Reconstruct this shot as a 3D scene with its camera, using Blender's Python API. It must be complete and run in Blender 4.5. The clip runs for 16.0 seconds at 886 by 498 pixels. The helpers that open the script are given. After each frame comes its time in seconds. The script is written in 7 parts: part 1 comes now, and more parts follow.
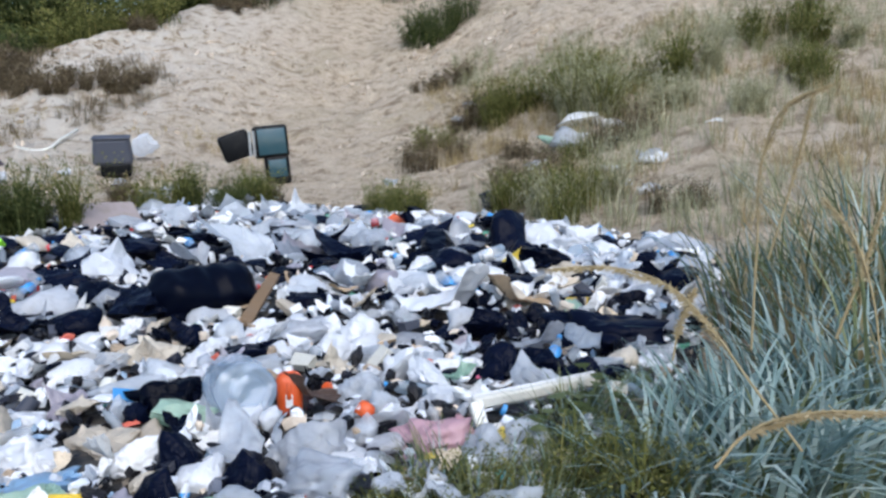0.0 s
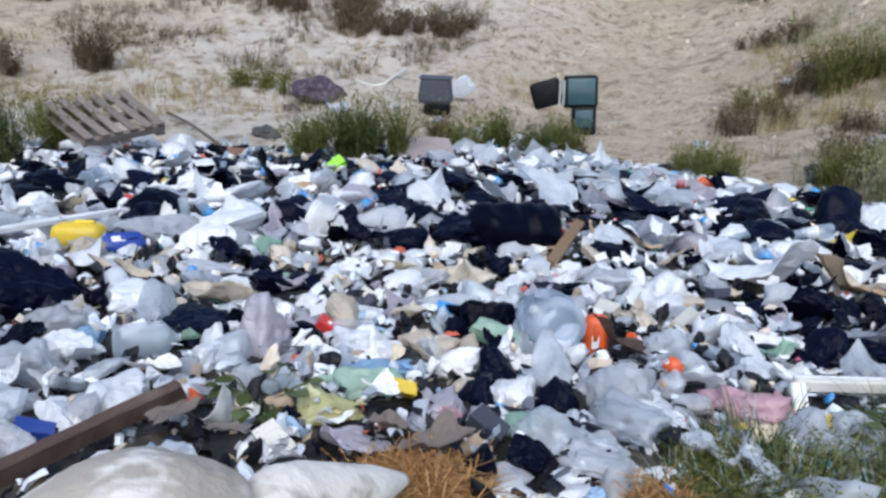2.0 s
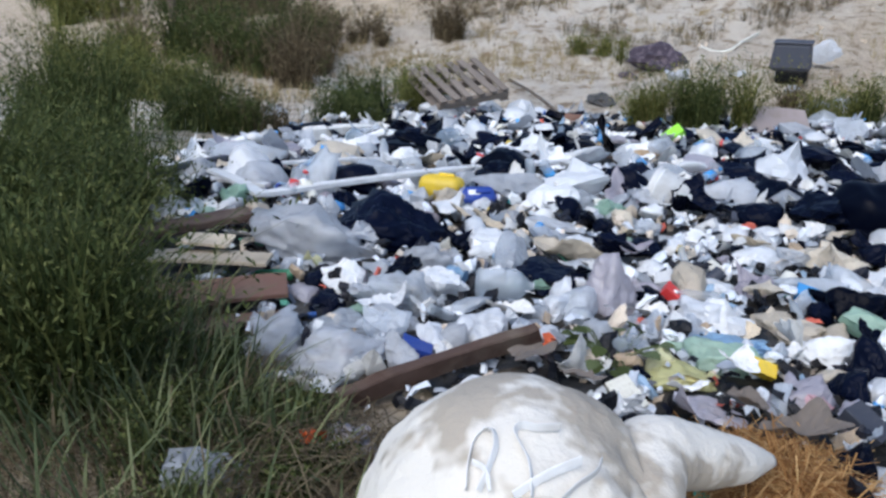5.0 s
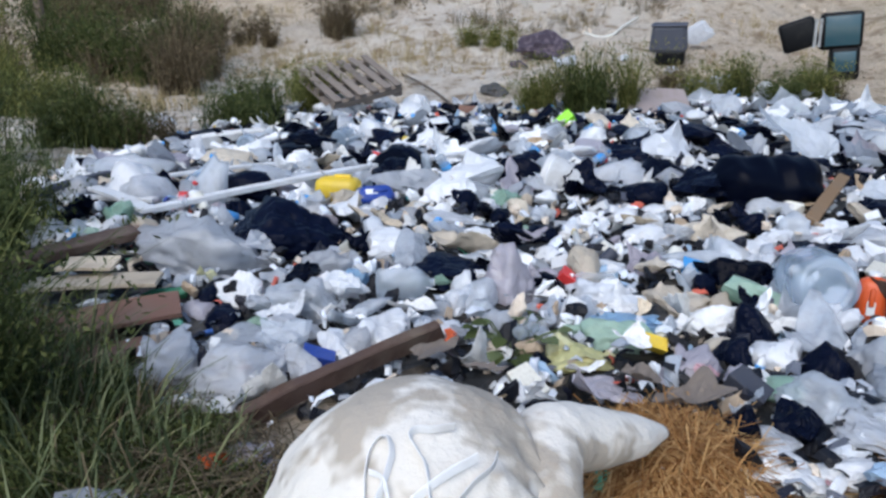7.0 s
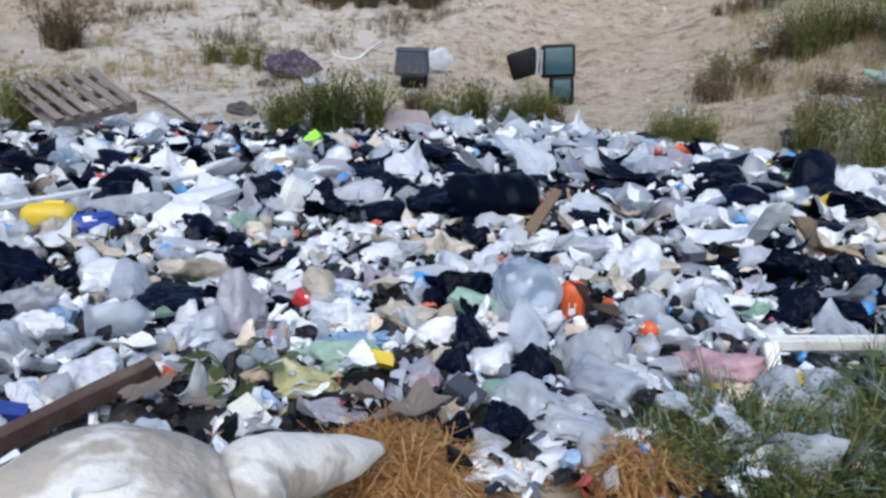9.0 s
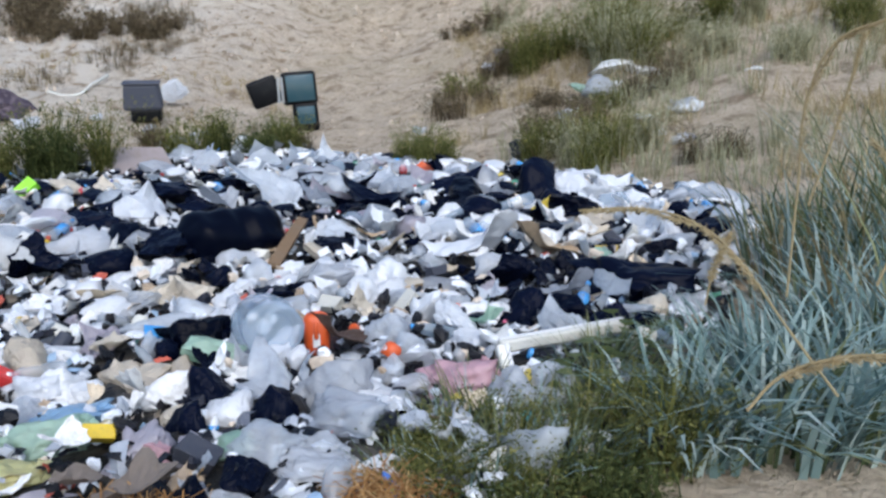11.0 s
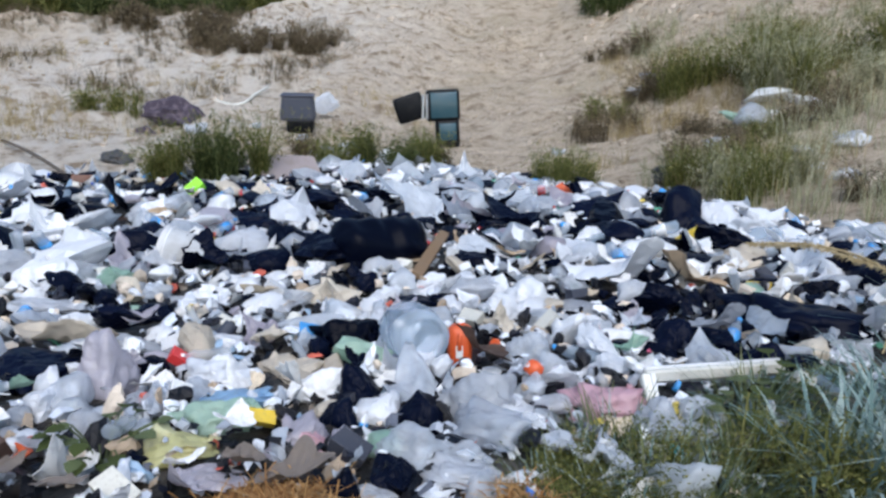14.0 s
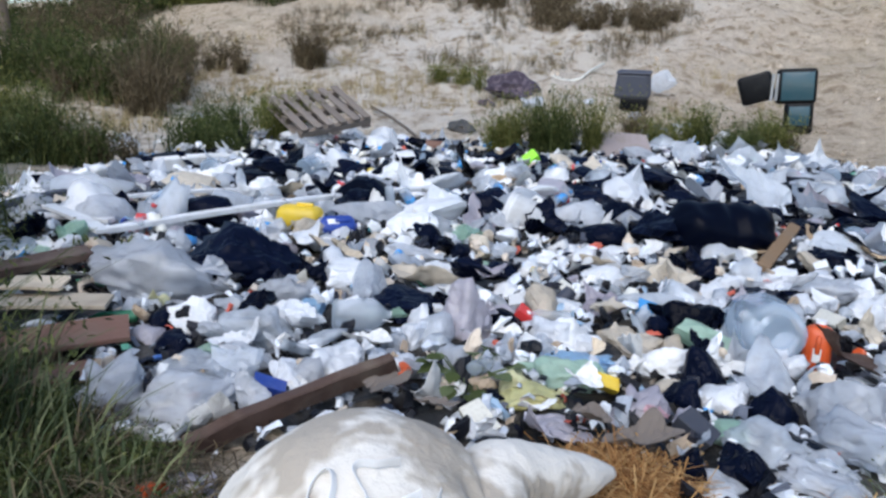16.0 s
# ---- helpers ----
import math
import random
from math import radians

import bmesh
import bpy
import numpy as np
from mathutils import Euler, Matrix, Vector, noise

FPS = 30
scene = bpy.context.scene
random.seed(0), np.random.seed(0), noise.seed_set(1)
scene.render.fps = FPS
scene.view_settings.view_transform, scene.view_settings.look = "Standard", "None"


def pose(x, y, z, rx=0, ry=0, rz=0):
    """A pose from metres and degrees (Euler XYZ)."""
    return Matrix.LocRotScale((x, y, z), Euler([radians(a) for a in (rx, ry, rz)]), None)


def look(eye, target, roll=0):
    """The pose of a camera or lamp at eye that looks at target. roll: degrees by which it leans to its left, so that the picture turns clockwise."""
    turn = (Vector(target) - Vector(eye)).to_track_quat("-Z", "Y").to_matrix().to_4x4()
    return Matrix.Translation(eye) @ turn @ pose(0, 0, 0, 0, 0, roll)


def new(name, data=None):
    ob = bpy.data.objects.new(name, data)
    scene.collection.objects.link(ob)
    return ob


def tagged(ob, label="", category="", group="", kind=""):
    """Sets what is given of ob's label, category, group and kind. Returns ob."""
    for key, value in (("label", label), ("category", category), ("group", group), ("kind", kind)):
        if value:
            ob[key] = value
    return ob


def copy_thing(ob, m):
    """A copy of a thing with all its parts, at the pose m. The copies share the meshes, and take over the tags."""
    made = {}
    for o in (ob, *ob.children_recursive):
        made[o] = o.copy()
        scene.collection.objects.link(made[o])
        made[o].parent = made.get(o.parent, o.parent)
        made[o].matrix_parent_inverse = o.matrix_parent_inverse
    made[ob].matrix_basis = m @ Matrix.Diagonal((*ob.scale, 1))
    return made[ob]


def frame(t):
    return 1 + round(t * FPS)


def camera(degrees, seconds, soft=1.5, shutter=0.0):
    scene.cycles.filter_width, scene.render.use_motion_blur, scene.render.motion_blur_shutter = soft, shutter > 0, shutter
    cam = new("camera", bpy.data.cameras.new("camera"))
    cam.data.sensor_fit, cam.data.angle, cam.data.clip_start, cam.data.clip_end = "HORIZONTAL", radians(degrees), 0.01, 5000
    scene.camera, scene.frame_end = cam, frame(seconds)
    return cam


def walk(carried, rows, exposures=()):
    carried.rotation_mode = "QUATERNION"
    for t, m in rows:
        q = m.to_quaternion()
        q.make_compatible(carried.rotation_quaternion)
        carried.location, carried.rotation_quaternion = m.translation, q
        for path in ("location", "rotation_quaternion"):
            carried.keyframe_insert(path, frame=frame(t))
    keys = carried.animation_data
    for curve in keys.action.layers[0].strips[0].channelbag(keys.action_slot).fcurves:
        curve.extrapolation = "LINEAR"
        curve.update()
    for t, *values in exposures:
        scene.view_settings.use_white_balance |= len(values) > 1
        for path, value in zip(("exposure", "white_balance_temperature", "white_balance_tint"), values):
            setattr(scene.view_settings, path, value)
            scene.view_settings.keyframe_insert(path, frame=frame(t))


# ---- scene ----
# ---- camera ----
cam = camera(63.6, 16.0, soft=2.7)
PATH = [
    (0, -0.000, 0.000, 0.815, 81.30, 1.36, -0.21),
    (0.5, -0.025, -0.008, 0.816, 81.32, 1.21, 5.03),
    (1, -0.069, -0.033, 0.806, 81.14, -0.33, 14.34),
    (1.5, -0.090, -0.049, 0.804, 80.00, -2.11, 19.86),
    (2, -0.110, -0.061, 0.791, 77.38, -2.71, 23.19),
    (2.5, -0.132, -0.085, 0.781, 75.75, -2.82, 28.93),
    (3, -0.152, -0.106, 0.774, 74.96, -3.72, 34.75),
    (3.5, -0.168, -0.131, 0.763, 74.13, -4.92, 41.10),
    (4, -0.181, -0.144, 0.759, 73.82, -5.14, 44.32),
    (4.2, -0.182, -0.148, 0.759, 73.77, -4.30, 45.78),
    (5.25, -0.188, -0.150, 0.768, 74.00, -1.90, 48.60),
    (6.3, -0.184, -0.141, 0.779, 74.36, 0.55, 45.38),
    (6.5, -0.181, -0.137, 0.780, 74.12, 0.55, 44.26),
    (7, -0.168, -0.117, 0.776, 73.68, 0.47, 40.24),
    (7.5, -0.147, -0.099, 0.779, 74.18, 0.12, 36.25),
    (8, -0.129, -0.082, 0.785, 75.37, -0.11, 31.32),
    (8.5, -0.115, -0.068, 0.780, 75.89, -0.73, 27.06),
    (9, -0.092, -0.046, 0.778, 75.39, -1.60, 21.49),
    (9.5, -0.074, -0.029, 0.773, 76.10, -2.56, 16.84),
    (10, -0.049, -0.002, 0.767, 75.44, -1.87, 10.58),
    (10.2, -0.038, 0.005, 0.772, 75.21, -0.73, 8.52),
    (11.3, 0.004, 0.024, 0.788, 78.60, 1.00, 0.60),
    (12.3, 0.008, 0.031, 0.802, 81.09, 1.57, -1.47),
    (12.5, 0.006, 0.024, 0.801, 81.41, 1.72, -1.76),
    (13, -0.007, 0.015, 0.798, 80.51, 1.44, 0.10),
    (13.5, -0.034, 0.002, 0.792, 79.96, 0.24, 6.59),
    (14, -0.065, -0.017, 0.787, 78.95, -1.13, 12.82),
    (14.5, -0.099, -0.043, 0.781, 77.71, -1.84, 20.27),
    (15, -0.124, -0.066, 0.783, 77.49, -1.91, 27.18),
    (15.5, -0.142, -0.091, 0.785, 77.15, -1.61, 33.29),
    (16, -0.156, -0.110, 0.776, 76.42, -2.44, 38.00),
]
walk(cam, [(t, pose(x, y, z, rx, ry, rz)) for t, x, y, z, rx, ry, rz in PATH], [(0.0, 0.78, 6180, 8), (3.0, 0.64, 6180, 8), (7.0, 0.6, 6180, 8), (9.5, 0.66, 6180, 8), (13.0, 0.68, 6180, 8), (16.0, 0.65, 6180, 8)])

# ---- sky and sun: late light, the hollow lies in soft shade ----
sky_world = bpy.data.worlds.new("sky")
scene.world = sky_world
sky_world.use_nodes = True
wn = sky_world.node_tree
sky = wn.nodes.new("ShaderNodeTexSky")
sky.sky_type = "NISHITA"
sky.sun_disc = False
sky.sun_elevation, sky.sun_rotation = radians(48), radians(162)
sky.air_density, sky.dust_density = 1.0, 1.5
wn.nodes["Background"].inputs["Strength"].default_value = 0.15
wn.links.new(sky.outputs[0], wn.nodes["Background"].inputs["Color"])
sun_data = bpy.data.lights.new("sun", "SUN")
sun_data.energy, sun_data.angle, sun_data.color = 1.3, radians(60), (1.0, 0.97, 0.93)
sun = new("sun", sun_data)
sun.matrix_world = look((0, 0, 0), (-0.2, 0.63, -0.75))

# ---- materials ----
def nodes_of(name):
    m = bpy.data.materials.new(name)
    m.use_nodes = True
    n = m.node_tree
    return m, n, n.nodes["Principled BSDF"], n.nodes["Material Output"]


def ramp(n, fac, stops):
    r = n.nodes.new("ShaderNodeValToRGB")
    e = r.color_ramp.elements
    while len(e) < len(stops):
        e.new(0.5)
    for k, (p, c) in zip(e, stops):
        k.position, k.color = p, (*c, 1)
    if fac is not None:
        n.links.new(fac, r.inputs[0])
    return r


def tex(n, kind, scale, detail=4.0, coord="Object", rough=0.6):
    c = n.nodes.new("ShaderNodeTexCoord")
    x = n.nodes.new("ShaderNodeTexNoise" if kind == "noise" else "ShaderNodeTexVoronoi")
    x.inputs["Scale"].default_value = scale
    if kind == "noise":
        x.inputs["Detail"].default_value = detail
        x.inputs["Roughness"].default_value = rough
    n.links.new(c.outputs[coord], x.inputs["Vector"])
    return x


def mixc(n, fac, a, b, how="MIX"):
    m = n.nodes.new("ShaderNodeMix")
    m.data_type, m.blend_type = "RGBA", how
    for sock, v in ((m.inputs[0], fac), (m.inputs[6], a), (m.inputs[7], b)):
        if hasattr(v, "is_linked"):
            n.links.new(v, sock)
        else:
            sock.default_value = v if isinstance(v, float) else (*v, 1)
    return m.outputs[2]


def bump(n, p, height, strength, dist):
    b = n.nodes.new("ShaderNodeBump")
    b.inputs["Strength"].default_value, b.inputs["Distance"].default_value = strength, dist
    n.links.new(height, b.inputs["Height"])
    n.links.new(b.outputs[0], p.inputs["Normal"])


def plain(name, col, rough=0.5, metal=0.0, dirt=(0.18, 0.14, 0.1), dirty=0.35, spread=0.25, grain=30.0, relief=0.3):
    """A worn opaque surface: base colour, small differences from thing to thing, dirt stains and relief."""
    m, n, p, _ = nodes_of(name)
    info = n.nodes.new("ShaderNodeObjectInfo")
    lo, hi = [c * (1 - spread) for c in col], [min(1, c * (1 + spread * 0.5)) for c in col]
    r = ramp(n, info.outputs["Random"], [(0, lo), (1, hi)])
    t = tex(n, "noise", 9.0, 5)
    f = ramp(n, t.outputs[0], [(0.48, (0, 0, 0)), (0.72, (dirty,) * 3)])
    n.links.new(mixc(n, f.outputs[0], r.outputs[0], dirt), p.inputs["Base Color"])
    p.inputs["Roughness"].default_value, p.inputs["Metallic"].default_value = rough, metal
    p.inputs["Specular IOR Level"].default_value = 0.15 if col[0] < 0.01 else 0.5
    g = tex(n, "noise", grain, 4)
    bump(n, p, g.outputs[0], relief, 0.01)
    return m


def film(name, lo, hi, alpha=1.0, through_light=0.35, rough=0.32, dirty=0.25, crease=5.0):
    """Thin plastic film: creased gloss, light passing through it, dust, partly see-through."""
    m, n, p, out = nodes_of(name)
    info = n.nodes.new("ShaderNodeObjectInfo")
    r = ramp(n, info.outputs["Random"], [(0, lo), (1, hi)])
    t = tex(n, "noise", 7.0, 5)
    f = ramp(n, t.outputs[0], [(0.5, (0, 0, 0)), (0.75, (dirty,) * 3)])
    col = mixc(n, f.outputs[0], r.outputs[0], (0.2, 0.16, 0.12))
    n.links.new(col, p.inputs["Base Color"])
    p.inputs["Roughness"].default_value = rough
    p.inputs["Alpha"].default_value = alpha
    p.inputs["Specular IOR Level"].default_value = 0.06 if hi[0] < 0.05 else 0.7
    g = tex(n, "noise", crease, 3)
    g.noise_type = "RIDGED_MULTIFRACTAL"
    g.inputs["Distortion"].default_value = 0.8
    bump(n, p, g.outputs[0], 0.4, 0.04)
    if through_light:
        tr = n.nodes.new("ShaderNodeBsdfTranslucent")
        n.links.new(col, tr.inputs[0])
        mx = n.nodes.new("ShaderNodeMixShader")
        mx.inputs[0].default_value = through_light
        n.links.new(p.outputs[0], mx.inputs[1])
        n.links.new(tr.outputs[0], mx.inputs[2])
        n.links.new(mx.outputs[0], out.inputs[0])
    return m


def leafy(name, lo, mid, hi, rough=0.55, through_light=0.3):
    m, n, p, out = nodes_of(name)
    geo = n.nodes.new("ShaderNodeNewGeometry")
    r = ramp(n, geo.outputs["Random Per Island"], [(0, lo), (0.55, mid), (1, hi)])
    n.links.new(r.outputs[0], p.inputs["Base Color"])
    p.inputs["Roughness"].default_value = rough + 0.2
    p.inputs["Specular IOR Level"].default_value = 0.2
    tr = n.nodes.new("ShaderNodeBsdfTranslucent")
    n.links.new(r.outputs[0], tr.inputs[0])
    mx = n.nodes.new("ShaderNodeMixShader")
    mx.inputs[0].default_value = through_light
    n.links.new(p.outputs[0], mx.inputs[1])
    n.links.new(tr.outputs[0], mx.inputs[2])
    n.links.new(mx.outputs[0], out.inputs[0])
    return m


def ground_material():
    m, n, p, _ = nodes_of("dry sand with stones and dead grass")
    big = tex(n, "noise", 0.45, 5)
    mid = tex(n, "noise", 3.4, 8, rough=0.68)
    fine = tex(n, "noise", 24.0, 6, rough=0.7)
    c1 = ramp(n, mid.outputs[0], [(0.36, (0.33, 0.245, 0.165)), (0.47, (0.59, 0.48, 0.35)), (0.7, (0.74, 0.635, 0.495))])
    c2 = ramp(n, fine.outputs[0], [(0.28, (0.34, 0.31, 0.28)), (0.4, (0.8, 0.77, 0.73)), (0.52, (1, 1, 1)), (0.75, (1.06, 1.05, 1.04))])
    col = mixc(n, 1.0, c1.outputs[0], c2.outputs[0], "MULTIPLY")
    f = ramp(n, big.outputs[0], [(0.55, (0, 0, 0)), (0.7, (0.4, 0.4, 0.4))])
    col = mixc(n, f.outputs[0], col, (0.36, 0.3, 0.18))
    co = n.nodes.new("ShaderNodeTexCoord")
    sx = n.nodes.new("ShaderNodeSeparateXYZ")
    n.links.new(co.outputs["Object"], sx.inputs[0])
    rg = n.nodes.new("ShaderNodeMapRange")
    rg.inputs[1].default_value, rg.inputs[2].default_value = -3.0, -7.0
    n.links.new(sx.outputs[0], rg.inputs[0])
    back = n.nodes.new("ShaderNodeMapRange")
    back.inputs[1].default_value, back.inputs[2].default_value = -13.0, -10.0
    n.links.new(sx.outputs[0], back.inputs[0])
    both = n.nodes.new("ShaderNodeMath")
    both.operation = "MULTIPLY"
    n.links.new(rg.outputs[0], both.inputs[0])
    n.links.new(back.outputs[0], both.inputs[1])
    chalk = n.nodes.new("ShaderNodeMath")
    chalk.operation = "MULTIPLY"
    n.links.new(both.outputs[0], chalk.inputs[0])
    n.links.new(ramp(n, mid.outputs[0], [(0.38, (0.0, 0.0, 0.0)), (0.56, (0.85, 0.85, 0.85))]).outputs[0], chalk.inputs[1])
    col = mixc(n, chalk.outputs[0], col, (0.74, 0.68, 0.6))
    n.links.new(col, p.inputs["Base Color"])
    p.inputs["Roughness"].default_value = 0.95
    add = n.nodes.new("ShaderNodeMath")
    add.operation = "MULTIPLY_ADD"
    n.links.new(mid.outputs[0], add.inputs[0])
    add.inputs[1].default_value = 2.5
    n.links.new(fine.outputs[0], add.inputs[2])
    bump(n, p, add.outputs[0], 0.8, 0.16)
    return m


def mottled(name, stops, scale=9.0, island=False, rough=0.5, dirty=0.5):
    """Mixed refuse: every piece, or every cell of the matted layer, has its own colour."""
    m, n, p, _ = nodes_of(name)
    if island:
        src = n.nodes.new("ShaderNodeNewGeometry").outputs["Random Per Island"]
    else:
        v = tex(n, "voronoi", scale)
        sep = n.nodes.new("ShaderNodeSeparateColor")
        n.links.new(v.outputs["Color"], sep.inputs[0])
        src = sep.outputs[0]
    r = ramp(n, src, stops)
    r.color_ramp.interpolation = "CONSTANT"
    t = tex(n, "noise", 14.0, 5)
    f = ramp(n, t.outputs[0], [(0.45, (0, 0, 0)), (0.75, (dirty,) * 3)])
    p.inputs["Specular IOR Level"].default_value = 0.25
    n.links.new(mixc(n, f.outputs[0], r.outputs[0], (0.17, 0.14, 0.11)), p.inputs["Base Color"])
    p.inputs["Roughness"].default_value = rough
    g = tex(n, "noise", 35.0, 4)
    bump(n, p, g.outputs[0], 0.6, 0.02)
    return m


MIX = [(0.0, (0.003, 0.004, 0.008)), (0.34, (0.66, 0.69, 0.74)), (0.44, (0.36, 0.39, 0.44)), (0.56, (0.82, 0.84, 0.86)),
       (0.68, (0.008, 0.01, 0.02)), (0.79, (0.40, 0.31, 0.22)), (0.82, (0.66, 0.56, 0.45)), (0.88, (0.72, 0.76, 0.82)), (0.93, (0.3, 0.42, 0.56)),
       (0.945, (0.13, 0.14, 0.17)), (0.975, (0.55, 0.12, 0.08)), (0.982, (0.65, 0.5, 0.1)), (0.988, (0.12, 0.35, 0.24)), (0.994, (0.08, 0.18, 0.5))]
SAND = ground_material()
# Colours cut to a twentieth: shade and dirt of the gaps, painted in.
BED = mottled("matted refuse layer with painted gap shade", [(p, tuple(0.05 * v for v in c)) for p, c in MIX], 11.0, rough=0.6)
SCRAP = mottled("small scraps of plastic and paper", MIX, island=True, rough=0.4, dirty=0.12)
FILM = {
    "white": film("white plastic film", (0.7, 0.72, 0.76), (0.94, 0.94, 0.94), 1.0, 0.25, dirty=0.15),
    "grey": film("cloudy grey film", (0.5, 0.52, 0.56), (0.78, 0.8, 0.84), 0.66, 0.3, 0.2),
    "clear": film("clear crumpled film", (0.62, 0.66, 0.72), (0.86, 0.9, 0.95), 0.45, 0.25, 0.12),
    "black": film("black bin-liner film", (0.001, 0.0018, 0.006), (0.003, 0.0052, 0.017), 1.0, 0.0, 0.3, 0.0),
    "beige": film("dusty beige film", (0.5, 0.43, 0.34), (0.7, 0.62, 0.5), 1.0, 0.25, 0.5),
    "pink": film("pale pink film", (0.62, 0.36, 0.4), (0.72, 0.45, 0.5), 0.92, 0.35),
    "yellow": film("pale yellow film", (0.84, 0.8, 0.36), (0.9, 0.87, 0.55), 0.75, 0.35),
    "blue": film("light blue film", (0.3, 0.5, 0.72), (0.5, 0.68, 0.85), 0.95, 0.3),
    "green": film("pale green film", (0.36, 0.56, 0.44), (0.52, 0.7, 0.56), 0.75, 0.3),
    "mauve": film("greyish mauve film", (0.34, 0.31, 0.36), (0.5, 0.47, 0.52), 0.95, 0.25),
}
PET = {
    "clear": film("clear bottle plastic", (0.6, 0.66, 0.72), (0.78, 0.84, 0.9), 0.26, 0.15, 0.09, 0.12, 9),
    "blue": film("blue-tinted bottle plastic", (0.5, 0.62, 0.74), (0.62, 0.74, 0.86), 0.26, 0.15, 0.09, 0.12, 9),
    "green": film("green bottle plastic", (0.05, 0.25, 0.12), (0.1, 0.36, 0.18), 0.75, 0.15, 0.14, 0.15, 9),
    "brown": film("brown bottle plastic", (0.12, 0.06, 0.03), (0.2, 0.1, 0.05), 0.8, 0.1, 0.14, 0.15, 9),
    "white": film("milk-white bottle plastic", (0.74, 0.75, 0.77), (0.86, 0.86, 0.86), 1.0, 0.1, 0.3, 0.2, 9),
}
HARD = {
    "white": plain("white hard plastic", (0.78, 0.78, 0.78), 0.4),
    "ivory": plain("ivory painted frame", (0.72, 0.7, 0.62), 0.5),
    "black": plain("black hard plastic", (0.005, 0.0055, 0.007), 0.42, dirt=(0.06, 0.055, 0.05), dirty=0.12),
    "grey": plain("grey hard plastic", (0.045, 0.05, 0.07), 0.6, dirty=0.12),
    "orange": plain("orange hard plastic", (0.66, 0.1, 0.02), 0.38, dirty=0.2),
    "yellow": plain("yellow hard plastic", (0.75, 0.52, 0.03), 0.38, dirty=0.2),
    "blue": plain("dark blue hard plastic", (0.02, 0.06, 0.34), 0.35, dirty=0.15),
    "sky": plain("bright blue plastic", (0.06, 0.33, 0.72), 0.35, dirty=0.15),
    "red": plain("red plastic", (0.62, 0.04, 0.04), 0.4, dirty=0.15),
    "green": plain("green plastic", (0.04, 0.35, 0.16), 0.4, dirty=0.15),
    "lime": plain("lime green plastic", (0.35, 0.85, 0.05), 0.4, dirty=0.1),
    "pink": plain("pink plastic", (0.75, 0.15, 0.25), 0.4, dirty=0.15),
    "teal": plain("teal plastic", (0.1, 0.42, 0.45), 0.4, dirty=0.15),
}
CARD = plain("brown cardboard", (0.42, 0.31, 0.2), 0.85, dirty=0.5, grain=60)
PALECARD = plain("pale cardboard", (0.6, 0.5, 0.37), 0.85, dirty=0.4, grain=60)
PAPER = plain("dirty white paper", (0.74, 0.73, 0.71), 0.8, dirty=0.3, grain=40)
WOOD = plain("weathered grey wood", (0.2, 0.165, 0.14), 0.85, dirty=0.5, grain=50, relief=0.6)
PLANK = plain("brown wood offcut", (0.2, 0.125, 0.065), 0.8, dirty=0.4, grain=50, relief=0.6)
RUST = plain("dark brown painted board", (0.075, 0.042, 0.03), 0.75, dirty=0.5, grain=40, relief=0.6)
REDBOARD = plain("reddish brown board", (0.2, 0.105, 0.075), 0.85, dirty=0.5, grain=50, relief=0.5)
RAG = plain("dark patterned cloth", (0.06, 0.045, 0.065), 0.95, dirty=0.6, dirt=(0.25, 0.2, 0.22), grain=25, relief=0.8)
DULLPINK = plain("dusty mauve board", (0.36, 0.3, 0.29), 0.9, dirty=0.4)


def stained_cloth():
    m, n, p, _ = nodes_of("stained off-white fabric")
    a, b, c = tex(n, "noise", 4.2, 4), tex(n, "noise", 11.0, 5), tex(n, "noise", 60.0, 3)
    f1 = ramp(n, a.outputs[0], [(0.45, (0, 0, 0)), (0.5, (0.85, 0.85, 0.85))])
    f2 = ramp(n, b.outputs[0], [(0.6, (0, 0, 0)), (0.72, (0.6, 0.6, 0.6))])
    col = mixc(n, f1.outputs[0], (0.66, 0.62, 0.56), (0.34, 0.29, 0.23))
    n.links.new(mixc(n, f2.outputs[0], col, (0.34, 0.24, 0.15)), p.inputs["Base Color"])
    p.inputs["Roughness"].default_value = 0.95
    add = n.nodes.new("ShaderNodeMath")
    add.operation = "MULTIPLY_ADD"
    n.links.new(b.outputs[0], add.inputs[0])
    add.inputs[1].default_value = 4.0
    n.links.new(c.outputs[0], add.inputs[2])
    bump(n, p, add.outputs[0], 0.3, 0.012)
    return m


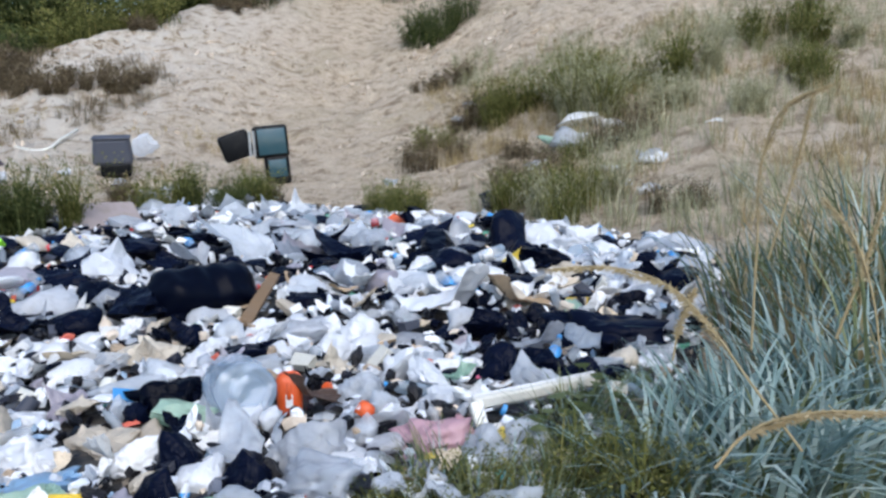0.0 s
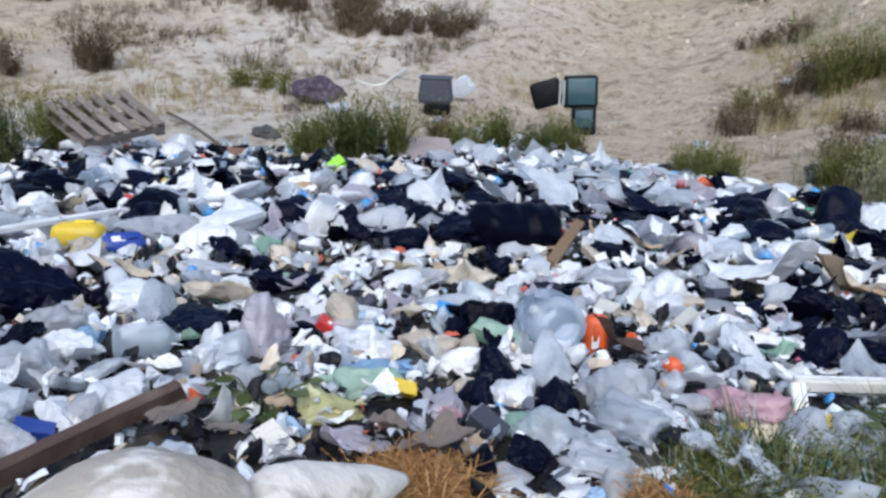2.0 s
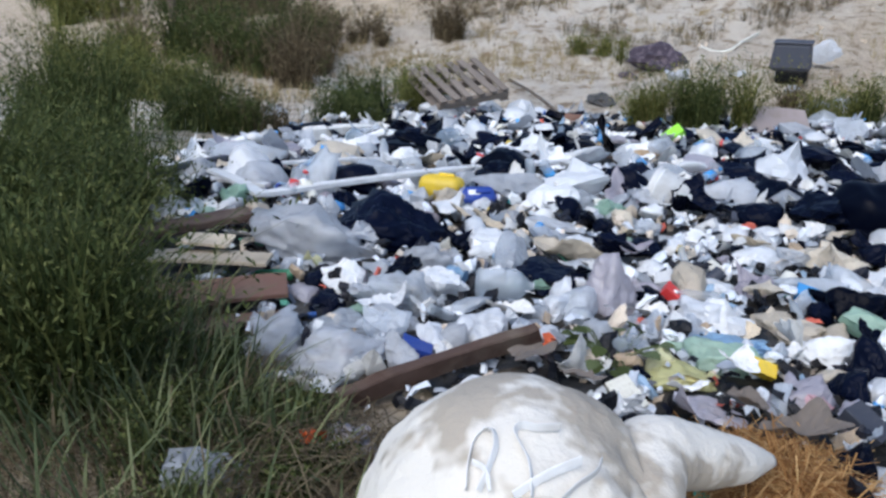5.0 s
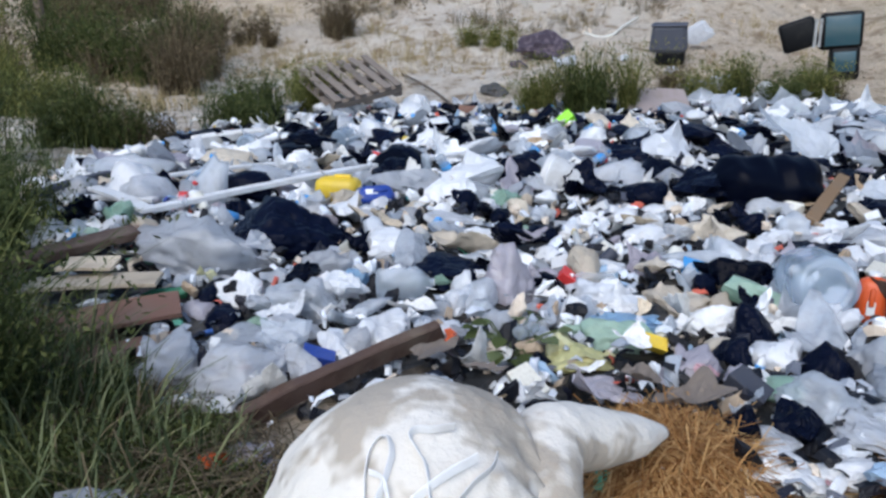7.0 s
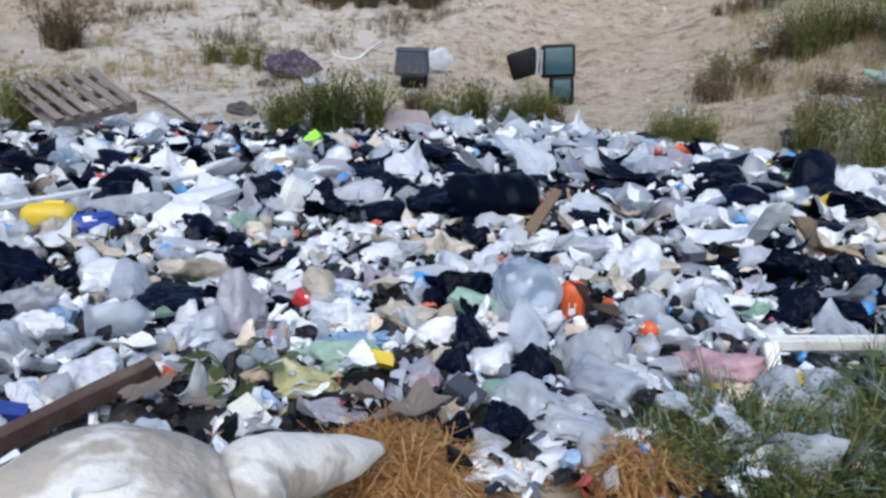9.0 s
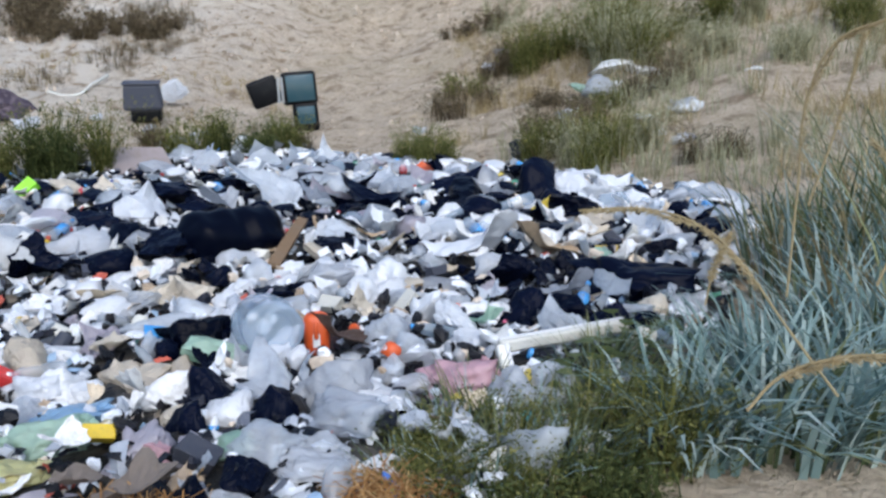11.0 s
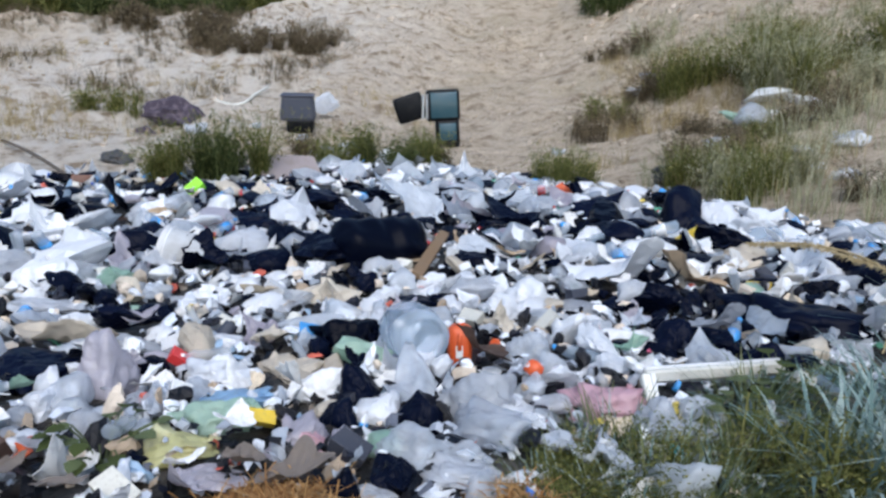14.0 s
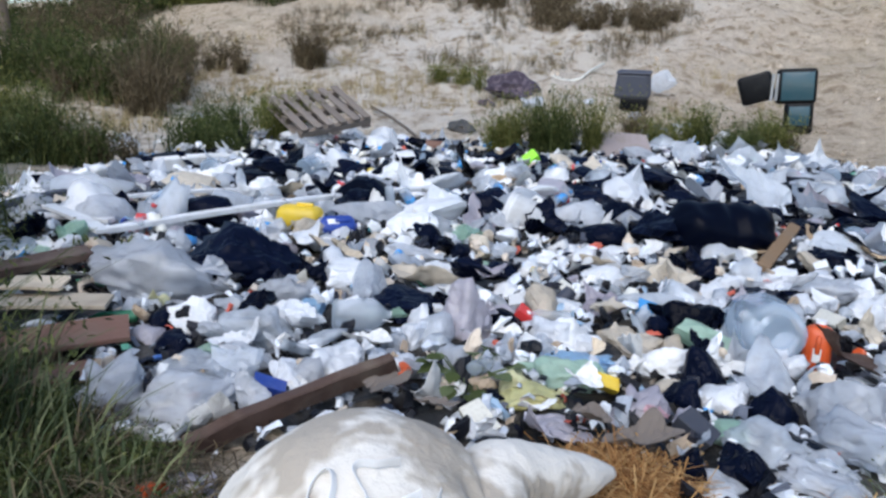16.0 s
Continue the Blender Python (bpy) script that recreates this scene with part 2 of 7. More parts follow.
SACK = stained_cloth()
GLASS = plain("dusty dark glass", (0.035, 0.08, 0.1), 0.15, dirty=0.05)
METAL = plain("dull metal trim", (0.5, 0.5, 0.5), 0.4, 0.8)
TYRE = plain("dusty rubber", (0.045, 0.047, 0.05), 0.85, dirty=0.5)
BARK = plain("grey bark", (0.14, 0.11, 0.085), 0.9)
LEAF = {
    "shrub": leafy("olive shrub leaves", (0.05, 0.06, 0.015), (0.125, 0.135, 0.035), (0.27, 0.25, 0.085)),
    "dark": leafy("dark green leaves", (0.025, 0.036, 0.012), (0.06, 0.08, 0.024), (0.14, 0.15, 0.05)),
    "blade": leafy("blue-green grass", (0.09, 0.15, 0.14), (0.25, 0.35, 0.33), (0.5, 0.58, 0.53)),
    "deep": leafy("deep green grass", (0.04, 0.055, 0.025), (0.11, 0.14, 0.065), (0.25, 0.26, 0.13)),
    "dry": leafy("dry grass", (0.2, 0.145, 0.07), (0.4, 0.31, 0.16), (0.58, 0.47, 0.27)),
    "gold": leafy("golden seed stalks", (0.3, 0.23, 0.12), (0.42, 0.33, 0.18), (0.54, 0.45, 0.29)),
    "straw": leafy("matted brown straw", (0.2, 0.085, 0.03), (0.44, 0.235, 0.085), (0.64, 0.42, 0.19)),
    "pale": leafy("pale sage shrub", (0.2, 0.19, 0.1), (0.37, 0.36, 0.22), (0.55, 0.52, 0.37)),
    "brush": leafy("brown dead brush", (0.06, 0.042, 0.025), (0.13, 0.1, 0.06), (0.25, 0.2, 0.12)),
}

# ---- ground ----
EDGE_X = (-30, -14, -9, -7.2, -5.8, -4.6, -3.6, -1.6, 0, 1, 2, 4, 8, 14, 30)
EDGE_Y = (1.0, 3.0, 5.6, 6.4, 6.7, 7.3, 8.4, 8.6, 7.5, 6.5, 5.4, 4.2, 2.6, 1.5, 0.5)


def bank_height(x, y):
    """The smooth form of the ground: level floor of the hollow and the sand bank round it."""
    s = 0.85 * (y - float(np.interp(x, EDGE_X, EDGE_Y)))
    if s <= 0:
        return 0.0
    z = 0.16 * s + 0.018 * s * s if s < 10 else 3.4 + 0.52 * (s - 10)
    top = float(np.interp(x, (-13, -9, -4, 0), (2.7, 3.0, 7.5, 9.5)))
    return z if z < top - 0.4 else top - 0.4 * math.exp(-(z - top + 0.4) / 0.4)


def ground_height(x, y):
    z = bank_height(x, y)
    k = min(1.0, z / 0.6)
    p = Vector((x, y, 3.0))
    return z + k * (0.18 * noise.noise(p * 0.8) + 0.10 * noise.noise(p * 2.3) + 0.09 * abs(noise.noise(p * 4.5)) - 0.05 * abs(noise.noise(p * 9)))


def spaced(lo, hi, fine_lo, fine_hi, step, grow=1.35):
    vals = list(np.arange(fine_lo, fine_hi + step / 2, step))
    d, v = step, fine_hi
    while v < hi:
        d *= grow
        v += d
        vals.append(v)
    d, v = step, fine_lo
    while v > lo:
        d *= grow
        v -= d
        vals.insert(0, v)
    return vals


def part(name, bm, material, parent=None, label=""):
    me = bpy.data.meshes.new(name)
    if isinstance(bm, tuple):
        me.from_pydata(*bm)
    else:
        bm.to_mesh(me)
        bm.free()
    if material:
        me.materials.append(material)
    ob = new(name, me)
    ob.parent = parent
    if label:
        ob["label"] = label
    return ob


def smooth(ob):
    ob.data.polygons.foreach_set("use_smooth", [True] * len(ob.data.polygons))
    return ob


def build_ground():
    xs = spaced(-900, 900, -13, 9, 0.13)
    ys = spaced(-900, 900, -1.0, 19, 0.13)
    vs = [(x, y, ground_height(x, y)) for y in ys for x in xs]
    w = len(xs)
    fs = [(j * w + i, j * w + i + 1, (j + 1) * w + i + 1, (j + 1) * w + i) for j in range(len(ys) - 1) for i in range(w - 1)]
    g = smooth(part("ground", (vs, [], fs), SAND))
    tagged(g, "pale dry sandy ground rising into an eroded bank", "ground", kind="structure")


build_ground()

OUTLINE = ((-1.35, 0.72), (-2.3, 0.62), (-4.4, 1.35), (-5.8, 3.0), (-6.7, 4.6), (-7.0, 5.7), (-5.8, 6.4), (-4.6, 7.0), (-3.7, 9.0), (-2.2, 9.2), (-0.7, 8.0),
           (0.4, 7.0), (1.1, 6.2), (1.8, 5.0), (1.35, 3.4), (0.75, 2.3), (0.5, 1.6), (0.15, 1.25), (-0.35, 1.15), (-0.75, 0.95))


def outline_depth(x, y):
    """Metres from the edge of the refuse, positive inside it."""
    inside, best = False, 1e9
    for (ax, ay), (bx, by) in zip(OUTLINE, OUTLINE[1:] + OUTLINE[:1]):
        if (ay > y) != (by > y) and x < (bx - ax) * (y - ay) / (by - ay) + ax:
            inside = not inside
        dx, dy = bx - ax, by - ay
        k = max(0, min(1, ((x - ax) * dx + (y - ay) * dy) / (dx * dx + dy * dy)))
        best = min(best, math.hypot(x - ax - k * dx, y - ay - k * dy))
    return best if inside else -best


def top_height(x, y):
    """The top of the matted refuse."""
    d = outline_depth(x, y)
    lift = max(0.0, min(1.0, (d + 0.15) / 0.4))
    p = Vector((x, y, 9.0))
    return ground_height(x, y) + lift * (0.02 + 0.035 * noise.noise(p * 1.3) + 0.02 * noise.noise(p * 4))

# ---- shapes that the refuse is made of ----
def crumple(seed, level, flat=0.6, bite=1.0):
    """A crumpled, half-collapsed bag, about 1 across: flat facets between pleats, some with a tied tuft."""
    rnd = random.Random(seed * 31 + 7)
    bm = bmesh.new()
    bmesh.ops.create_icosphere(bm, subdivisions=level, radius=0.5)
    o = Vector((seed * 7.31, seed * 3.17, seed * 1.93))
    facets = [(Vector((rnd.gauss(0, 1), rnd.gauss(0, 1), rnd.gauss(0.15, 0.9))).normalized(), rnd.uniform(0.34, 0.56)) for _ in range(13)]
    tuft = Vector((rnd.gauss(0, 1), rnd.gauss(0, 1), rnd.uniform(0.1, 0.9))).normalized()
    ear = rnd.choice((0.0, 0.0, 0.2, 0.32))
    for v in bm.verts:
        d = v.co.normalized()
        r = min(h / max(n.dot(d), 0.12) for n, h in facets)
        r = min(r, 0.78)
        q = d + o
        pleat = abs(noise.noise(q * 2.6)) + 0.6 * abs(noise.noise(q * 5.3))
        r *= 1.0 + bite * (0.22 * noise.noise(q * 1.7) - 0.42 * pleat + 0.13) + 0.05 * noise.noise(q * 11)
        near = max(0.0, tuft.dot(d))
        r += ear * near ** 40 - 0.12 * (ear > 0) * (near ** 10 - near ** 40)
        p = d * r
        p.z *= flat if p.z > 0 else 0.6 * flat
        v.co = p
    span = max(math.hypot(v.co.x, v.co.y) for v in bm.verts)
    for v in bm.verts:
        v.co *= 0.68 / span
    me = bpy.data.meshes.new("crumpled_bag")
    bm.to_mesh(me)
    bm.free()
    return me


def sheet(seed, n, wave=0.12, ragged=0.35, thick=0.004):
    """A loose creased sheet, about 1 across, with a cornered, torn rim, straight folds and a curled side."""
    rnd = random.Random(seed)
    o = Vector((seed * 5.3, seed * 2.9, 0))
    vs, fs = [], []
    folds = [(a, math.cos(a), math.sin(a), rnd.uniform(-0.3, 0.3), rnd.choice((-1, 1, 1)) * rnd.uniform(0.4, 1.2)) for a in [rnd.uniform(0, 6.28) for _ in range(6)]]
    corners = sorted(rnd.uniform(0, 6.28) for _ in range(rnd.randint(4, 7)))
    reach = [rnd.uniform(1.0 - ragged, 1.1) for _ in corners]
    curl = rnd.uniform(0, 6.28)
    for layer in (0, 1):
        for j in range(n + 1):
            for i in range(n + 1):
                u, v = i / n - 0.5, j / n - 0.5
                a = math.atan2(v, u) % 6.283
                k = max(0.45, max(h * max(0.0, 1 - abs((a - c + 3.1416) % 6.283 - 3.1416) * 0.62) for c, h in zip(corners, reach)))
                p = Vector((u * k, v * k, 0)) + o
                z = sum(g * abs(u * ca + v * sa - c) for _, ca, sa, c, g in folds) * wave * 1.5
                z += wave * (0.7 * abs(noise.noise(p * 5)) + 0.3 * noise.noise(p * 13))
                z += wave * 7.0 * max(0.0, u * math.cos(curl) + v * math.sin(curl) - 0.12) ** 1.5
                vs.append((u * k, v * k, z - layer * thick))
    mean = sum(v[2] for v in vs) / len(vs)
    vs = [(x, y, z - mean + wave * 0.4) for x, y, z in vs]
    m = (n + 1) * (n + 1)
    for j in range(n):
        for i in range(n):
            a = j * (n + 1) + i
            fs.append((a, a + 1, a + n + 2, a + n + 1))
            fs.append((m + a, m + a + n + 1, m + a + n + 2, m + a + 1))
    rim = [i for i in range(n)] + [n + j * (n + 1) for j in range(n)] + [n * (n + 1) + n - i for i in range(n)] + [(n - j) * (n + 1) for j in range(n)]
    for a, b in zip(rim, rim[1:] + rim[:1]):
        fs.append((b, a, m + a, m + b))
    me = bpy.data.meshes.new("creased_sheet")
    me.from_pydata(vs, [], fs)
    return me


def lathe(profile, seg=14, dent=0.0, seed=0, squash=1.0):
    """A turned body along x from (along, radius) pairs, dented."""
    o = Vector((seed * 3.7, seed * 1.3, 4.0))
    vs, fs = [], []
    for a, r in profile:
        for k in range(seg):
            t = 2 * math.pi * k / seg
            p = Vector((a, r * math.cos(t), r * math.sin(t) * squash))
            d = 1 - dent * max(0, noise.noise(Vector((a * 9, math.cos(t) * 1.2, math.sin(t) * 1.2)) + o))
            vs.append((p.x, p.y * d, p.z * d))
    for j in range(len(profile) - 1):
        for k in range(seg):
            l = (k + 1) % seg
            fs.append((j * seg + k, j * seg + l, (j + 1) * seg + l, (j + 1) * seg + k))
    fs.append(tuple(range(seg))[::-1])
    fs.append(tuple((len(profile) - 1) * seg + k for k in range(seg)))
    return vs, [], fs


def rounded_box(sx, sy, sz, r, seg=2):
    bm = bmesh.new()
    bmesh.ops.create_cube(bm, size=1.0)
    bmesh.ops.scale(bm, vec=(sx, sy, sz), verts=bm.verts)
    bmesh.ops.bevel(bm, geom=list(bm.edges) + list(bm.verts), offset=r, segments=seg, affect="EDGES", profile=0.5)
    return bm


def shifted(bm, m):
    bmesh.ops.transform(bm, matrix=m, verts=bm.verts)
    return bm


def put(name, me, material, m, label, category, group=""):
    """A thing of one mesh that may be shared; its material belongs to the thing."""
    ob = new(name, me)
    if not me.materials:
        me.materials.append(None)
    ob.material_slots[0].link = "OBJECT"
    ob.material_slots[0].material = material
    ob.matrix_basis = m
    return tagged(ob, label, category, group)


LUMP = [crumple(s, 3, 0.95, 0.62) for s in range(1, 15)]
LUMP_FAR = [crumple(s + 20, 2, 0.95, 0.5) for s in range(1, 13)]
SOFTLUMP = [crumple(s + 40, 4, 1.0, 0.85) for s in range(1, 7)]
SHEET = [sheet(s, 14) for s in range(1, 13)]
SHEET_FAR = [sheet(s + 30, 8) for s in range(1, 11)]
STIFF = [sheet(s + 60, 8, 0.09, 0.12, 0.012) for s in range(1, 7)]
for me in LUMP[::2] + SOFTLUMP + SHEET[::3] + LUMP_FAR[::3]:
    me.polygons.foreach_set("use_smooth", [True] * len(me.polygons))
rng = random.Random(11)


def spot(x, y, lift=0.0):
    return top_height(x, y) + lift


def neck_mesh():
    """The pleated, twisted neck of a bag, flaring above its pinch."""
    vs, fs, seg = [], [], 22
    for z, r in ((-0.3, 0.42), (0.0, 0.3), (0.16, 0.12), (0.24, 0.09), (0.34, 0.16), (0.55, 0.36), (0.62, 0.4)):
        for k in range(seg):
            a = 2 * math.pi * k / seg + 0.9 * z
            q = r * (1 + 0.2 * (k % 2) + 0.25 * noise.noise(Vector((math.cos(a) * 2, math.sin(a) * 2, z * 3))))
            vs.append((q * math.cos(a), q * math.sin(a) * 0.7, z + 0.1 * noise.noise(Vector((a, z, 3.0)))))
    for j in range(6):
        fs += [(j * seg + k, j * seg + (k + 1) % seg, (j + 1) * seg + (k + 1) % seg, (j + 1) * seg + k) for k in range(seg)]
    me = bpy.data.meshes.new("gathered_neck")
    me.from_pydata(vs, [], fs)
    me.materials.append(None)
    return me


NECK = neck_mesh()
BAG_LABEL = {"white": "crumpled white plastic bag lying in the refuse", "grey": "cloudy grey crumpled plastic bag in the refuse", "clear": "clear crumpled plastic film bag in the refuse",
             "black": "black crumpled bin liner lying in the refuse", "beige": "dusty beige crumpled wrapper in the refuse", "pink": "pale pink crumpled plastic bag in the refuse",
             "yellow": "pale yellow translucent plastic bag in the refuse", "blue": "light blue crumpled plastic wrapper in the refuse", "green": "pale green crumpled plastic bag in the refuse",
             "mauve": "greyish mauve crumpled plastic bag in the refuse"}


def bag(x, y, w, tone="white", turn=None, tall=1.0, long=1.0, lift=0.0, soft=False, label="", tilt=9):
    """A crumpled bag w metres across."""
    turn = rng.uniform(0, 360) if turn is None else turn
    near = math.hypot(x, y) < 6.5
    if math.hypot(x, y) > 5.5:
        w, tall = 0.85 * w, 0.72 * tall
    me = rng.choice(SOFTLUMP if soft else LUMP if near else LUMP_FAR)
    m = pose(x, y, spot(x, y, 0.13 * w + lift), rng.gauss(0, tilt), rng.gauss(0, tilt), turn) @ Matrix.Diagonal((w * long, w, w * tall, 1))
    name = {"black": "bin_liner", "clear": "film_bag", "grey": "film_bag", "beige": "wrapper", "blue": "wrapper"}.get(tone, "plastic_bag")
    if tone == "white" and w < 0.125:
        name, label = "wrapper", "crumpled white plastic wrapper lying in the refuse"
    ob = put(name, me, FILM[tone], m, label or BAG_LABEL[tone], {"bin_liner": "bin liner", "wrapper": "wrapper"}.get(name, "plastic bag"), f"crumpled {tone} bags")
    if soft:
        neck = new("gathered_neck", NECK)
        neck.material_slots[0].link = "OBJECT"
        neck.material_slots[0].material = FILM[tone]
        neck.parent, neck.matrix_basis = ob, pose(0.26, -0.08, 0.2, 0, 48, 0) @ Matrix.Diagonal((0.3, 0.3, 0.36, 1))
    return ob


def wrap(x, y, w, tone="white", turn=None, long=1.0, tall=1.0, lift=0.0, tip=14):
    """A loose sheet of film w metres across."""
    turn = rng.uniform(0, 360) if turn is None else turn
    me = rng.choice(SHEET if math.hypot(x, y) < 4.2 else SHEET_FAR)
    m = pose(x, y, spot(x, y, 0.02 + 0.1 * w + lift), rng.gauss(0, tip), rng.gauss(0, tip), turn) @ Matrix.Diagonal((w * long, w, w * 1.3 * tall, 1))
    return put("film_sheet", me, FILM[tone], m, {"black": "loose sheet of creased black plastic film"}.get(tone, f"loose creased sheet of {tone} plastic film"), "plastic film", "loose film sheets")


def board(x, y, w, material=None, turn=None, long=1.4, lift=0.0, tip=24, name="cardboard_piece", label="torn bent piece of brown cardboard"):
    turn = rng.uniform(0, 360) if turn is None else turn
    m = pose(x, y, spot(x, y, 0.045 + lift), rng.uniform(-tip, tip), rng.uniform(-tip, tip), turn) @ Matrix.Diagonal((w * long, w, w * 1.3, 1))
    return put(name, rng.choice(STIFF), material or CARD, m, label, "cardboard" if "card" in name else "paper", "torn cardboard" if "card" in name else "crumpled paper")


def paper(x, y, w, turn=None, long=1.2, lift=0.0):
    return board(x, y, w, PAPER, turn, long, lift, 40, "paper_sheet", "crumpled dirty white sheet of paper")


def bottle_thing(name, tone, r, length, capcol, seed, ribbed=False, banded=None):
    """A lying bottle: dented body, neck, cap and, on some, a label band."""
    ob = new(name)
    body = [(-length / 2, r * 0.55), (-length / 2 + r * 0.25, r * 0.95)]
    steps = 8
    for k in range(steps):
        a = -length / 2 + r * 0.4 + (length * 0.62 - r * 0.4) * k / (steps - 1)
        body.append((a, r * (0.94 if ribbed and k % 2 else 1.0)))
    body += [(length * 0.24, r * 0.85), (length * 0.34, r * 0.5), (length * 0.41, r * 0.3), (length * 0.455, r * 0.28)]
    shell = smooth(part("body", lathe(body, 14, 0.4, seed, 0.9), PET[tone], ob))
    smooth(part("cap", lathe([(length * 0.43, r * 0.36), (length * 0.5, r * 0.36)], 12), HARD[capcol], ob, f"{capcol} screw cap"))
    if banded:
        smooth(part("label_band", lathe([(-length * 0.2, r * 1.015), (length * 0.1, r * 1.015)], 14, 0.4, seed, 0.9), HARD[banded], shell, f"faded {banded} label band"))
    return ob


def jug_thing(tone, seed, capcol="white"):
    """A large five-litre water bottle with ribs, a neck handle and cap, lying with its end showing."""
    ob = new("water_jug")
    prof = [(-0.15, 0.035), (-0.148, 0.05), (-0.142, 0.052), (-0.15, 0.06), (-0.145, 0.08), (-0.125, 0.088)]
    prof += [(-0.11 + 0.02 * k, 0.09 if k % 2 else 0.085) for k in range(9)] + [(0.085, 0.08), (0.12, 0.045), (0.14, 0.024), (0.155, 0.024)]
    smooth(part("body", lathe(prof, 18, 0.3, seed), PET[tone], ob))
    smooth(part("cap", lathe([(0.145, 0.019), (0.16, 0.019)], 12), HARD[capcol], ob, f"{capcol} screw cap"))
    bm = bmesh.new()
    bmesh.ops.create_cone(bm, segments=8, radius1=0.003, radius2=0.003, depth=0.06, cap_ends=True, matrix=pose(0.135, 0, 0.06, 0, 65, 0))
    part("handle", bm, HARD["white"], ob)
    return ob


STOCK = [bottle_thing("plastic_bottle", tone, r, l, cap, k, rib, band) for k, (tone, r, l, cap, rib, band) in enumerate((
    ("clear", 0.034, 0.23, "white", True, None), ("clear", 0.045, 0.31, "sky", False, "sky"), ("blue", 0.036, 0.25, "sky", True, None), ("green", 0.042, 0.30, "green", False, None),
    ("white", 0.035, 0.2, "red", False, None), ("brown", 0.045, 0.31, "yellow", False, None), ("clear", 0.045, 0.3, "red", True, "red"), ("blue", 0.045, 0.32, "blue", False, "white"),
    ("white", 0.03, 0.17, "white", False, "sky")))]
STOCK_LABEL = ["clear ribbed plastic bottle with a white cap", "clear plastic bottle with a blue band", "blue-tinted plastic water bottle", "green plastic drink bottle", "small white plastic bottle with red cap",
               "brown plastic drink bottle with yellow cap", "clear plastic bottle with a red band", "blue plastic bottle with a white band", "small white tube-shaped bottle with blue band"]
for ob, text in zip(STOCK, STOCK_LABEL):
    tagged(ob, text + ", dented, in the refuse", "bottle", "plastic bottles")
JUGS = [jug_thing("clear", 3), jug_thing("blue", 5)]
for ob, text in zip(JUGS, ("large clear five-litre water jug, dented, in the refuse", "large bluish five-litre water jug, dented, in the refuse")):
    tagged(ob, text, "water jug", "large water jugs")
UNUSED = set(STOCK + JUGS)


def lay(ob, m):
    """The first use moves the built thing itself; later ones copy it."""
    if ob in UNUSED:
        UNUSED.discard(ob)
        ob.matrix_basis = m
        return ob
    return copy_thing(ob, m)


def bottle(x, y, kind=0, turn=None, lift=0.0, tip=None, size=1.0):
    turn = rng.uniform(0, 360) if turn is None else turn
    tip = rng.uniform(-18, 18) if tip is None else tip
    ob = lay(STOCK[kind], pose(x, y, spot(x, y, 0.05 * size + lift), rng.uniform(0, 360), tip, turn))
    ob.scale = (size, size, size)
    return ob


def jug(x, y, kind=0, turn=None, lift=0.0, tip=None, size=1.0):
    turn = rng.uniform(0, 360) if turn is None else turn
    ob = lay(JUGS[kind], pose(x, y, spot(x, y, 0.085 * size + lift), rng.uniform(0, 360), rng.uniform(-12, 12) if tip is None else tip, turn))
    ob.scale = (size, size, size)
    return ob


def cup_mesh():
    bm = bmesh.new()
    me = lathe([(0.0, 0.028), (0.004, 0.03), (0.095, 0.04), (0.1, 0.043), (0.098, 0.039), (0.008, 0.027)], 14)
    m = bpy.data.meshes.new("cup")
    m.from_pydata(*me)
    bm.free()
    m.polygons.foreach_set("use_smooth", [True] * len(m.polygons))
    return m


def tray_mesh():
    bm = rounded_box(1.0, 0.7, 0.16, 0.05, 2)
    top = [f for f in bm.faces if f.normal.z > 0.9]
    r = bmesh.ops.inset_region(bm, faces=top, thickness=0.06)
    bmesh.ops.translate(bm, vec=(0, 0, -0.1), verts=list({v for f in top for v in f.verts}))
    m = bpy.data.meshes.new("tray")
    bm.to_mesh(m)
    bm.free()
    return m


def carton_mesh():
    bm = rounded_box(1.0, 0.62, 0.45, 0.02, 1)
    for v in bm.verts:
        v.co += Vector((0.06 * noise.noise(v.co * 3), 0.06 * noise.noise(v.co * 3 + Vector((5, 0, 0))), 0.05 * noise.noise(v.co * 3 + Vector((0, 9, 0)))))
    m = bpy.data.meshes.new("carton")
    bm.to_mesh(m)
    bm.free()
    return m


CUP, TRAY, CARTON = cup_mesh(), tray_mesh(), carton_mesh()
LID = bpy.data.meshes.new("lid")
LID.from_pydata(*lathe([(0, 0.02), (0.002, 0.023), (0.014, 0.023), (0.016, 0.021)], 14))


def small(kind, x, y, tone="white", size=1.0, turn=None, lift=0.0):
    """Small hard pieces: a cup, a tray, a carton or a bottle lid."""
    me, name = {"cup": (CUP, "plastic_cup"), "tray": (TRAY, "foam_tray"), "carton": (CARTON, "small_carton"), "lid": (LID, "bottle_lid")}[kind]
    k = size * (0.14 if kind in ("tray", "carton") else 1.0)
    m = pose(x, y, spot(x, y, 0.045 + lift), rng.uniform(-40, 40), rng.uniform(-50, 50), rng.uniform(0, 360) if turn is None else turn) @ Matrix.Diagonal((k, k, k, 1))
    word = {"cup": "cup", "tray": "food tray", "carton": "crushed carton", "lid": "bottle lid"}[kind]
    return put(name, me, HARD[tone], m, f"{tone} plastic {word} lying in the refuse" if kind != "carton" else f"crushed {tone} packaging carton in the refuse", word, f"{word}s")

# ---- large and particular things in the refuse ----
TAKEN = []


def claim(x, y, r):
    """Keeps later refuse from piling into this spot."""
    TAKEN.append((x, y, r))


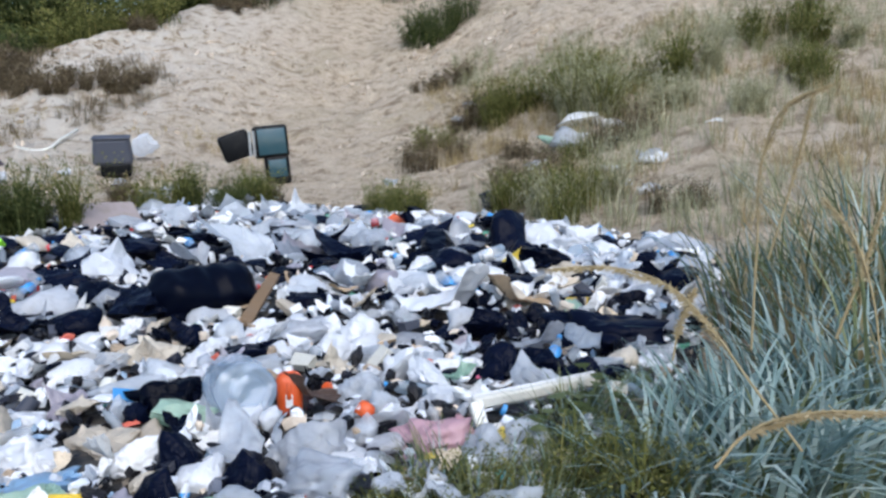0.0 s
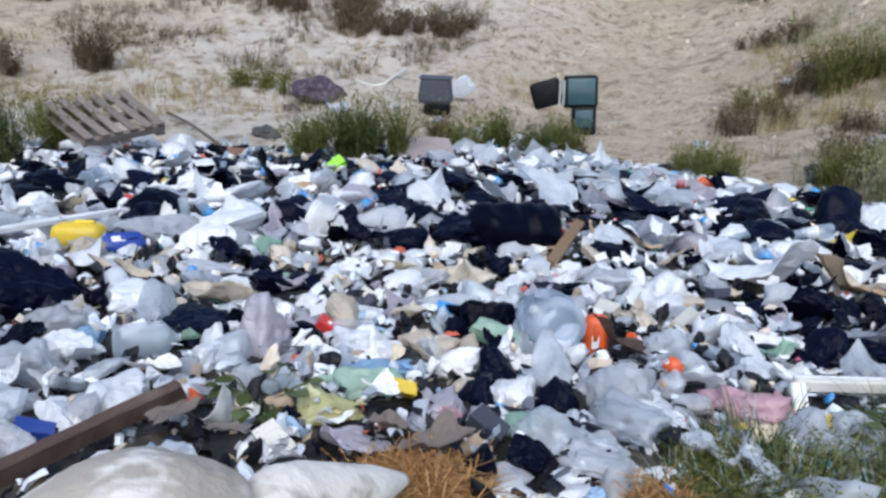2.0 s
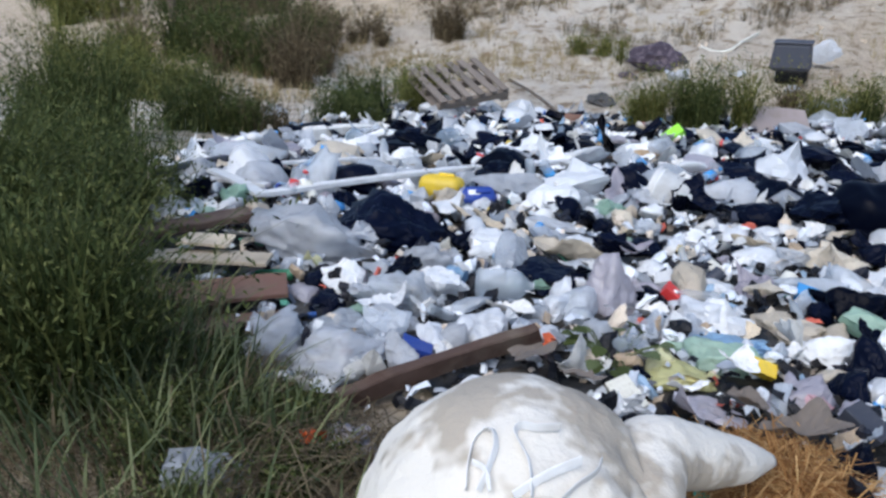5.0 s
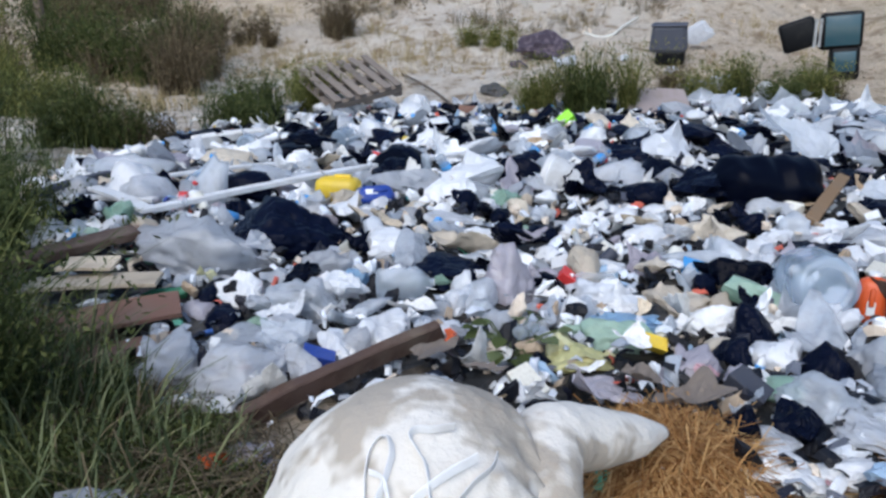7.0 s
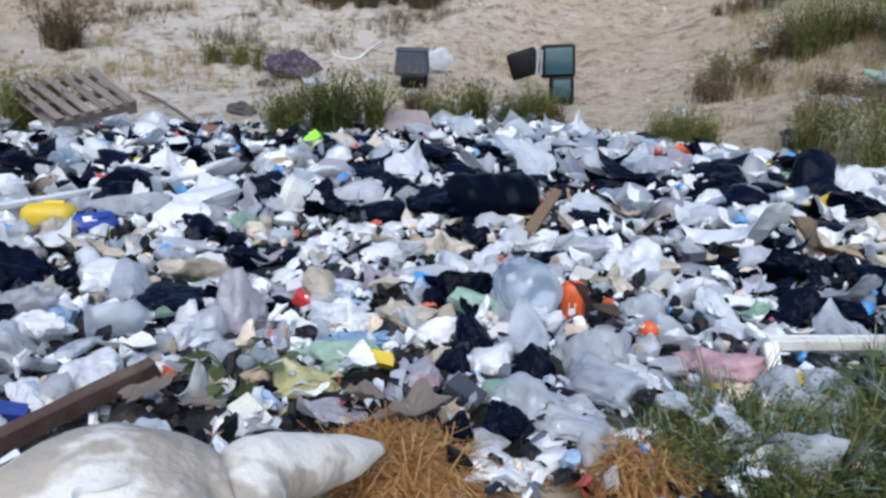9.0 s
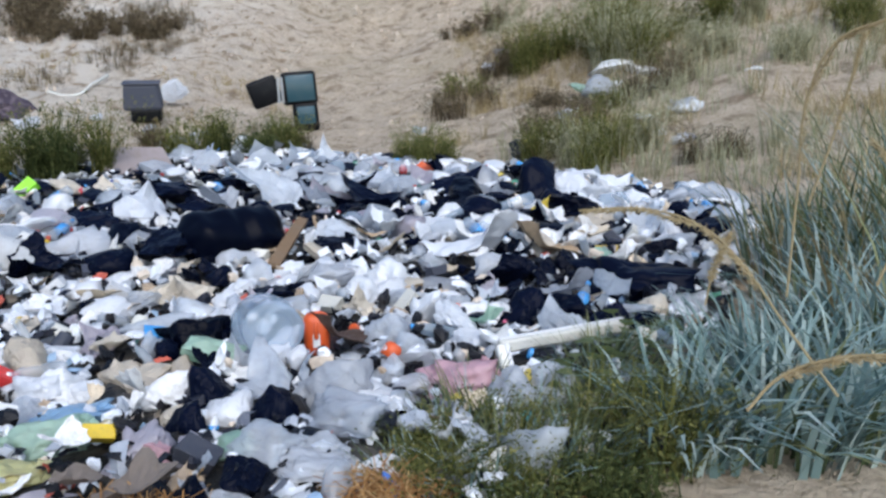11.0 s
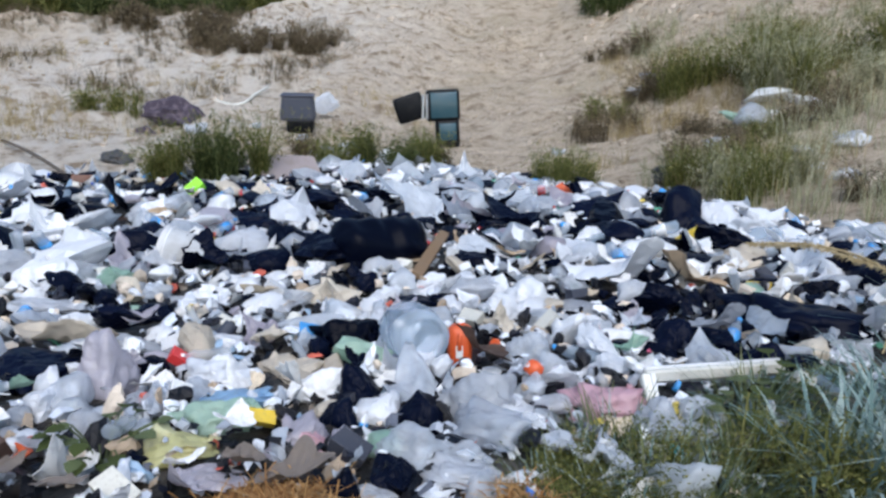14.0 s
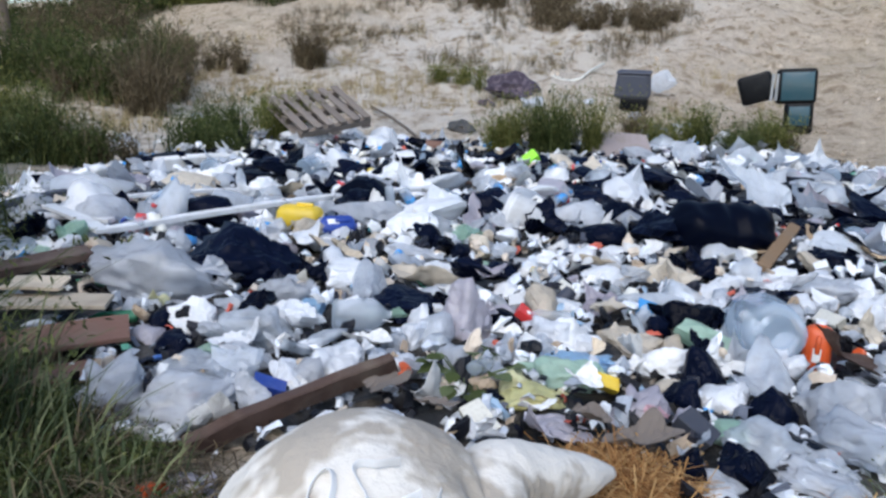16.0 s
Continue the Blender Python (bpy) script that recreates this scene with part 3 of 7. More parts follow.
def thing(name, x, y, z, turn=0.0, tilt=0.0, roll=0.0):
    ob = new(name)
    ob.matrix_basis = pose(x, y, z, tilt, roll, turn)
    return ob


def canister(x, y, tone, length, turn, roll, lift=0.0, stand=0.0):
    """A lying flat-sided canister with a grip and a cap."""
    ob = thing("canister", x, y, spot(x, y, length * 0.26 + lift), turn, roll, -stand)
    bm = rounded_box(length * 0.86, length * 0.5, length * 0.46, length * 0.17, 4)
    shell = smooth(part("body", bm, HARD[tone], ob))
    part("neck", lathe([(length * 0.39, length * 0.16), (length * 0.44, length * 0.09), (length * 0.47, length * 0.09)], 12), HARD[tone], ob)
    part("cap", lathe([(length * 0.46, length * 0.1), (length * 0.53, length * 0.1), (length * 0.535, length * 0.09)], 14), HARD["black" if tone == "yellow" else "white"], ob, "screw cap")
    g = rounded_box(length * 0.34, length * 0.09, length * 0.07, length * 0.03, 2)
    smooth(part("handle", shifted(g, pose(length * 0.1, 0, length * 0.25)), HARD[tone], ob))
    lab = rounded_box(length * 0.26, length * 0.14, 0.004, 0.001, 1)
    part("label_patch", shifted(lab, pose(-length * 0.1, 0, length * 0.231)), HARD[tone] if tone == "yellow" else HARD["white"], shell, "faded pale label")
    tagged(ob, {"yellow": "yellow plastic canister lying on its side", "blue": "dark blue plastic canister lying on its side", "orange": "orange plastic oil canister with a label patch"}[tone], "canister")
    claim(x, y, length * 0.75)
    return ob


canister(-2.70, 2.10, "yellow", 0.252, 25, 0, 0.025)
canister(-2.51, 2.15, "blue", 0.208, 60, 40)
canister(-0.46, 2.01, "orange", 0.15, 100, 0, 0.03, 84)


def bucket(x, y, r, h, turn):
    ob = thing("bucket", x, y, spot(x, y, r * 0.75), turn, 0, -12)
    shell = smooth(part("shell", lathe([(-h / 2, r * 0.1), (-h / 2, r * 0.84), (h / 2 - 0.01, r), (h / 2, r * 1.06), (h / 2 + 0.004, r * 1.0), (-h / 2 + 0.01, r * 0.8)], 24), HARD["white"], ob))
    smooth(part("rim", lathe([(h / 2 - 0.035, r * 1.0), (h / 2 - 0.03, r * 1.05), (h / 2 - 0.024, r * 1.0)], 24), HARD["white"], ob))
    for k in range(3):
        b = rounded_box(0.07, 0.008, 0.006, 0.001, 1)
        part("print_bar", shifted(b, pose(0.0, -r * 0.35 + k * 0.018, r * 0.885, 20, 4, 90)), HARD["black"], shell, "dark unreadable print")
    tagged(ob, "white plastic bucket with dark print, lying in the refuse", "bucket")
    claim(x, y, r * 1.2)


bucket(-1.92, 2.86, 0.115, 0.2, 195)


def orange_cap(x, y):
    ob = thing("spray_cap", x, y, spot(x, y, 0.05), 30, 0, -50)
    ob.scale = (0.75, 0.75, 0.75)
    smooth(part("shell", lathe([(0, 0.033), (0.035, 0.034), (0.05, 0.028), (0.055, 0.012)], 16), HARD["orange"], ob))
    part("label_patch", ([(0.026 * math.cos(a) * 0.4 + 0.022, 0.0345 * math.sin(0.45 * math.sin(a)), 0.0345 * math.cos(0.45 * math.sin(a))) for a in [k * math.pi / 6 for k in range(12)]], [], [tuple(range(12))]), HARD["white"], ob, "white printed patch")
    tagged(ob, "round orange plastic bottle top with white print", "bottle top")
    claim(x, y, 0.05)


orange_cap(-0.23, 1.83)


def black_roll(ax, ay, bx, by, r):
    """A long stuffed black sack, tied at one end."""
    l = math.hypot(bx - ax, by - ay)
    x, y = (ax + bx) / 2, (ay + by) / 2
    ob = thing("stuffed_sack", x, y, spot(x, y, r * 0.8), math.degrees(math.atan2(by - ay, bx - ax)))
    prof = [(-l / 2 - 0.08, r * 0.32), (-l / 2 - 0.05, r * 0.2), (-l / 2, r * 0.5), (-l * 0.42, r * 0.86)] + [(l * (-0.36 + 0.07 * k), r * (1 + 0.05 * math.sin(k * 1.9))) for k in range(11)] + [(l * 0.44, r * 0.85), (l * 0.49, r * 0.5), (l * 0.5, r * 0.2)]
    vs, e, fs = lathe(prof, 30, 0.25, 4, 0.85)
    vs = [tuple(Vector(v) * (1 + 0.10 * noise.noise(Vector(v) * 9) - 0.06 * abs(noise.noise(Vector((v[0] * 6, v[1] * 22, v[2] * 22)))))) for v in vs]
    smooth(part("sack_body", (vs, e, fs), FILM["black"], ob))
    me = crumple(77, 3, 0.8)
    kn = new("tied_end", me)
    me.materials.append(FILM["black"])
    kn.parent, kn.matrix_basis = ob, pose(-l / 2 - 0.06, 0.02, -0.01) @ Matrix.Diagonal((0.22, 0.3, 0.26, 1))
    tagged(ob, "long stuffed black bin sack with a tied end", "sack")
    claim(x, y, l * 0.35), claim(ax, ay, r), claim(bx, by, r)


black_roll(-1.29, 3.08, -0.94, 3.40, 0.155)


def stick_between(name, a, b, w, h, material, label, category, twist=0.0, lift=0.0, ragged=0.0):
    """A plank or lath from a to b, with worn edges and a little bow."""
    a, b = Vector((a[0], a[1], top_height(a[0], a[1]) + a[2])), Vector((b[0], b[1], top_height(b[0], b[1]) + b[2]))
    l = (b - a).length
    bm = rounded_box(l, w, h, min(w, h) * 0.12, 1)
    bmesh.ops.subdivide_edges(bm, edges=[e for e in bm.edges if e.calc_length() > l * 0.5], cuts=12)
    for v in bm.verts:
        v.co += Vector((ragged * noise.noise(v.co * 30), 0.25 * ragged * noise.noise(v.co * 12), 0.35 * ragged * noise.noise(v.co * 12 + Vector((4, 0, 0)))))
        v.co.z += 0.012 * math.sin(math.pi * (v.co.x / l + 0.5)) * l
    ob = part(name, bm, material)
    d = (b - a).normalized()
    side = Vector((0, 0, 1)).cross(d).normalized()
    ob.matrix_basis = Matrix.Translation((a + b) / 2) @ Matrix((d, side, d.cross(side))).transposed().to_4x4() @ pose(0, 0, 0, twist)
    tagged(ob, label, category)
    for k in range(13):
        p = a.lerp(b, k / 12)
        claim(p.x, p.y, max(w * 0.6, 0.075))
    return ob


def lift3(p, z):
    return (p[0], p[1], z)


# wood and laths
stick_between("wood_offcut", lift3((-0.84, 2.93), 0.05), lift3((-0.90, 3.74), 0.10), 0.055, 0.03, PLANK, "short brown wood offcut lying in the refuse", "wood", 20)
stick_between("dark_beam", lift3((-1.34, 0.62), 0.03), lift3((-1.222, 1.111), 0.08), 0.03, 0.05, RUST, "dark brown worn wooden beam across the refuse", "beam", 10, ragged=0.02)
stick_between("white_lath", lift3((-3.02, 1.33), 0.07), lift3((-2.91, 3.35), 0.07), 0.055, 0.025, HARD["white"], "long white plastic lath lying on the refuse", "lath")
stick_between("white_lath", lift3((-3.63, 1.37), 0.07), lift3((-2.94, 1.28), 0.09), 0.06, 0.02, HARD["white"], "short white plastic lath lying on the refuse", "lath")
stick_between("white_lath", lift3((-3.69, 1.22), 0.06), lift3((-3.20, 1.45), 0.06), 0.05, 0.02, HARD["white"], "white plastic lath crossing another on the refuse", "lath")
stick_between("grey_pipe", lift3((-3.73, 1.12), 0.08), lift3((-3.89, 1.58), 0.08), 0.05, 0.05, HARD["grey"], "grey plastic pipe at the rim of the refuse", "pipe")
stick_between("white_lath", lift3((-3.73, 1.73), 0.06), lift3((-3.60, 2.56), 0.06), 0.04, 0.02, HARD["white"], "thin white plastic lath lying on the refuse", "lath")
stick_between("foam_slab", lift3((-4.96, 2.71), 0.05), lift3((-4.89, 3.28), 0.05), 0.13, 0.11, PAPER, "pale grey foam slab lying on the refuse", "slab")
stick_between("brown_board", lift3((-2.20, 0.36), 0.03), lift3((-1.95, 0.84), 0.06), 0.15, 0.014, REDBOARD, "reddish brown board lying beside the refuse", "board", 6, ragged=0.01)
stick_between("brown_board", lift3((-2.01, 0.37), 0.0), lift3((-1.81, 0.78), 0.02), 0.12, 0.02, REDBOARD, "second reddish brown board under the first", "board", -4, ragged=0.01)
stick_between("pale_board", lift3((-2.36, 0.59), 0.1), lift3((-2.13, 0.88), 0.09), 0.16, 0.012, PALECARD, "pale flattened cardboard lying on brown boards", "cardboard", -5, ragged=0.01)
stick_between("pale_board", lift3((-2.38, 0.71), 0.13), lift3((-2.27, 0.82), 0.13), 0.1, 0.01, PALECARD, "small pale cardboard flap on brown boards", "cardboard", 5, ragged=0.01)
stick_between("dark_plank", lift3((-2.68, 0.62), 0.08), lift3((-2.60, 1.06), 0.1), 0.12, 0.03, RUST, "dark wet plank at the rim of the refuse", "plank", 0, ragged=0.01)
stick_between("mauve_board", lift3((-3.60, 6.87), 0.08), lift3((-3.13, 7.37), 0.07), 0.45, 0.08, DULLPINK, "dusty mauve padded board at the rim", "board", 38)
stick_between("brown_stick", lift3((-5.57, 6.17), 0.02), lift3((-4.94, 6.54), 0.03), 0.035, 0.03, BARK, "dark dry stick lying on the sand", "stick")
stick_between("brown_stick", lift3((-7.69, 7.82), 0.02), lift3((-5.17, 6.03), 0.04), 0.03, 0.03, BARK, "long dry stick lying on the bank", "stick")


def frame_thing():
    """A broken ivory window frame corner, half buried."""
    a, b, c = Vector((0.073, 1.865, 0.10)), Vector((0.449, 2.018, 0.11)), Vector((0.088, 1.80, 0.045))
    for k in range(7):
        claim(0.073 + 0.06 * k, 1.80 + 0.025 * k, 0.1)
    ob = new("window_frame")
    ob.location = a
    for n, (p, q) in enumerate(((a, b), (a, c))):
        d = (q - p).normalized()
        l = (q - p).length
        s = Vector((0, 0, 1)).cross(d).normalized()
        bm = rounded_box(l, 0.024, 0.032, 0.004, 1)
        groove = rounded_box(l * 0.98, 0.012, 0.05, 0.002, 1)
        r = part("rail", bm, HARD["ivory"], ob)
        m = Matrix.Translation((p + q) / 2 - a) @ Matrix((d, s, d.cross(s))).transposed().to_4x4()
        r.matrix_basis = m
        g = part("bead", groove, HARD["white"], ob)
        g.matrix_basis = m @ pose(0, 0.016, -0.006)
    tagged(ob, "broken ivory window frame corner lying in weeds", "window frame")


frame_thing()


def mirror_unit(x, y, w, h, turn, lean):
    """A discarded two-part truck mirror: two housings on a bracket, the wide one with its glass and a lower part."""
    ob = thing("truck_mirror", x, y, ground_height(x, y) - 0.03, turn, 0, lean)
    def panel(cx, cz, pw, ph, tip=0.0, deep=0.16):
        bm = rounded_box(pw, deep, ph, 0.05, 3)
        return shifted(bm, pose(cx, 0, cz, 0, tip, 0))
    body = smooth(part("housing", panel(w * 0.25, h * 0.73, w * 0.5, h * 0.55), HARD["black"], ob))
    smooth(part("glass", shifted(rounded_box(w * 0.4, 0.02, h * 0.44, 0.009, 2), pose(w * 0.26, -0.085, h * 0.73)), GLASS, body, "dusty dark reflecting glass"))
    lower = smooth(part("lower_housing", panel(w * 0.3, h * 0.24, w * 0.36, h * 0.5), HARD["black"], ob))
    smooth(part("lower_glass", shifted(rounded_box(w * 0.26, 0.02, h * 0.3, 0.009, 2), pose(w * 0.3, -0.085, h * 0.27)), GLASS, lower))
    smooth(part("side_housing", panel(-w * 0.245, h * 0.71, w * 0.44, h * 0.46, -15, 0.13), HARD["black"], ob))
    for dx in (-0.02, 0.035):
        bm = bmesh.new()
        bmesh.ops.create_cone(bm, segments=8, radius1=0.02, radius2=0.02, depth=h * 0.42, cap_ends=True, matrix=pose(-w * 0.03 + dx, -0.06, h * 0.72, 0, 3, 0))
        part("bracket_bar", bm, METAL, ob, "pale metal bracket bar")
    tagged(ob, "discarded black two-part truck mirror standing on sand", "truck mirror")


mirror_unit(-2.58, 10.13, 0.962, 0.820, 18, -4)


def grey_bin(x, y, w, h, turn):
    ob = thing("plastic_crate", x, y, ground_height(x, y) + h * 0.1, turn, 6, 0)
    bm = rounded_box(w, w * 0.8, h * 0.75, 0.05, 2)
    for v in bm.verts:
        v.co.x *= 1 + 0.12 * (v.co.z < 0)
    part("shell", shifted(bm, pose(0, 0, h * 0.6)), HARD["grey"], ob)
    part("rim", shifted(rounded_box(w * 1.06, w * 0.86, h * 0.07, 0.015, 2), pose(0, 0, h * 0.97)), HARD["grey"], ob)
    # Solid black block stands in for the dark hollow beneath the shell.
    part("base", shifted(rounded_box(w * 0.86, w * 0.7, h * 0.4, 0.04, 2), pose(0.03, 0, h * 0.08)), HARD["black"], ob, "black broken base filling a dark hollow")
    tagged(ob, "dark grey broken plastic crate behind the shrubs", "crate")


grey_bin(-4.46, 9.83, 0.450, 0.483, 20)
film_back = put("film_sheet", LUMP[7], FILM["grey"], pose(-4.36, 10.6, 0, 0, 12, 25) @ Matrix.Diagonal((0.44, 0.1, 0.44, 1)), "large white film sheet caught beside a crate", "plastic film")
film_back.location.z = ground_height(-4.36, 10.6) + 0.22


def pallet(x, y, w, d, turn, tilt, roll):
    ob = thing("wooden_pallet", x, y, ground_height(x, y) + 0.14, turn, tilt, roll)
    for k in range(6):
        b = rounded_box(0.085, d, 0.022, 0.004, 1)
        s = part("deck_board", shifted(b, pose((k / 5 - 0.5) * (w - 0.1), d / 2, 0.13, 0, 0, 1.5 * math.sin(k * 2.1))), WOOD, ob)
    for k in range(3):
        part("stringer", shifted(rounded_box(w, 0.07, 0.07, 0.006, 1), pose(0, 0.05 + k * (d - 0.1) / 2, 0.06)), WOOD, ob)
    for k in range(3):
        part("bottom_board", shifted(rounded_box(0.1, d, 0.02, 0.004, 1), pose((k / 2 - 0.5) * (w - 0.1), d / 2, 0.01)), WOOD, ob)
    tagged(ob, "weathered grey wooden pallet leaning on the bank", "pallet")


pallet(-5.62, 5.14, 0.84, 0.74, 76, 24, -10)


def cloth_heap(x, y, w, label, material, tall=0.5, name="crumpled_cloth"):
    me = crumple(91, 3, tall)
    put(name, me, material, pose(x, y, ground_height(x, y) + 0.03, 0, 0, 25) @ Matrix.Diagonal((w, w * 0.7, w, 1)), label, "cloth")


cloth_heap(-6.41, 9.74, 0.887, "dark purple patterned cloth heap on the bank", RAG)
cloth_heap(-6.50, 9.13, 0.294, "small dark rag on the sand bank", RAG)
cloth_heap(-5.74, 7.48, 0.367, "flattened dusty black rubber lump on the sand", TYRE, 0.5, "rubber_lump")
cloth_heap(0.59, 7.51, 0.340, "dark dusty rubber sheet on the sand", TYRE, 0.5, "rubber_sheet")
for px, py, w in ((-5.64, 9.08, 0.5), (0.45, 12.65, 0.35), (1.97, 10.53, 0.55), (2.40, 10.18, 0.4), (1.67, 9.54, 0.75), (2.40, 8.25, 0.45), (2.04, 7.00, 0.35), (-0.68, 9.51, 0.3), (1.16, 8.73, 0.35),
                  (1.50, 7.64, 0.3), (-8.84, 5.66, 0.45), (-6.77, 3.47, 0.4), (-5.07, 9.68, 0.25), (1.18, 8.63, 0.35), (4.01, 9.51, 0.3)):
    put("plastic_bag", rng.choice(LUMP), FILM["grey" if w > 0.42 else "clear"], pose(px, py, ground_height(px, py) + 0.03, 0, 0, rng.uniform(0, 360)) @ Matrix.Diagonal((w * 0.8, w * 0.6, w * 0.5, 1)), "white plastic bag caught on the bank", "plastic bag", "bags strewn on the bank")


def clay_pot(x, y, r):
    ob = thing("clay_pot", x, y, spot(x, y, r), 200, 0, 10)
    smooth(part("shell", lathe([(-r, r * 0.2), (-r, r * 0.6), (r * 0.8, r * 0.95), (r, r * 1.05), (r * 1.02, r * 0.95), (-r * 0.8, r * 0.5)], 18), REDBOARD, ob))
    tagged(ob, "small reddish brown pot lying at the rim", "pot")


clay_pot(-4.51, 5.40, 0.08)
small("carton", -3.52, 5.52, "lime", 1.3)


def hose(points, r, material, label):
    cu = bpy.data.curves.new("hose", "CURVE")
    cu.dimensions, cu.bevel_depth, cu.bevel_resolution = "3D", r, 2
    s = cu.splines.new("BEZIER")
    s.bezier_points.add(len(points) - 1)
    for bp, (x, y, z) in zip(s.bezier_points, points):
        bp.co, bp.handle_left_type, bp.handle_right_type = (x, y, ground_height(x, y) + z), "AUTO", "AUTO"
    cu.materials.append(material)
    tagged(new("hose", cu), label, "hose")


hose([(-6.26, 10.63, 0.03), (-5.87, 10.61, 0.03), (-5.79, 11.05, 0.05), (-5.96, 11.91, 0.05)], 0.025, HARD["ivory"], "pale curved plastic hose lying on the bank")


# ---- the stuffed sack close by, its strips and the straw it lies on ----
def stuffed_cushion():
    """A big stained, half-slumped cushion; one corner is folded over at a pinched, wrinkled neck."""
    bm = bmesh.new()
    bmesh.ops.create_icosphere(bm, subdivisions=6, radius=1.0)
    for v in bm.verts:
        d = v.co.normalized()
        p = Vector((d.x * (0.241 if d.x < 0 else 0.222), d.y * 0.24, d.z * 0.256))
        pinch = math.exp(-((d.x - 0.85) ** 2 + (d.y + 0.1) ** 2 + (d.z - 0.45) ** 2) / 0.16)
        rays = math.sin(13 * math.atan2(d.z - 0.3, d.y + 0.25) + 3 * noise.noise(d * 3))
        p += d * (0.008 * noise.noise(d * 2.5) - 0.006 * abs(noise.noise(d * 5)) + pinch * (0.011 * rays - 0.014))
        p.z = max(p.z, -0.066)
        v.co = p
    ob = new("stuffed_cushion")
    smooth(part("cover", bm, SACK, ob))
    line = [Vector(p) for p in ((0.153, -0.106, 0.062), (0.162, -0.032, 0.117), (0.169, 0.055, 0.132), (0.188, 0.088, 0.132), (0.223, 0.119, 0.117), (0.274, 0.148, 0.097), (0.343, 0.198, 0.072), (0.411, 0.257, 0.042))]
    size = (0.05, 0.053, 0.06, 0.063, 0.06, 0.053, 0.04, 0.014)
    vs, fs, seg, rings = [], [], 28, 40
    for k in range(rings):
        t = k / (rings - 1) * (len(line) - 1)
        i = min(int(t), len(line) - 2)
        p, q, u = line[i], line[i + 1], t - i
        c = p.lerp(q, u)
        before, after = line[max(0, i - 1)], line[min(len(line) - 1, i + 2)]
        d = ((q - before).lerp(after - p, u)).normalized()
        side = d.cross(Vector((0, 0, 1))).normalized()
        top = side.cross(d)
        r = size[i] + (size[i + 1] - size[i]) * u
        for j in range(seg):
            a = 2 * math.pi * j / seg
            w = 1 + 0.05 * noise.noise(Vector((k * 0.2, math.cos(a), math.sin(a)))) - 0.05 * abs(noise.noise(Vector((k * 0.3, 2 * math.cos(a), 2 * math.sin(a) + 7))))
            vs.append(tuple(c + side * (r * w * math.cos(a)) + top * (r * 0.9 * w * math.sin(a))))
    for k in range(rings - 1):
        for j in range(seg):
            l = (j + 1) % seg
            fs.append((k * seg + j, (k + 1) * seg + j, (k + 1) * seg + l, k * seg + l))
    fs += [tuple(range(seg)), tuple((rings - 1) * seg + j for j in range(seg))[::-1]]
    smooth(part("folded_corner", (vs, [], fs), SACK, ob))
    return ob


cushion = stuffed_cushion()
cushion.matrix_basis = pose(-0.747, 0.519, 0.068, 0, 0, 40.2)
for cx, cy, cr in ((-0.75, 0.52, 0.3), (-0.67, 0.78, 0.2), (-0.6, 0.95, 0.12), (-0.9, 0.7, 0.2)):
    claim(cx, cy, cr)
tagged(cushion, "large stained off-white stuffed cushion, slumped on straw", "cushion")


def ribbon(pts, w, label="loose white plastic strip lying on a cushion"):
    """A flat packing strip along a smooth line."""
    cu = bpy.data.curves.new("plastic_strip", "CURVE")
    cu.dimensions, cu.extrude, cu.bevel_depth, cu.resolution_u = "3D", w / 2, 0.0008, 8
    s = cu.splines.new("BEZIER")
    s.bezier_points.add(len(pts) - 1)
    for bp, p in zip(s.bezier_points, pts):
        bp.co, bp.handle_left_type, bp.handle_right_type = p, "AUTO", "AUTO"
    cu.materials.append(HARD["white"])
    tagged(new("plastic_strip", cu), label, "plastic strip", "loose white strips")


ribbon([(-0.701, 0.365, 0.264), (-0.721, 0.388, 0.287), (-0.733, 0.414, 0.303), (-0.726, 0.426, 0.312), (-0.709, 0.42, 0.306), (-0.694, 0.396, 0.288), (-0.687, 0.372, 0.267)], 0.008)
ribbon([(-0.669, 0.492, 0.316), (-0.683, 0.468, 0.317), (-0.701, 0.448, 0.316), (-0.684, 0.437, 0.307), (-0.667, 0.432, 0.299), (-0.65, 0.421, 0.286), (-0.637, 0.409, 0.270)], 0.009)
ribbon([(-0.653, 0.395, 0.269), (-0.639, 0.434, 0.287), (-0.625, 0.482, 0.295)], 0.012)
ribbon([(-0.617, 0.511, 0.289), (-0.611, 0.495, 0.283), (-0.613, 0.462, 0.277), (-0.614, 0.435, 0.268)], 0.008)
ribbon([(-0.714, 0.386, 0.287), (-0.694, 0.388, 0.285), (-0.676, 0.379, 0.270)], 0.007)


tarp = put("bin_liner", crumple(58, 5, 0.8, 0.55), FILM["black"], pose(-2.26, 1.43, 0.05, 0, 0, 42) @ Matrix.Diagonal((0.52, 0.36, 0.42, 1)), "large crumpled black bin liner spread over the refuse", "bin liner")
smooth(tarp)
claim(-2.34, 1.49, 0.3)


# ---- refuse that can be told apart piece by piece ----
bag(-2.34, 1.15, 0.446, "grey", 35, 0.64, 1.15, soft=True); claim(-2.34, 1.15, 0.22)
bag(-1.75, 1.32, 0.100, "blue", 61, 1.60, 1.15); claim(-1.75, 1.32, 0.05)
bag(-1.91, 1.35, 0.188, "grey", 50, 0.89, 1.15, soft=True); claim(-1.91, 1.35, 0.09)
bag(-1.70, 1.10, 0.180, "clear", 38, 0.92, 1.15, soft=True); claim(-1.70, 1.10, 0.09)
bag(-1.95, 1.15, 0.143, "clear", 78, 0.80, 1.15); claim(-1.95, 1.15, 0.07)
bag(-1.36, 1.59, 0.172, "mauve", 47, 1.30, 1.15, soft=True); claim(-1.36, 1.59, 0.08)
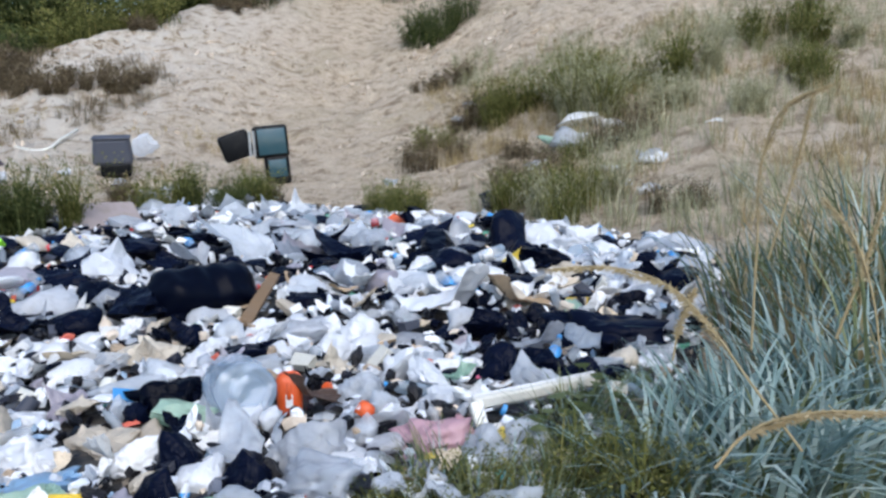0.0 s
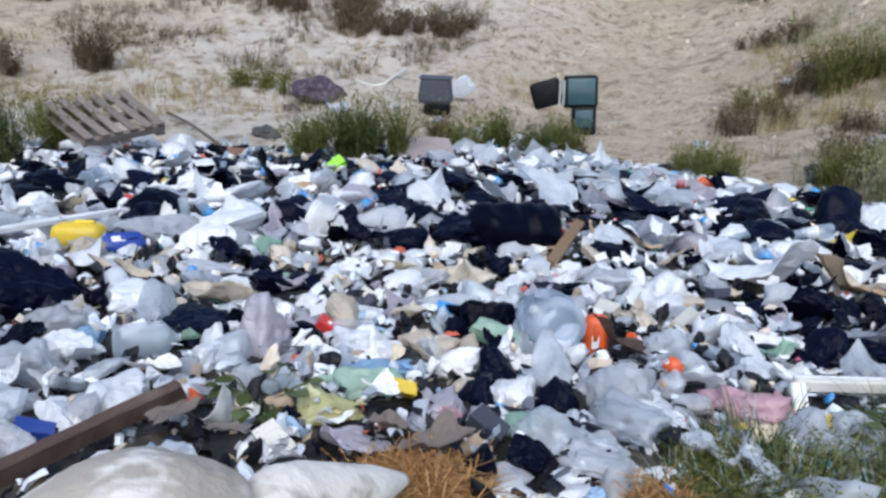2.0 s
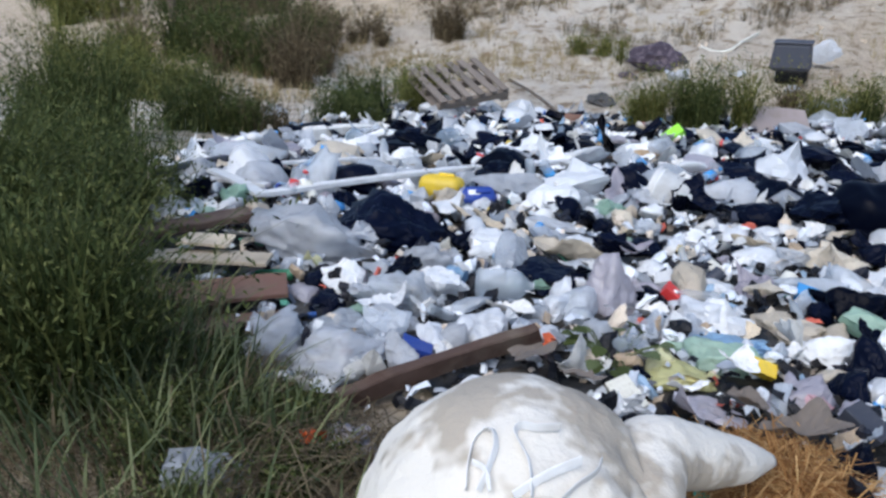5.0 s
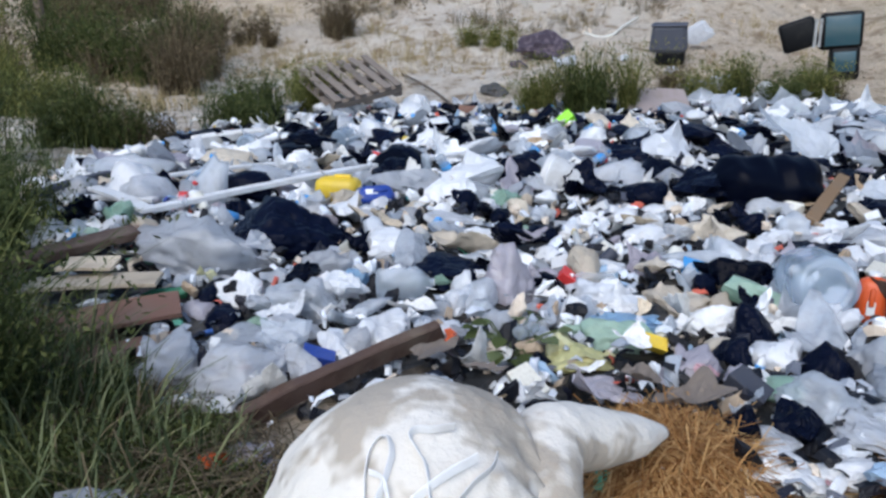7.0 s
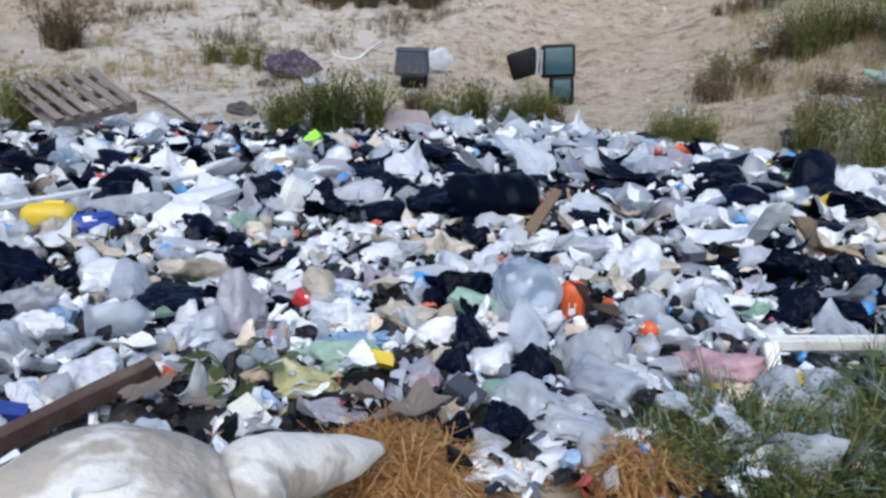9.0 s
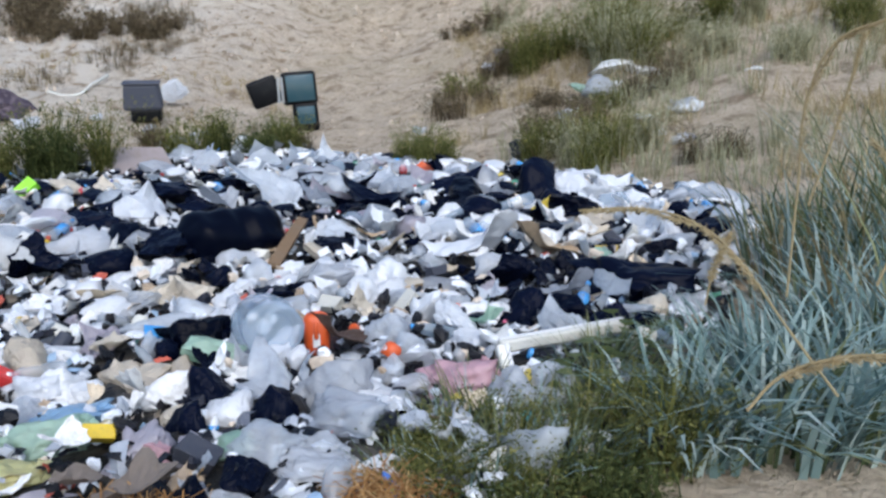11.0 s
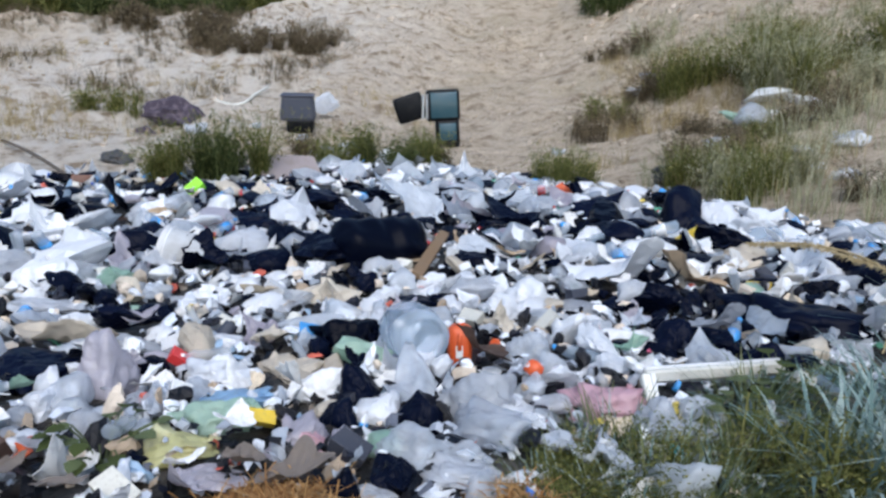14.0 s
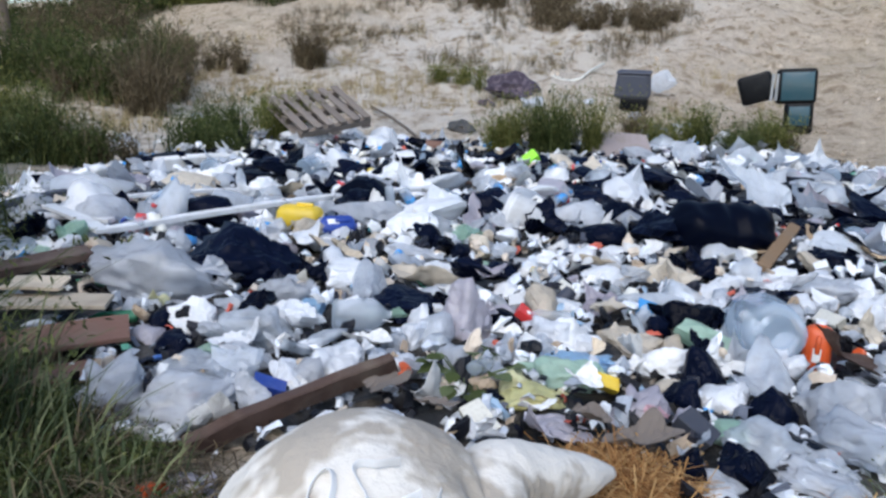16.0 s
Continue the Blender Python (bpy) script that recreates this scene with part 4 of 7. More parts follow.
bag(-1.14, 1.72, 0.162, "white", 27, 0.94, 1.15, soft=True); claim(-1.14, 1.72, 0.08)
bag(-1.16, 1.50, 0.091, "clear", 18, 1.60, 1.15); claim(-1.16, 1.50, 0.05)
bag(-1.41, 1.10, 0.180, "white", 68, 0.94, 1.15, soft=True); claim(-1.41, 1.10, 0.09)
bag(-1.17, 1.29, 0.152, "grey", 45, 0.72, 1.15, soft=True); claim(-1.17, 1.29, 0.07)
bag(-0.98, 1.28, 0.086, "yellow", 28, 1.60, 1.15); claim(-0.98, 1.28, 0.05)
bag(-0.92, 1.43, 0.167, "green", 11, 0.77, 1.15, soft=True); claim(-0.92, 1.43, 0.08)
bag(-0.91, 1.26, 0.126, "yellow", 50, 0.48, 1.15, soft=True); claim(-0.91, 1.26, 0.06)
bag(-0.95, 1.81, 0.125, "beige", 31, 0.74, 1.15); claim(-0.95, 1.81, 0.06)
bag(-0.88, 1.77, 0.120, "beige", 16, 0.51, 1.15); claim(-0.88, 1.77, 0.06)
bag(-0.82, 2.08, 0.198, "black", -1, 0.98, 1.15, soft=True); claim(-0.82, 2.08, 0.09)
bag(-0.65, 1.62, 0.121, "black", 36, 1.60, 1.15); claim(-0.65, 1.62, 0.06)
bag(-0.65, 1.48, 0.085, "black", 24, 1.60, 1.15); claim(-0.65, 1.48, 0.05)
bag(-0.68, 2.01, 0.143, "clear", 7, 1.01, 1.15); claim(-0.68, 2.01, 0.07)
# The next black bag is added in place of a dark gap between pieces.
bag(-0.46, 1.54, 0.118, "black", -8, 1.50, 1.15); claim(-0.46, 1.54, 0.06)
bag(-0.71, 1.36, 0.124, "mauve", 39, 0.48, 1.15, soft=True); claim(-0.71, 1.36, 0.06)
bag(-0.65, 1.36, 0.082, "pink", 24, 0.72, 1.15); claim(-0.65, 1.36, 0.03)
bag(-0.25, 2.07, 0.164, "clear", -5, 0.72, 1.15, soft=True); claim(-0.25, 2.07, 0.08)
bag(-0.29, 1.52, 0.233, "clear", -15, 0.58, 1.15, soft=True); claim(-0.29, 1.52, 0.11)
bag(-0.43, 1.37, 0.164, "clear", 28, 0.58, 1.15, soft=True); claim(-0.43, 1.37, 0.08)
bag(-0.33, 1.32, 0.166, "grey", 11, 0.40, 1.15, soft=True); claim(-0.33, 1.32, 0.08)
bag(-0.49, 1.20, 0.094, "grey", 5, 0.80, 1.15); claim(-0.49, 1.20, 0.05)
bag(-0.42, 1.13, 0.132, "white", 41, 0.40, 1.15, soft=True); claim(-0.42, 1.13, 0.06)
bag(-0.35, 1.19, 0.100, "white", 24, 0.48, 1.15, soft=True); claim(-0.35, 1.19, 0.05)
bag(-0.39, 1.15, 0.055, "pink", 13, 0.43, 1.15); claim(-0.39, 1.15, 0.02)
bag(-0.54, 1.19, 0.095, "black", 5, 1.42, 1.15); claim(-0.54, 1.19, 0.05)
bag(-1.68, 0.62, 0.170, "grey", 86, 0.84, 1.15, soft=True); claim(-1.68, 0.62, 0.08)
bag(-1.51, 0.73, 0.236, "grey", 67, 0.48, 1.15, soft=True); claim(-1.51, 0.73, 0.11)
bag(-1.67, 0.85, 0.161, "clear", 54, 0.40, 1.15, soft=True); claim(-1.67, 0.85, 0.08)
bag(-1.85, 0.91, 0.110, "black", 42, 0.74, 1.15); claim(-1.85, 0.91, 0.06)
bag(-1.96, 0.90, 0.097, "mauve", 81, 0.67, 1.15); claim(-1.96, 0.90, 0.05)
bag(-1.78, 1.06, 0.098, "clear", 62, 0.94, 1.15); claim(-1.78, 1.06, 0.05)
bag(-1.73, 0.97, 0.078, "green", 50, 0.89, 1.15); claim(-1.73, 0.97, 0.03)
bag(-1.60, 0.96, 0.106, "grey", 35, 0.98, 1.15); claim(-1.60, 0.96, 0.05)
bag(-1.59, 1.58, 0.248, "black", 59, 0.40, 1.15, soft=True); claim(-1.59, 1.58, 0.11)
bag(-2.01, 2.46, 0.161, "green", 42, 0.94, 1.15); claim(-2.01, 2.46, 0.08)
bag(-2.55, 2.64, 0.137, "blue", 34, 1.03, 1.15); claim(-2.55, 2.64, 0.07)
bag(-2.46, 3.08, 0.197, "white", 16, 0.40, 1.15); claim(-2.46, 3.08, 0.09)
bag(-2.29, 3.39, 0.205, "clear", 48, 0.61, 1.15); claim(-2.29, 3.39, 0.10)
bag(-2.78, 2.59, 0.294, "black", 48, 0.52, 1.15, soft=True); claim(-2.78, 2.59, 0.14)
bag(-1.91, 3.36, 0.161, "beige", 18, 0.89, 1.15); claim(-1.91, 3.36, 0.08)
bag(-1.70, 3.35, 0.125, "blue", 2, 0.80, 1.15); claim(-1.70, 3.35, 0.06)
bag(-2.24, 2.18, 0.130, "beige", 57, 0.72, 1.15); claim(-2.24, 2.18, 0.06)
bag(-2.00, 2.06, 0.169, "grey", 42, 0.51, 1.15); claim(-2.00, 2.06, 0.08)
bag(-1.90, 1.71, 0.127, "white", 33, 0.56, 1.15); claim(-1.90, 1.71, 0.06)
bag(-1.54, 2.78, 0.107, "white", 2, 0.80, 1.15); claim(-1.54, 2.78, 0.05)
bag(-1.44, 2.77, 0.132, "white", 37, 0.72, 1.15); claim(-1.44, 2.77, 0.06)
bag(-1.43, 2.46, 0.121, "black", 27, 1.05, 1.15); claim(-1.43, 2.46, 0.06)
bag(-1.08, 2.58, 0.187, "beige", 7, 0.80, 1.15); claim(-1.08, 2.58, 0.09)
bag(-1.20, 2.39, 0.114, "grey", 47, 0.89, 1.15); claim(-1.20, 2.39, 0.06)
bag(-1.00, 2.18, 0.184, "clear", 32, 0.48, 1.15, soft=True); claim(-1.00, 2.18, 0.09)
bag(-1.16, 2.13, 0.104, "black", 23, 0.89, 1.15); claim(-1.16, 2.13, 0.05)
bag(-1.62, 2.16, 0.138, "black", 18, 0.67, 1.15); claim(-1.62, 2.16, 0.07)
bag(-1.62, 2.37, 0.122, "clear", 53, 0.72, 1.15); claim(-1.62, 2.37, 0.06)
bag(-1.77, 2.00, 0.136, "white", 47, 0.67, 1.15); claim(-1.77, 2.00, 0.07)
bag(-0.90, 2.63, 0.115, "white", 12, 1.21, 1.15); claim(-0.90, 2.63, 0.06)
bag(-0.76, 2.56, 0.241, "black", -3, 0.40, 1.15, soft=True); claim(-0.76, 2.56, 0.11)
bag(-0.67, 3.28, 0.236, "black", 29, 0.67, 1.15, soft=True); claim(-0.67, 3.28, 0.11)
bag(-0.61, 2.82, 0.276, "grey", 17, 0.40, 1.15, soft=True); claim(-0.61, 2.82, 0.13)
bag(-0.30, 3.62, 0.162, "black", -3, 0.67, 1.15); claim(-0.30, 3.62, 0.08)
bag(-0.19, 2.47, 0.084, "clear", -17, 1.60, 1.15); claim(-0.19, 2.47, 0.05)
bag(-2.45, 2.15, 0.107, "white", 63, 1.21, 1.15); claim(-2.45, 2.15, 0.05)
bag(-1.88, 2.44, 0.131, "clear", 39, 0.72, 1.15); claim(-1.88, 2.44, 0.06)
bag(-1.45, 2.01, 0.127, "white", 24, 0.80, 1.15); claim(-1.45, 2.01, 0.06)
bag(-1.52, 1.90, 0.146, "grey", 13, 0.51, 1.15); claim(-1.52, 1.90, 0.07)
bag(-1.34, 2.03, 0.104, "grey", 45, 0.89, 1.15); claim(-1.34, 2.03, 0.05)
bag(-1.22, 1.97, 0.120, "white", 31, 0.80, 1.15); claim(-1.22, 1.97, 0.06)
bag(-1.41, 1.41, 0.103, "white", 30, 1.21, 1.15); claim(-1.41, 1.41, 0.05)
bag(-1.33, 1.41, 0.084, "clear", 15, 1.21, 1.15); claim(-1.33, 1.41, 0.05)
bag(-1.34, 1.25, 0.079, "grey", 55, 0.89, 1.15); claim(-1.34, 1.25, 0.03)
bag(-1.02, 1.72, 0.104, "white", 27, 0.94, 1.15); claim(-1.02, 1.72, 0.05)
bag(-0.84, 2.37, 0.126, "white", 4, 0.67, 1.15); claim(-0.84, 2.37, 0.06)
bag(-0.63, 2.37, 0.180, "clear", 37, 0.67, 1.15, soft=True); claim(-0.63, 2.37, 0.09)
bag(-0.41, 2.59, 0.185, "white", 19, 0.67, 1.15, soft=True); claim(-0.41, 2.59, 0.09)
bag(-0.28, 2.49, 0.136, "clear", 3, 0.98, 1.15); claim(-0.28, 2.49, 0.07)
bag(-0.81, 1.85, 0.088, "beige", 6, 1.21, 1.15); claim(-0.81, 1.85, 0.05)
bag(-0.93, 1.57, 0.080, "white", 49, 1.21, 1.15); claim(-0.93, 1.57, 0.03)
bag(-1.10, 1.36, 0.078, "white", 43, 0.89, 1.15); claim(-1.10, 1.36, 0.03)
bag(-1.00, 1.19, 0.084, "black", 31, 0.94, 1.15); claim(-1.00, 1.19, 0.03)
bag(-0.51, 1.39, 0.091, "green", -0, 0.74, 1.15); claim(-0.51, 1.39, 0.05)
bag(0.58, 2.58, 0.395, "black", 7, 0.48, 1.15, soft=True); claim(0.58, 2.58, 0.18)
bag(0.32, 2.30, 0.178, "black", -1, 0.85, 1.15, soft=True); claim(0.32, 2.30, 0.08)
bag(0.17, 2.27, 0.118, "black", -11, 1.60, 1.15); claim(0.17, 2.27, 0.06)
bag(0.04, 2.30, 0.178, "white", -20, 0.70, 1.15, soft=True); claim(0.04, 2.30, 0.08)
bag(-0.07, 2.37, 0.101, "clear", 19, 1.60, 1.15); claim(-0.07, 2.37, 0.05)
bag(-0.17, 2.31, 0.098, "black", 9, 1.60, 1.15); claim(-0.17, 2.31, 0.05)
bag(-0.02, 1.99, 0.124, "white", -8, 1.21, 1.15); claim(-0.02, 1.99, 0.06)
bag(-0.18, 1.95, 0.102, "clear", -17, 1.21, 1.15); claim(-0.18, 1.95, 0.05)
bag(-0.04, 1.73, 0.180, "pink", 17, 0.80, 1.15, soft=True); claim(-0.04, 1.73, 0.09)
bag(0.05, 1.71, 0.059, "pink", 1, 1.60, 1.15); claim(0.05, 1.71, 0.02)
bag(0.50, 2.27, 0.175, "clear", -23, 0.40, 1.15, soft=True); claim(0.50, 2.27, 0.08)
bag(0.09, 1.60, 0.140, "clear", -27, 0.89, 1.15, soft=True); claim(0.09, 1.60, 0.07)
bag(-0.33, 2.77, 0.211, "white", 20, 0.76, 1.15, soft=True); claim(-0.33, 2.77, 0.10)
bag(-0.38, 2.44, 0.125, "beige", 9, 0.53, 1.15); claim(-0.38, 2.44, 0.06)
bag(0.51, 4.40, 0.331, "black", -19, 0.48, 1.15, soft=True); claim(0.51, 4.40, 0.16)
bag(0.83, 4.80, 0.361, "white", -35, 0.48, 1.15, soft=True); claim(0.83, 4.80, 0.17)
bag(1.04, 4.72, 0.236, "white", -1, 0.67, 1.15); claim(1.04, 4.72, 0.11)
bag(0.15, 4.12, 0.208, "white", -3, 0.67, 1.15); claim(0.15, 4.12, 0.10)
bag(0.93, 3.33, 0.168, "clear", -30, 0.94, 1.15); claim(0.93, 3.33, 0.08)
bag(-0.08, 2.69, 0.182, "grey", 24, 0.40, 1.15); claim(-0.08, 2.69, 0.09)
bag(-0.34, 1.84, 0.064, "beige", 19, 1.21, 1.15); claim(-0.34, 1.84, 0.03)
bag(-0.16, 1.73, 0.090, "grey", 1, 0.67, 1.15); claim(-0.16, 1.73, 0.05)
bag(-0.17, 3.04, 0.155, "grey", -13, 0.67, 1.15); claim(-0.17, 3.04, 0.07)
bag(-0.51, 3.40, 0.229, "black", 29, 0.40, 1.15); claim(-0.51, 3.40, 0.11)
bag(0.22, 1.81, 0.095, "grey", 1, 0.67, 1.15); claim(0.22, 1.81, 0.05)
paper(-0.83, 1.67, 0.123, 43); claim(-0.83, 1.67, 0.06)
paper(-0.56, 1.72, 0.111, 35); claim(-0.56, 1.72, 0.05)
paper(-0.86, 1.18, 0.074, 51); claim(-0.86, 1.18, 0.04)
paper(-1.37, 0.72, 0.119, 76); claim(-1.37, 0.72, 0.06)
paper(-1.40, 0.58, 0.093, 81); claim(-1.40, 0.58, 0.04)
paper(-1.38, 0.94, 0.045, 70); claim(-1.38, 0.94, 0.02)
paper(-1.38, 0.66, 0.077, 78); claim(-1.38, 0.66, 0.04)
wrap(-0.44, 1.73, 0.154, "clear", 12, 1.4, tip=45); claim(-0.44, 1.73, 0.10)
wrap(-0.80, 1.12, 0.171, "mauve", 30, 1.4, tip=8); claim(-0.80, 1.12, 0.11)
wrap(-0.37, 2.30, 0.164, "beige", 8, 1.4, tip=20); claim(-0.37, 2.30, 0.10)
wrap(-1.69, 1.82, 0.217, "beige", 39, 1.4, tip=14); claim(-1.69, 1.82, 0.14)
wrap(-0.38, 3.07, 0.242, "white", 6, 1.4, tip=20); claim(-0.38, 3.07, 0.15)
wrap(-0.67, 4.38, 0.299, "black", 8, 1.4, tip=5); claim(-0.67, 4.38, 0.19)
wrap(-0.02, 3.21, 0.334, "white", -0, 1.4, tip=25); claim(-0.02, 3.21, 0.21)
wrap(0.31, 2.52, 0.177, "grey", -7, 1.4, tip=20); claim(0.31, 2.52, 0.11)
wrap(0.52, 1.86, 0.166, "beige", -16, 1.4, tip=8); claim(0.52, 1.86, 0.10)
wrap(-1.03, 2.48, 0.124, "beige", 20, 1.4, tip=20); claim(-1.03, 2.48, 0.08)
board(-0.39, 1.99, 0.135, RUST, 9, 1.4, 0.03); claim(-0.39, 1.99, 0.09)
board(-0.50, 3.52, 0.111, CARD, 7, 1.4, 0.03); claim(-0.50, 3.52, 0.07)
board(0.34, 3.17, 0.239, CARD, -6, 1.4, 0.03); claim(0.34, 3.17, 0.15)
board(0.57, 3.33, 0.125, PALECARD, -10, 1.4, 0.03); claim(0.57, 3.33, 0.08)
board(-2.08, 1.79, 0.101, PALECARD, 46, 1.4, 0.03); claim(-2.08, 1.79, 0.06)
board(-2.24, 1.81, 0.096, PALECARD, 48, 1.4, 0.03); claim(-2.24, 1.81, 0.06)
board(-1.33, 2.44, 0.097, PALECARD, 26, 1.4, 0.03); claim(-1.33, 2.44, 0.06)
jug(-1.55, 1.33, 0, 44.79574731500632, 0.02, 0, 0.56); claim(-1.55, 1.33, 0.09)
jug(-0.61, 1.99, 1, 120, 0.02, 10, 0.99); claim(-0.61, 1.99, 0.11)
bottle(-0.58, 1.47, 8, 48.18965219203826, 0.0, -75, 0.38); claim(-0.58, 1.47, 0.04)
bottle(-1.53, 0.59, 7, 72.45505507131311, 0.0, 0, 0.36); claim(-1.53, 0.59, 0.04)
bottle(-1.45, 1.01, 3, 49.75795960350572, 0.0, -60, 0.35); claim(-1.45, 1.01, 0.03)
bottle(-2.35, 0.93, 7, 224.5443856590984, 0.0, 0, 0.47); claim(-2.35, 0.93, 0.05)
bottle(-2.17, 0.90, 3, 233.33576913604912, 0.0, 0, 0.50); claim(-2.17, 0.90, 0.05)
small("carton", -1.41, 0.88, "blue", 0.56, 52); claim(-1.41, 0.88, 0.04)
small("carton", -1.25, 1.77, "red", 0.51, 32); claim(-1.25, 1.77, 0.03)
small("carton", -0.81, 1.41, "yellow", 0.50, 26); claim(-0.81, 1.41, 0.03)
small("carton", -0.97, 2.07, "sky", 0.54, 22); claim(-0.97, 2.07, 0.03)
small("carton", 0.81, 3.42, "ivory", 0.99, -13); claim(0.81, 3.42, 0.06)
small("cup", 0.35, 4.13, "yellow", 1.55, -5); claim(0.35, 4.13, 0.06)
small("cup", 0.54, 3.12, "yellow", 0.98, -10); claim(0.54, 3.12, 0.04)
small("lid", 0.10, 2.15, "pink", 0.59, -3); claim(0.10, 2.15, 0.02)
small("lid", -1.68, 2.74, "pink", 0.75, 29); claim(-1.68, 2.74, 0.03)
small("lid", -0.16, 1.57, "orange", 0.27, 4); claim(-0.16, 1.57, 0.01)
small("lid", -2.82, 2.77, "sky", 1.04, 43); claim(-2.82, 2.77, 0.04)
small("lid", 0.15, 1.86, "sky", 0.69, -5); claim(0.15, 1.86, 0.03)
small("carton", -1.21, 1.13, "orange", 0.30, 41); claim(-1.21, 1.13, 0.02)
bag(-2.90, 2.72, 0.33, "black", tall=0.9); claim(-2.90, 2.72, 0.14)
bag(-2.85, 3.85, 0.19, "clear", tall=1.3); claim(-2.85, 3.85, 0.08)
wrap(-0.64, 4.51, 0.44, "black", turn=-10, long=1.6, tall=0.4); claim(-0.64, 4.51, 0.22)
wrap(-0.56, 4.56, 0.31, "black", tall=0.4, turn=0); claim(-0.56, 4.56, 0.15)
bag(-0.69, 5.71, 0.32, "clear"); claim(-0.69, 5.71, 0.13)
bag(-0.99, 6.53, 0.31, "clear"); claim(-0.99, 6.53, 0.13)
bag(-0.55, 5.25, 0.33, "clear"); claim(-0.55, 5.25, 0.14)
bag(-0.05, 4.87, 0.39, "black", tall=0.7); claim(-0.05, 4.87, 0.16)
wrap(0.15, 4.99, 0.30, "grey"); claim(0.15, 4.99, 0.15)
bag(0.45, 5.05, 0.34, "black", tall=1.2); claim(0.45, 5.05, 0.14)
bag(0.72, 5.07, 0.30, "white"); claim(0.72, 5.07, 0.13)
bag(1.02, 5.18, 0.29, "white"); claim(1.02, 5.18, 0.12)
jug(1.44, 4.91, 1, size=0.70); claim(1.44, 4.91, 0.08)
small("carton", -0.42, 6.64, "orange", 1.32); claim(-0.42, 6.64, 0.07)
bag(-1.45, 5.84, 0.56, "black", tall=0.5); claim(-1.45, 5.84, 0.23)
wrap(-1.33, 4.86, 0.49, "clear"); claim(-1.33, 4.86, 0.24)
wrap(-1.61, 4.56, 0.29, "grey", lift=0.05); claim(-1.61, 4.56, 0.15)
bag(-2.08, 4.36, 0.39, "white"); claim(-2.08, 4.36, 0.16)
bag(-2.11, 3.95, 0.35, "black", tall=0.6); claim(-2.11, 3.95, 0.15)
bag(-0.21, 5.49, 0.26, "white"); claim(-0.21, 5.49, 0.11)
bag(-0.98, 5.15, 0.33, "clear"); claim(-0.98, 5.15, 0.14)
bag(-5.45, 5.64, 0.43, "white"); claim(-5.45, 5.64, 0.18)
wrap(-3.29, 4.29, 0.47, "black", tall=0.5); claim(-3.29, 4.29, 0.23)
bag(-3.18, 4.27, 0.20, "clear", tall=1.3); claim(-3.18, 4.27, 0.08)
wrap(-4.78, 2.92, 0.31, "black", tall=0.6); claim(-4.78, 2.92, 0.15)
wrap(-3.48, 1.66, 0.30, "black", tall=0.5); claim(-3.48, 1.66, 0.15)
bag(-3.35, 2.01, 0.27, "black", tall=0.6); claim(-3.35, 2.01, 0.11)
bag(-4.15, 1.90, 0.22, "black", tall=0.6); claim(-4.15, 1.90, 0.09)
bag(-2.92, 2.75, 0.35, "black", tall=0.9); claim(-2.92, 2.75, 0.15)
bag(-4.85, 2.20, 0.24, "white"); claim(-4.85, 2.20, 0.10)
bag(-4.48, 1.76, 0.21, "clear"); claim(-4.48, 1.76, 0.09)
bag(-4.32, 2.33, 0.24, "white", tall=0.6); claim(-4.32, 2.33, 0.10)
wrap(-3.70, 2.55, 0.30, "white"); claim(-3.70, 2.55, 0.15)
bag(-5.12, 5.26, 0.43, "white", tall=0.9); claim(-5.12, 5.26, 0.18)
wrap(-3.56, 4.01, 0.39, "black", tall=0.7); claim(-3.56, 4.01, 0.19)
bag(-3.32, 3.98, 0.37, "black", tall=0.5); claim(-3.32, 3.98, 0.15)
wrap(-4.42, 3.53, 0.34, "black", tall=0.7); claim(-4.42, 3.53, 0.17)
bag(-4.05, 3.67, 0.26, "white"); claim(-4.05, 3.67, 0.11)
bag(-4.66, 3.92, 0.28, "grey"); claim(-4.66, 3.92, 0.12)
bag(-2.72, 4.52, 0.24, "white"); claim(-2.72, 4.52, 0.10)
bag(-2.41, 4.91, 0.37, "white", tall=0.6); claim(-2.41, 4.91, 0.15)
bag(-2.95, 5.68, 0.34, "beige"); claim(-2.95, 5.68, 0.14)
bag(-2.37, 3.98, 0.25, "black"); claim(-2.37, 3.98, 0.10)
bag(-3.14, 4.52, 0.47, "black", tall=0.5); claim(-3.14, 4.52, 0.20)
bag(-3.14, 1.26, 0.15, "clear"); claim(-3.14, 1.26, 0.06)
bag(-3.75, 1.37, 0.20, "grey"); claim(-3.75, 1.37, 0.08)
wrap(-3.97, 1.40, 0.21, "white"); claim(-3.97, 1.40, 0.10)
bag(-2.85, 1.00, 0.11, "beige"); claim(-2.85, 1.00, 0.05)
small("carton", -2.73, 1.11, "red", 0.64); claim(-2.73, 1.11, 0.03)
bag(-3.24, 1.59, 0.08, "pink"); claim(-3.24, 1.59, 0.03)
small("lid", -3.33, 1.64, "yellow", 0.50); claim(-3.33, 1.64, 0.02)
wrap(-4.51, 2.49, 0.26, "grey"); claim(-4.51, 2.49, 0.13)
bag(-4.22, 2.71, 0.23, "white"); claim(-4.22, 2.71, 0.10)
bag(-3.46, 2.54, 0.20, "clear"); claim(-3.46, 2.54, 0.08)
wrap(-3.34, 3.18, 0.25, "white"); claim(-3.34, 3.18, 0.12)
bag(-4.17, 4.52, 0.29, "white"); claim(-4.17, 4.52, 0.12)
bag(-3.75, 4.84, 0.29, "black", tall=0.6); claim(-3.75, 4.84, 0.12)
bag(-2.90, 6.70, 0.42, "clear"); claim(-2.90, 6.70, 0.18)
bag(-2.66, 6.90, 0.32, "black"); claim(-2.66, 6.90, 0.13)
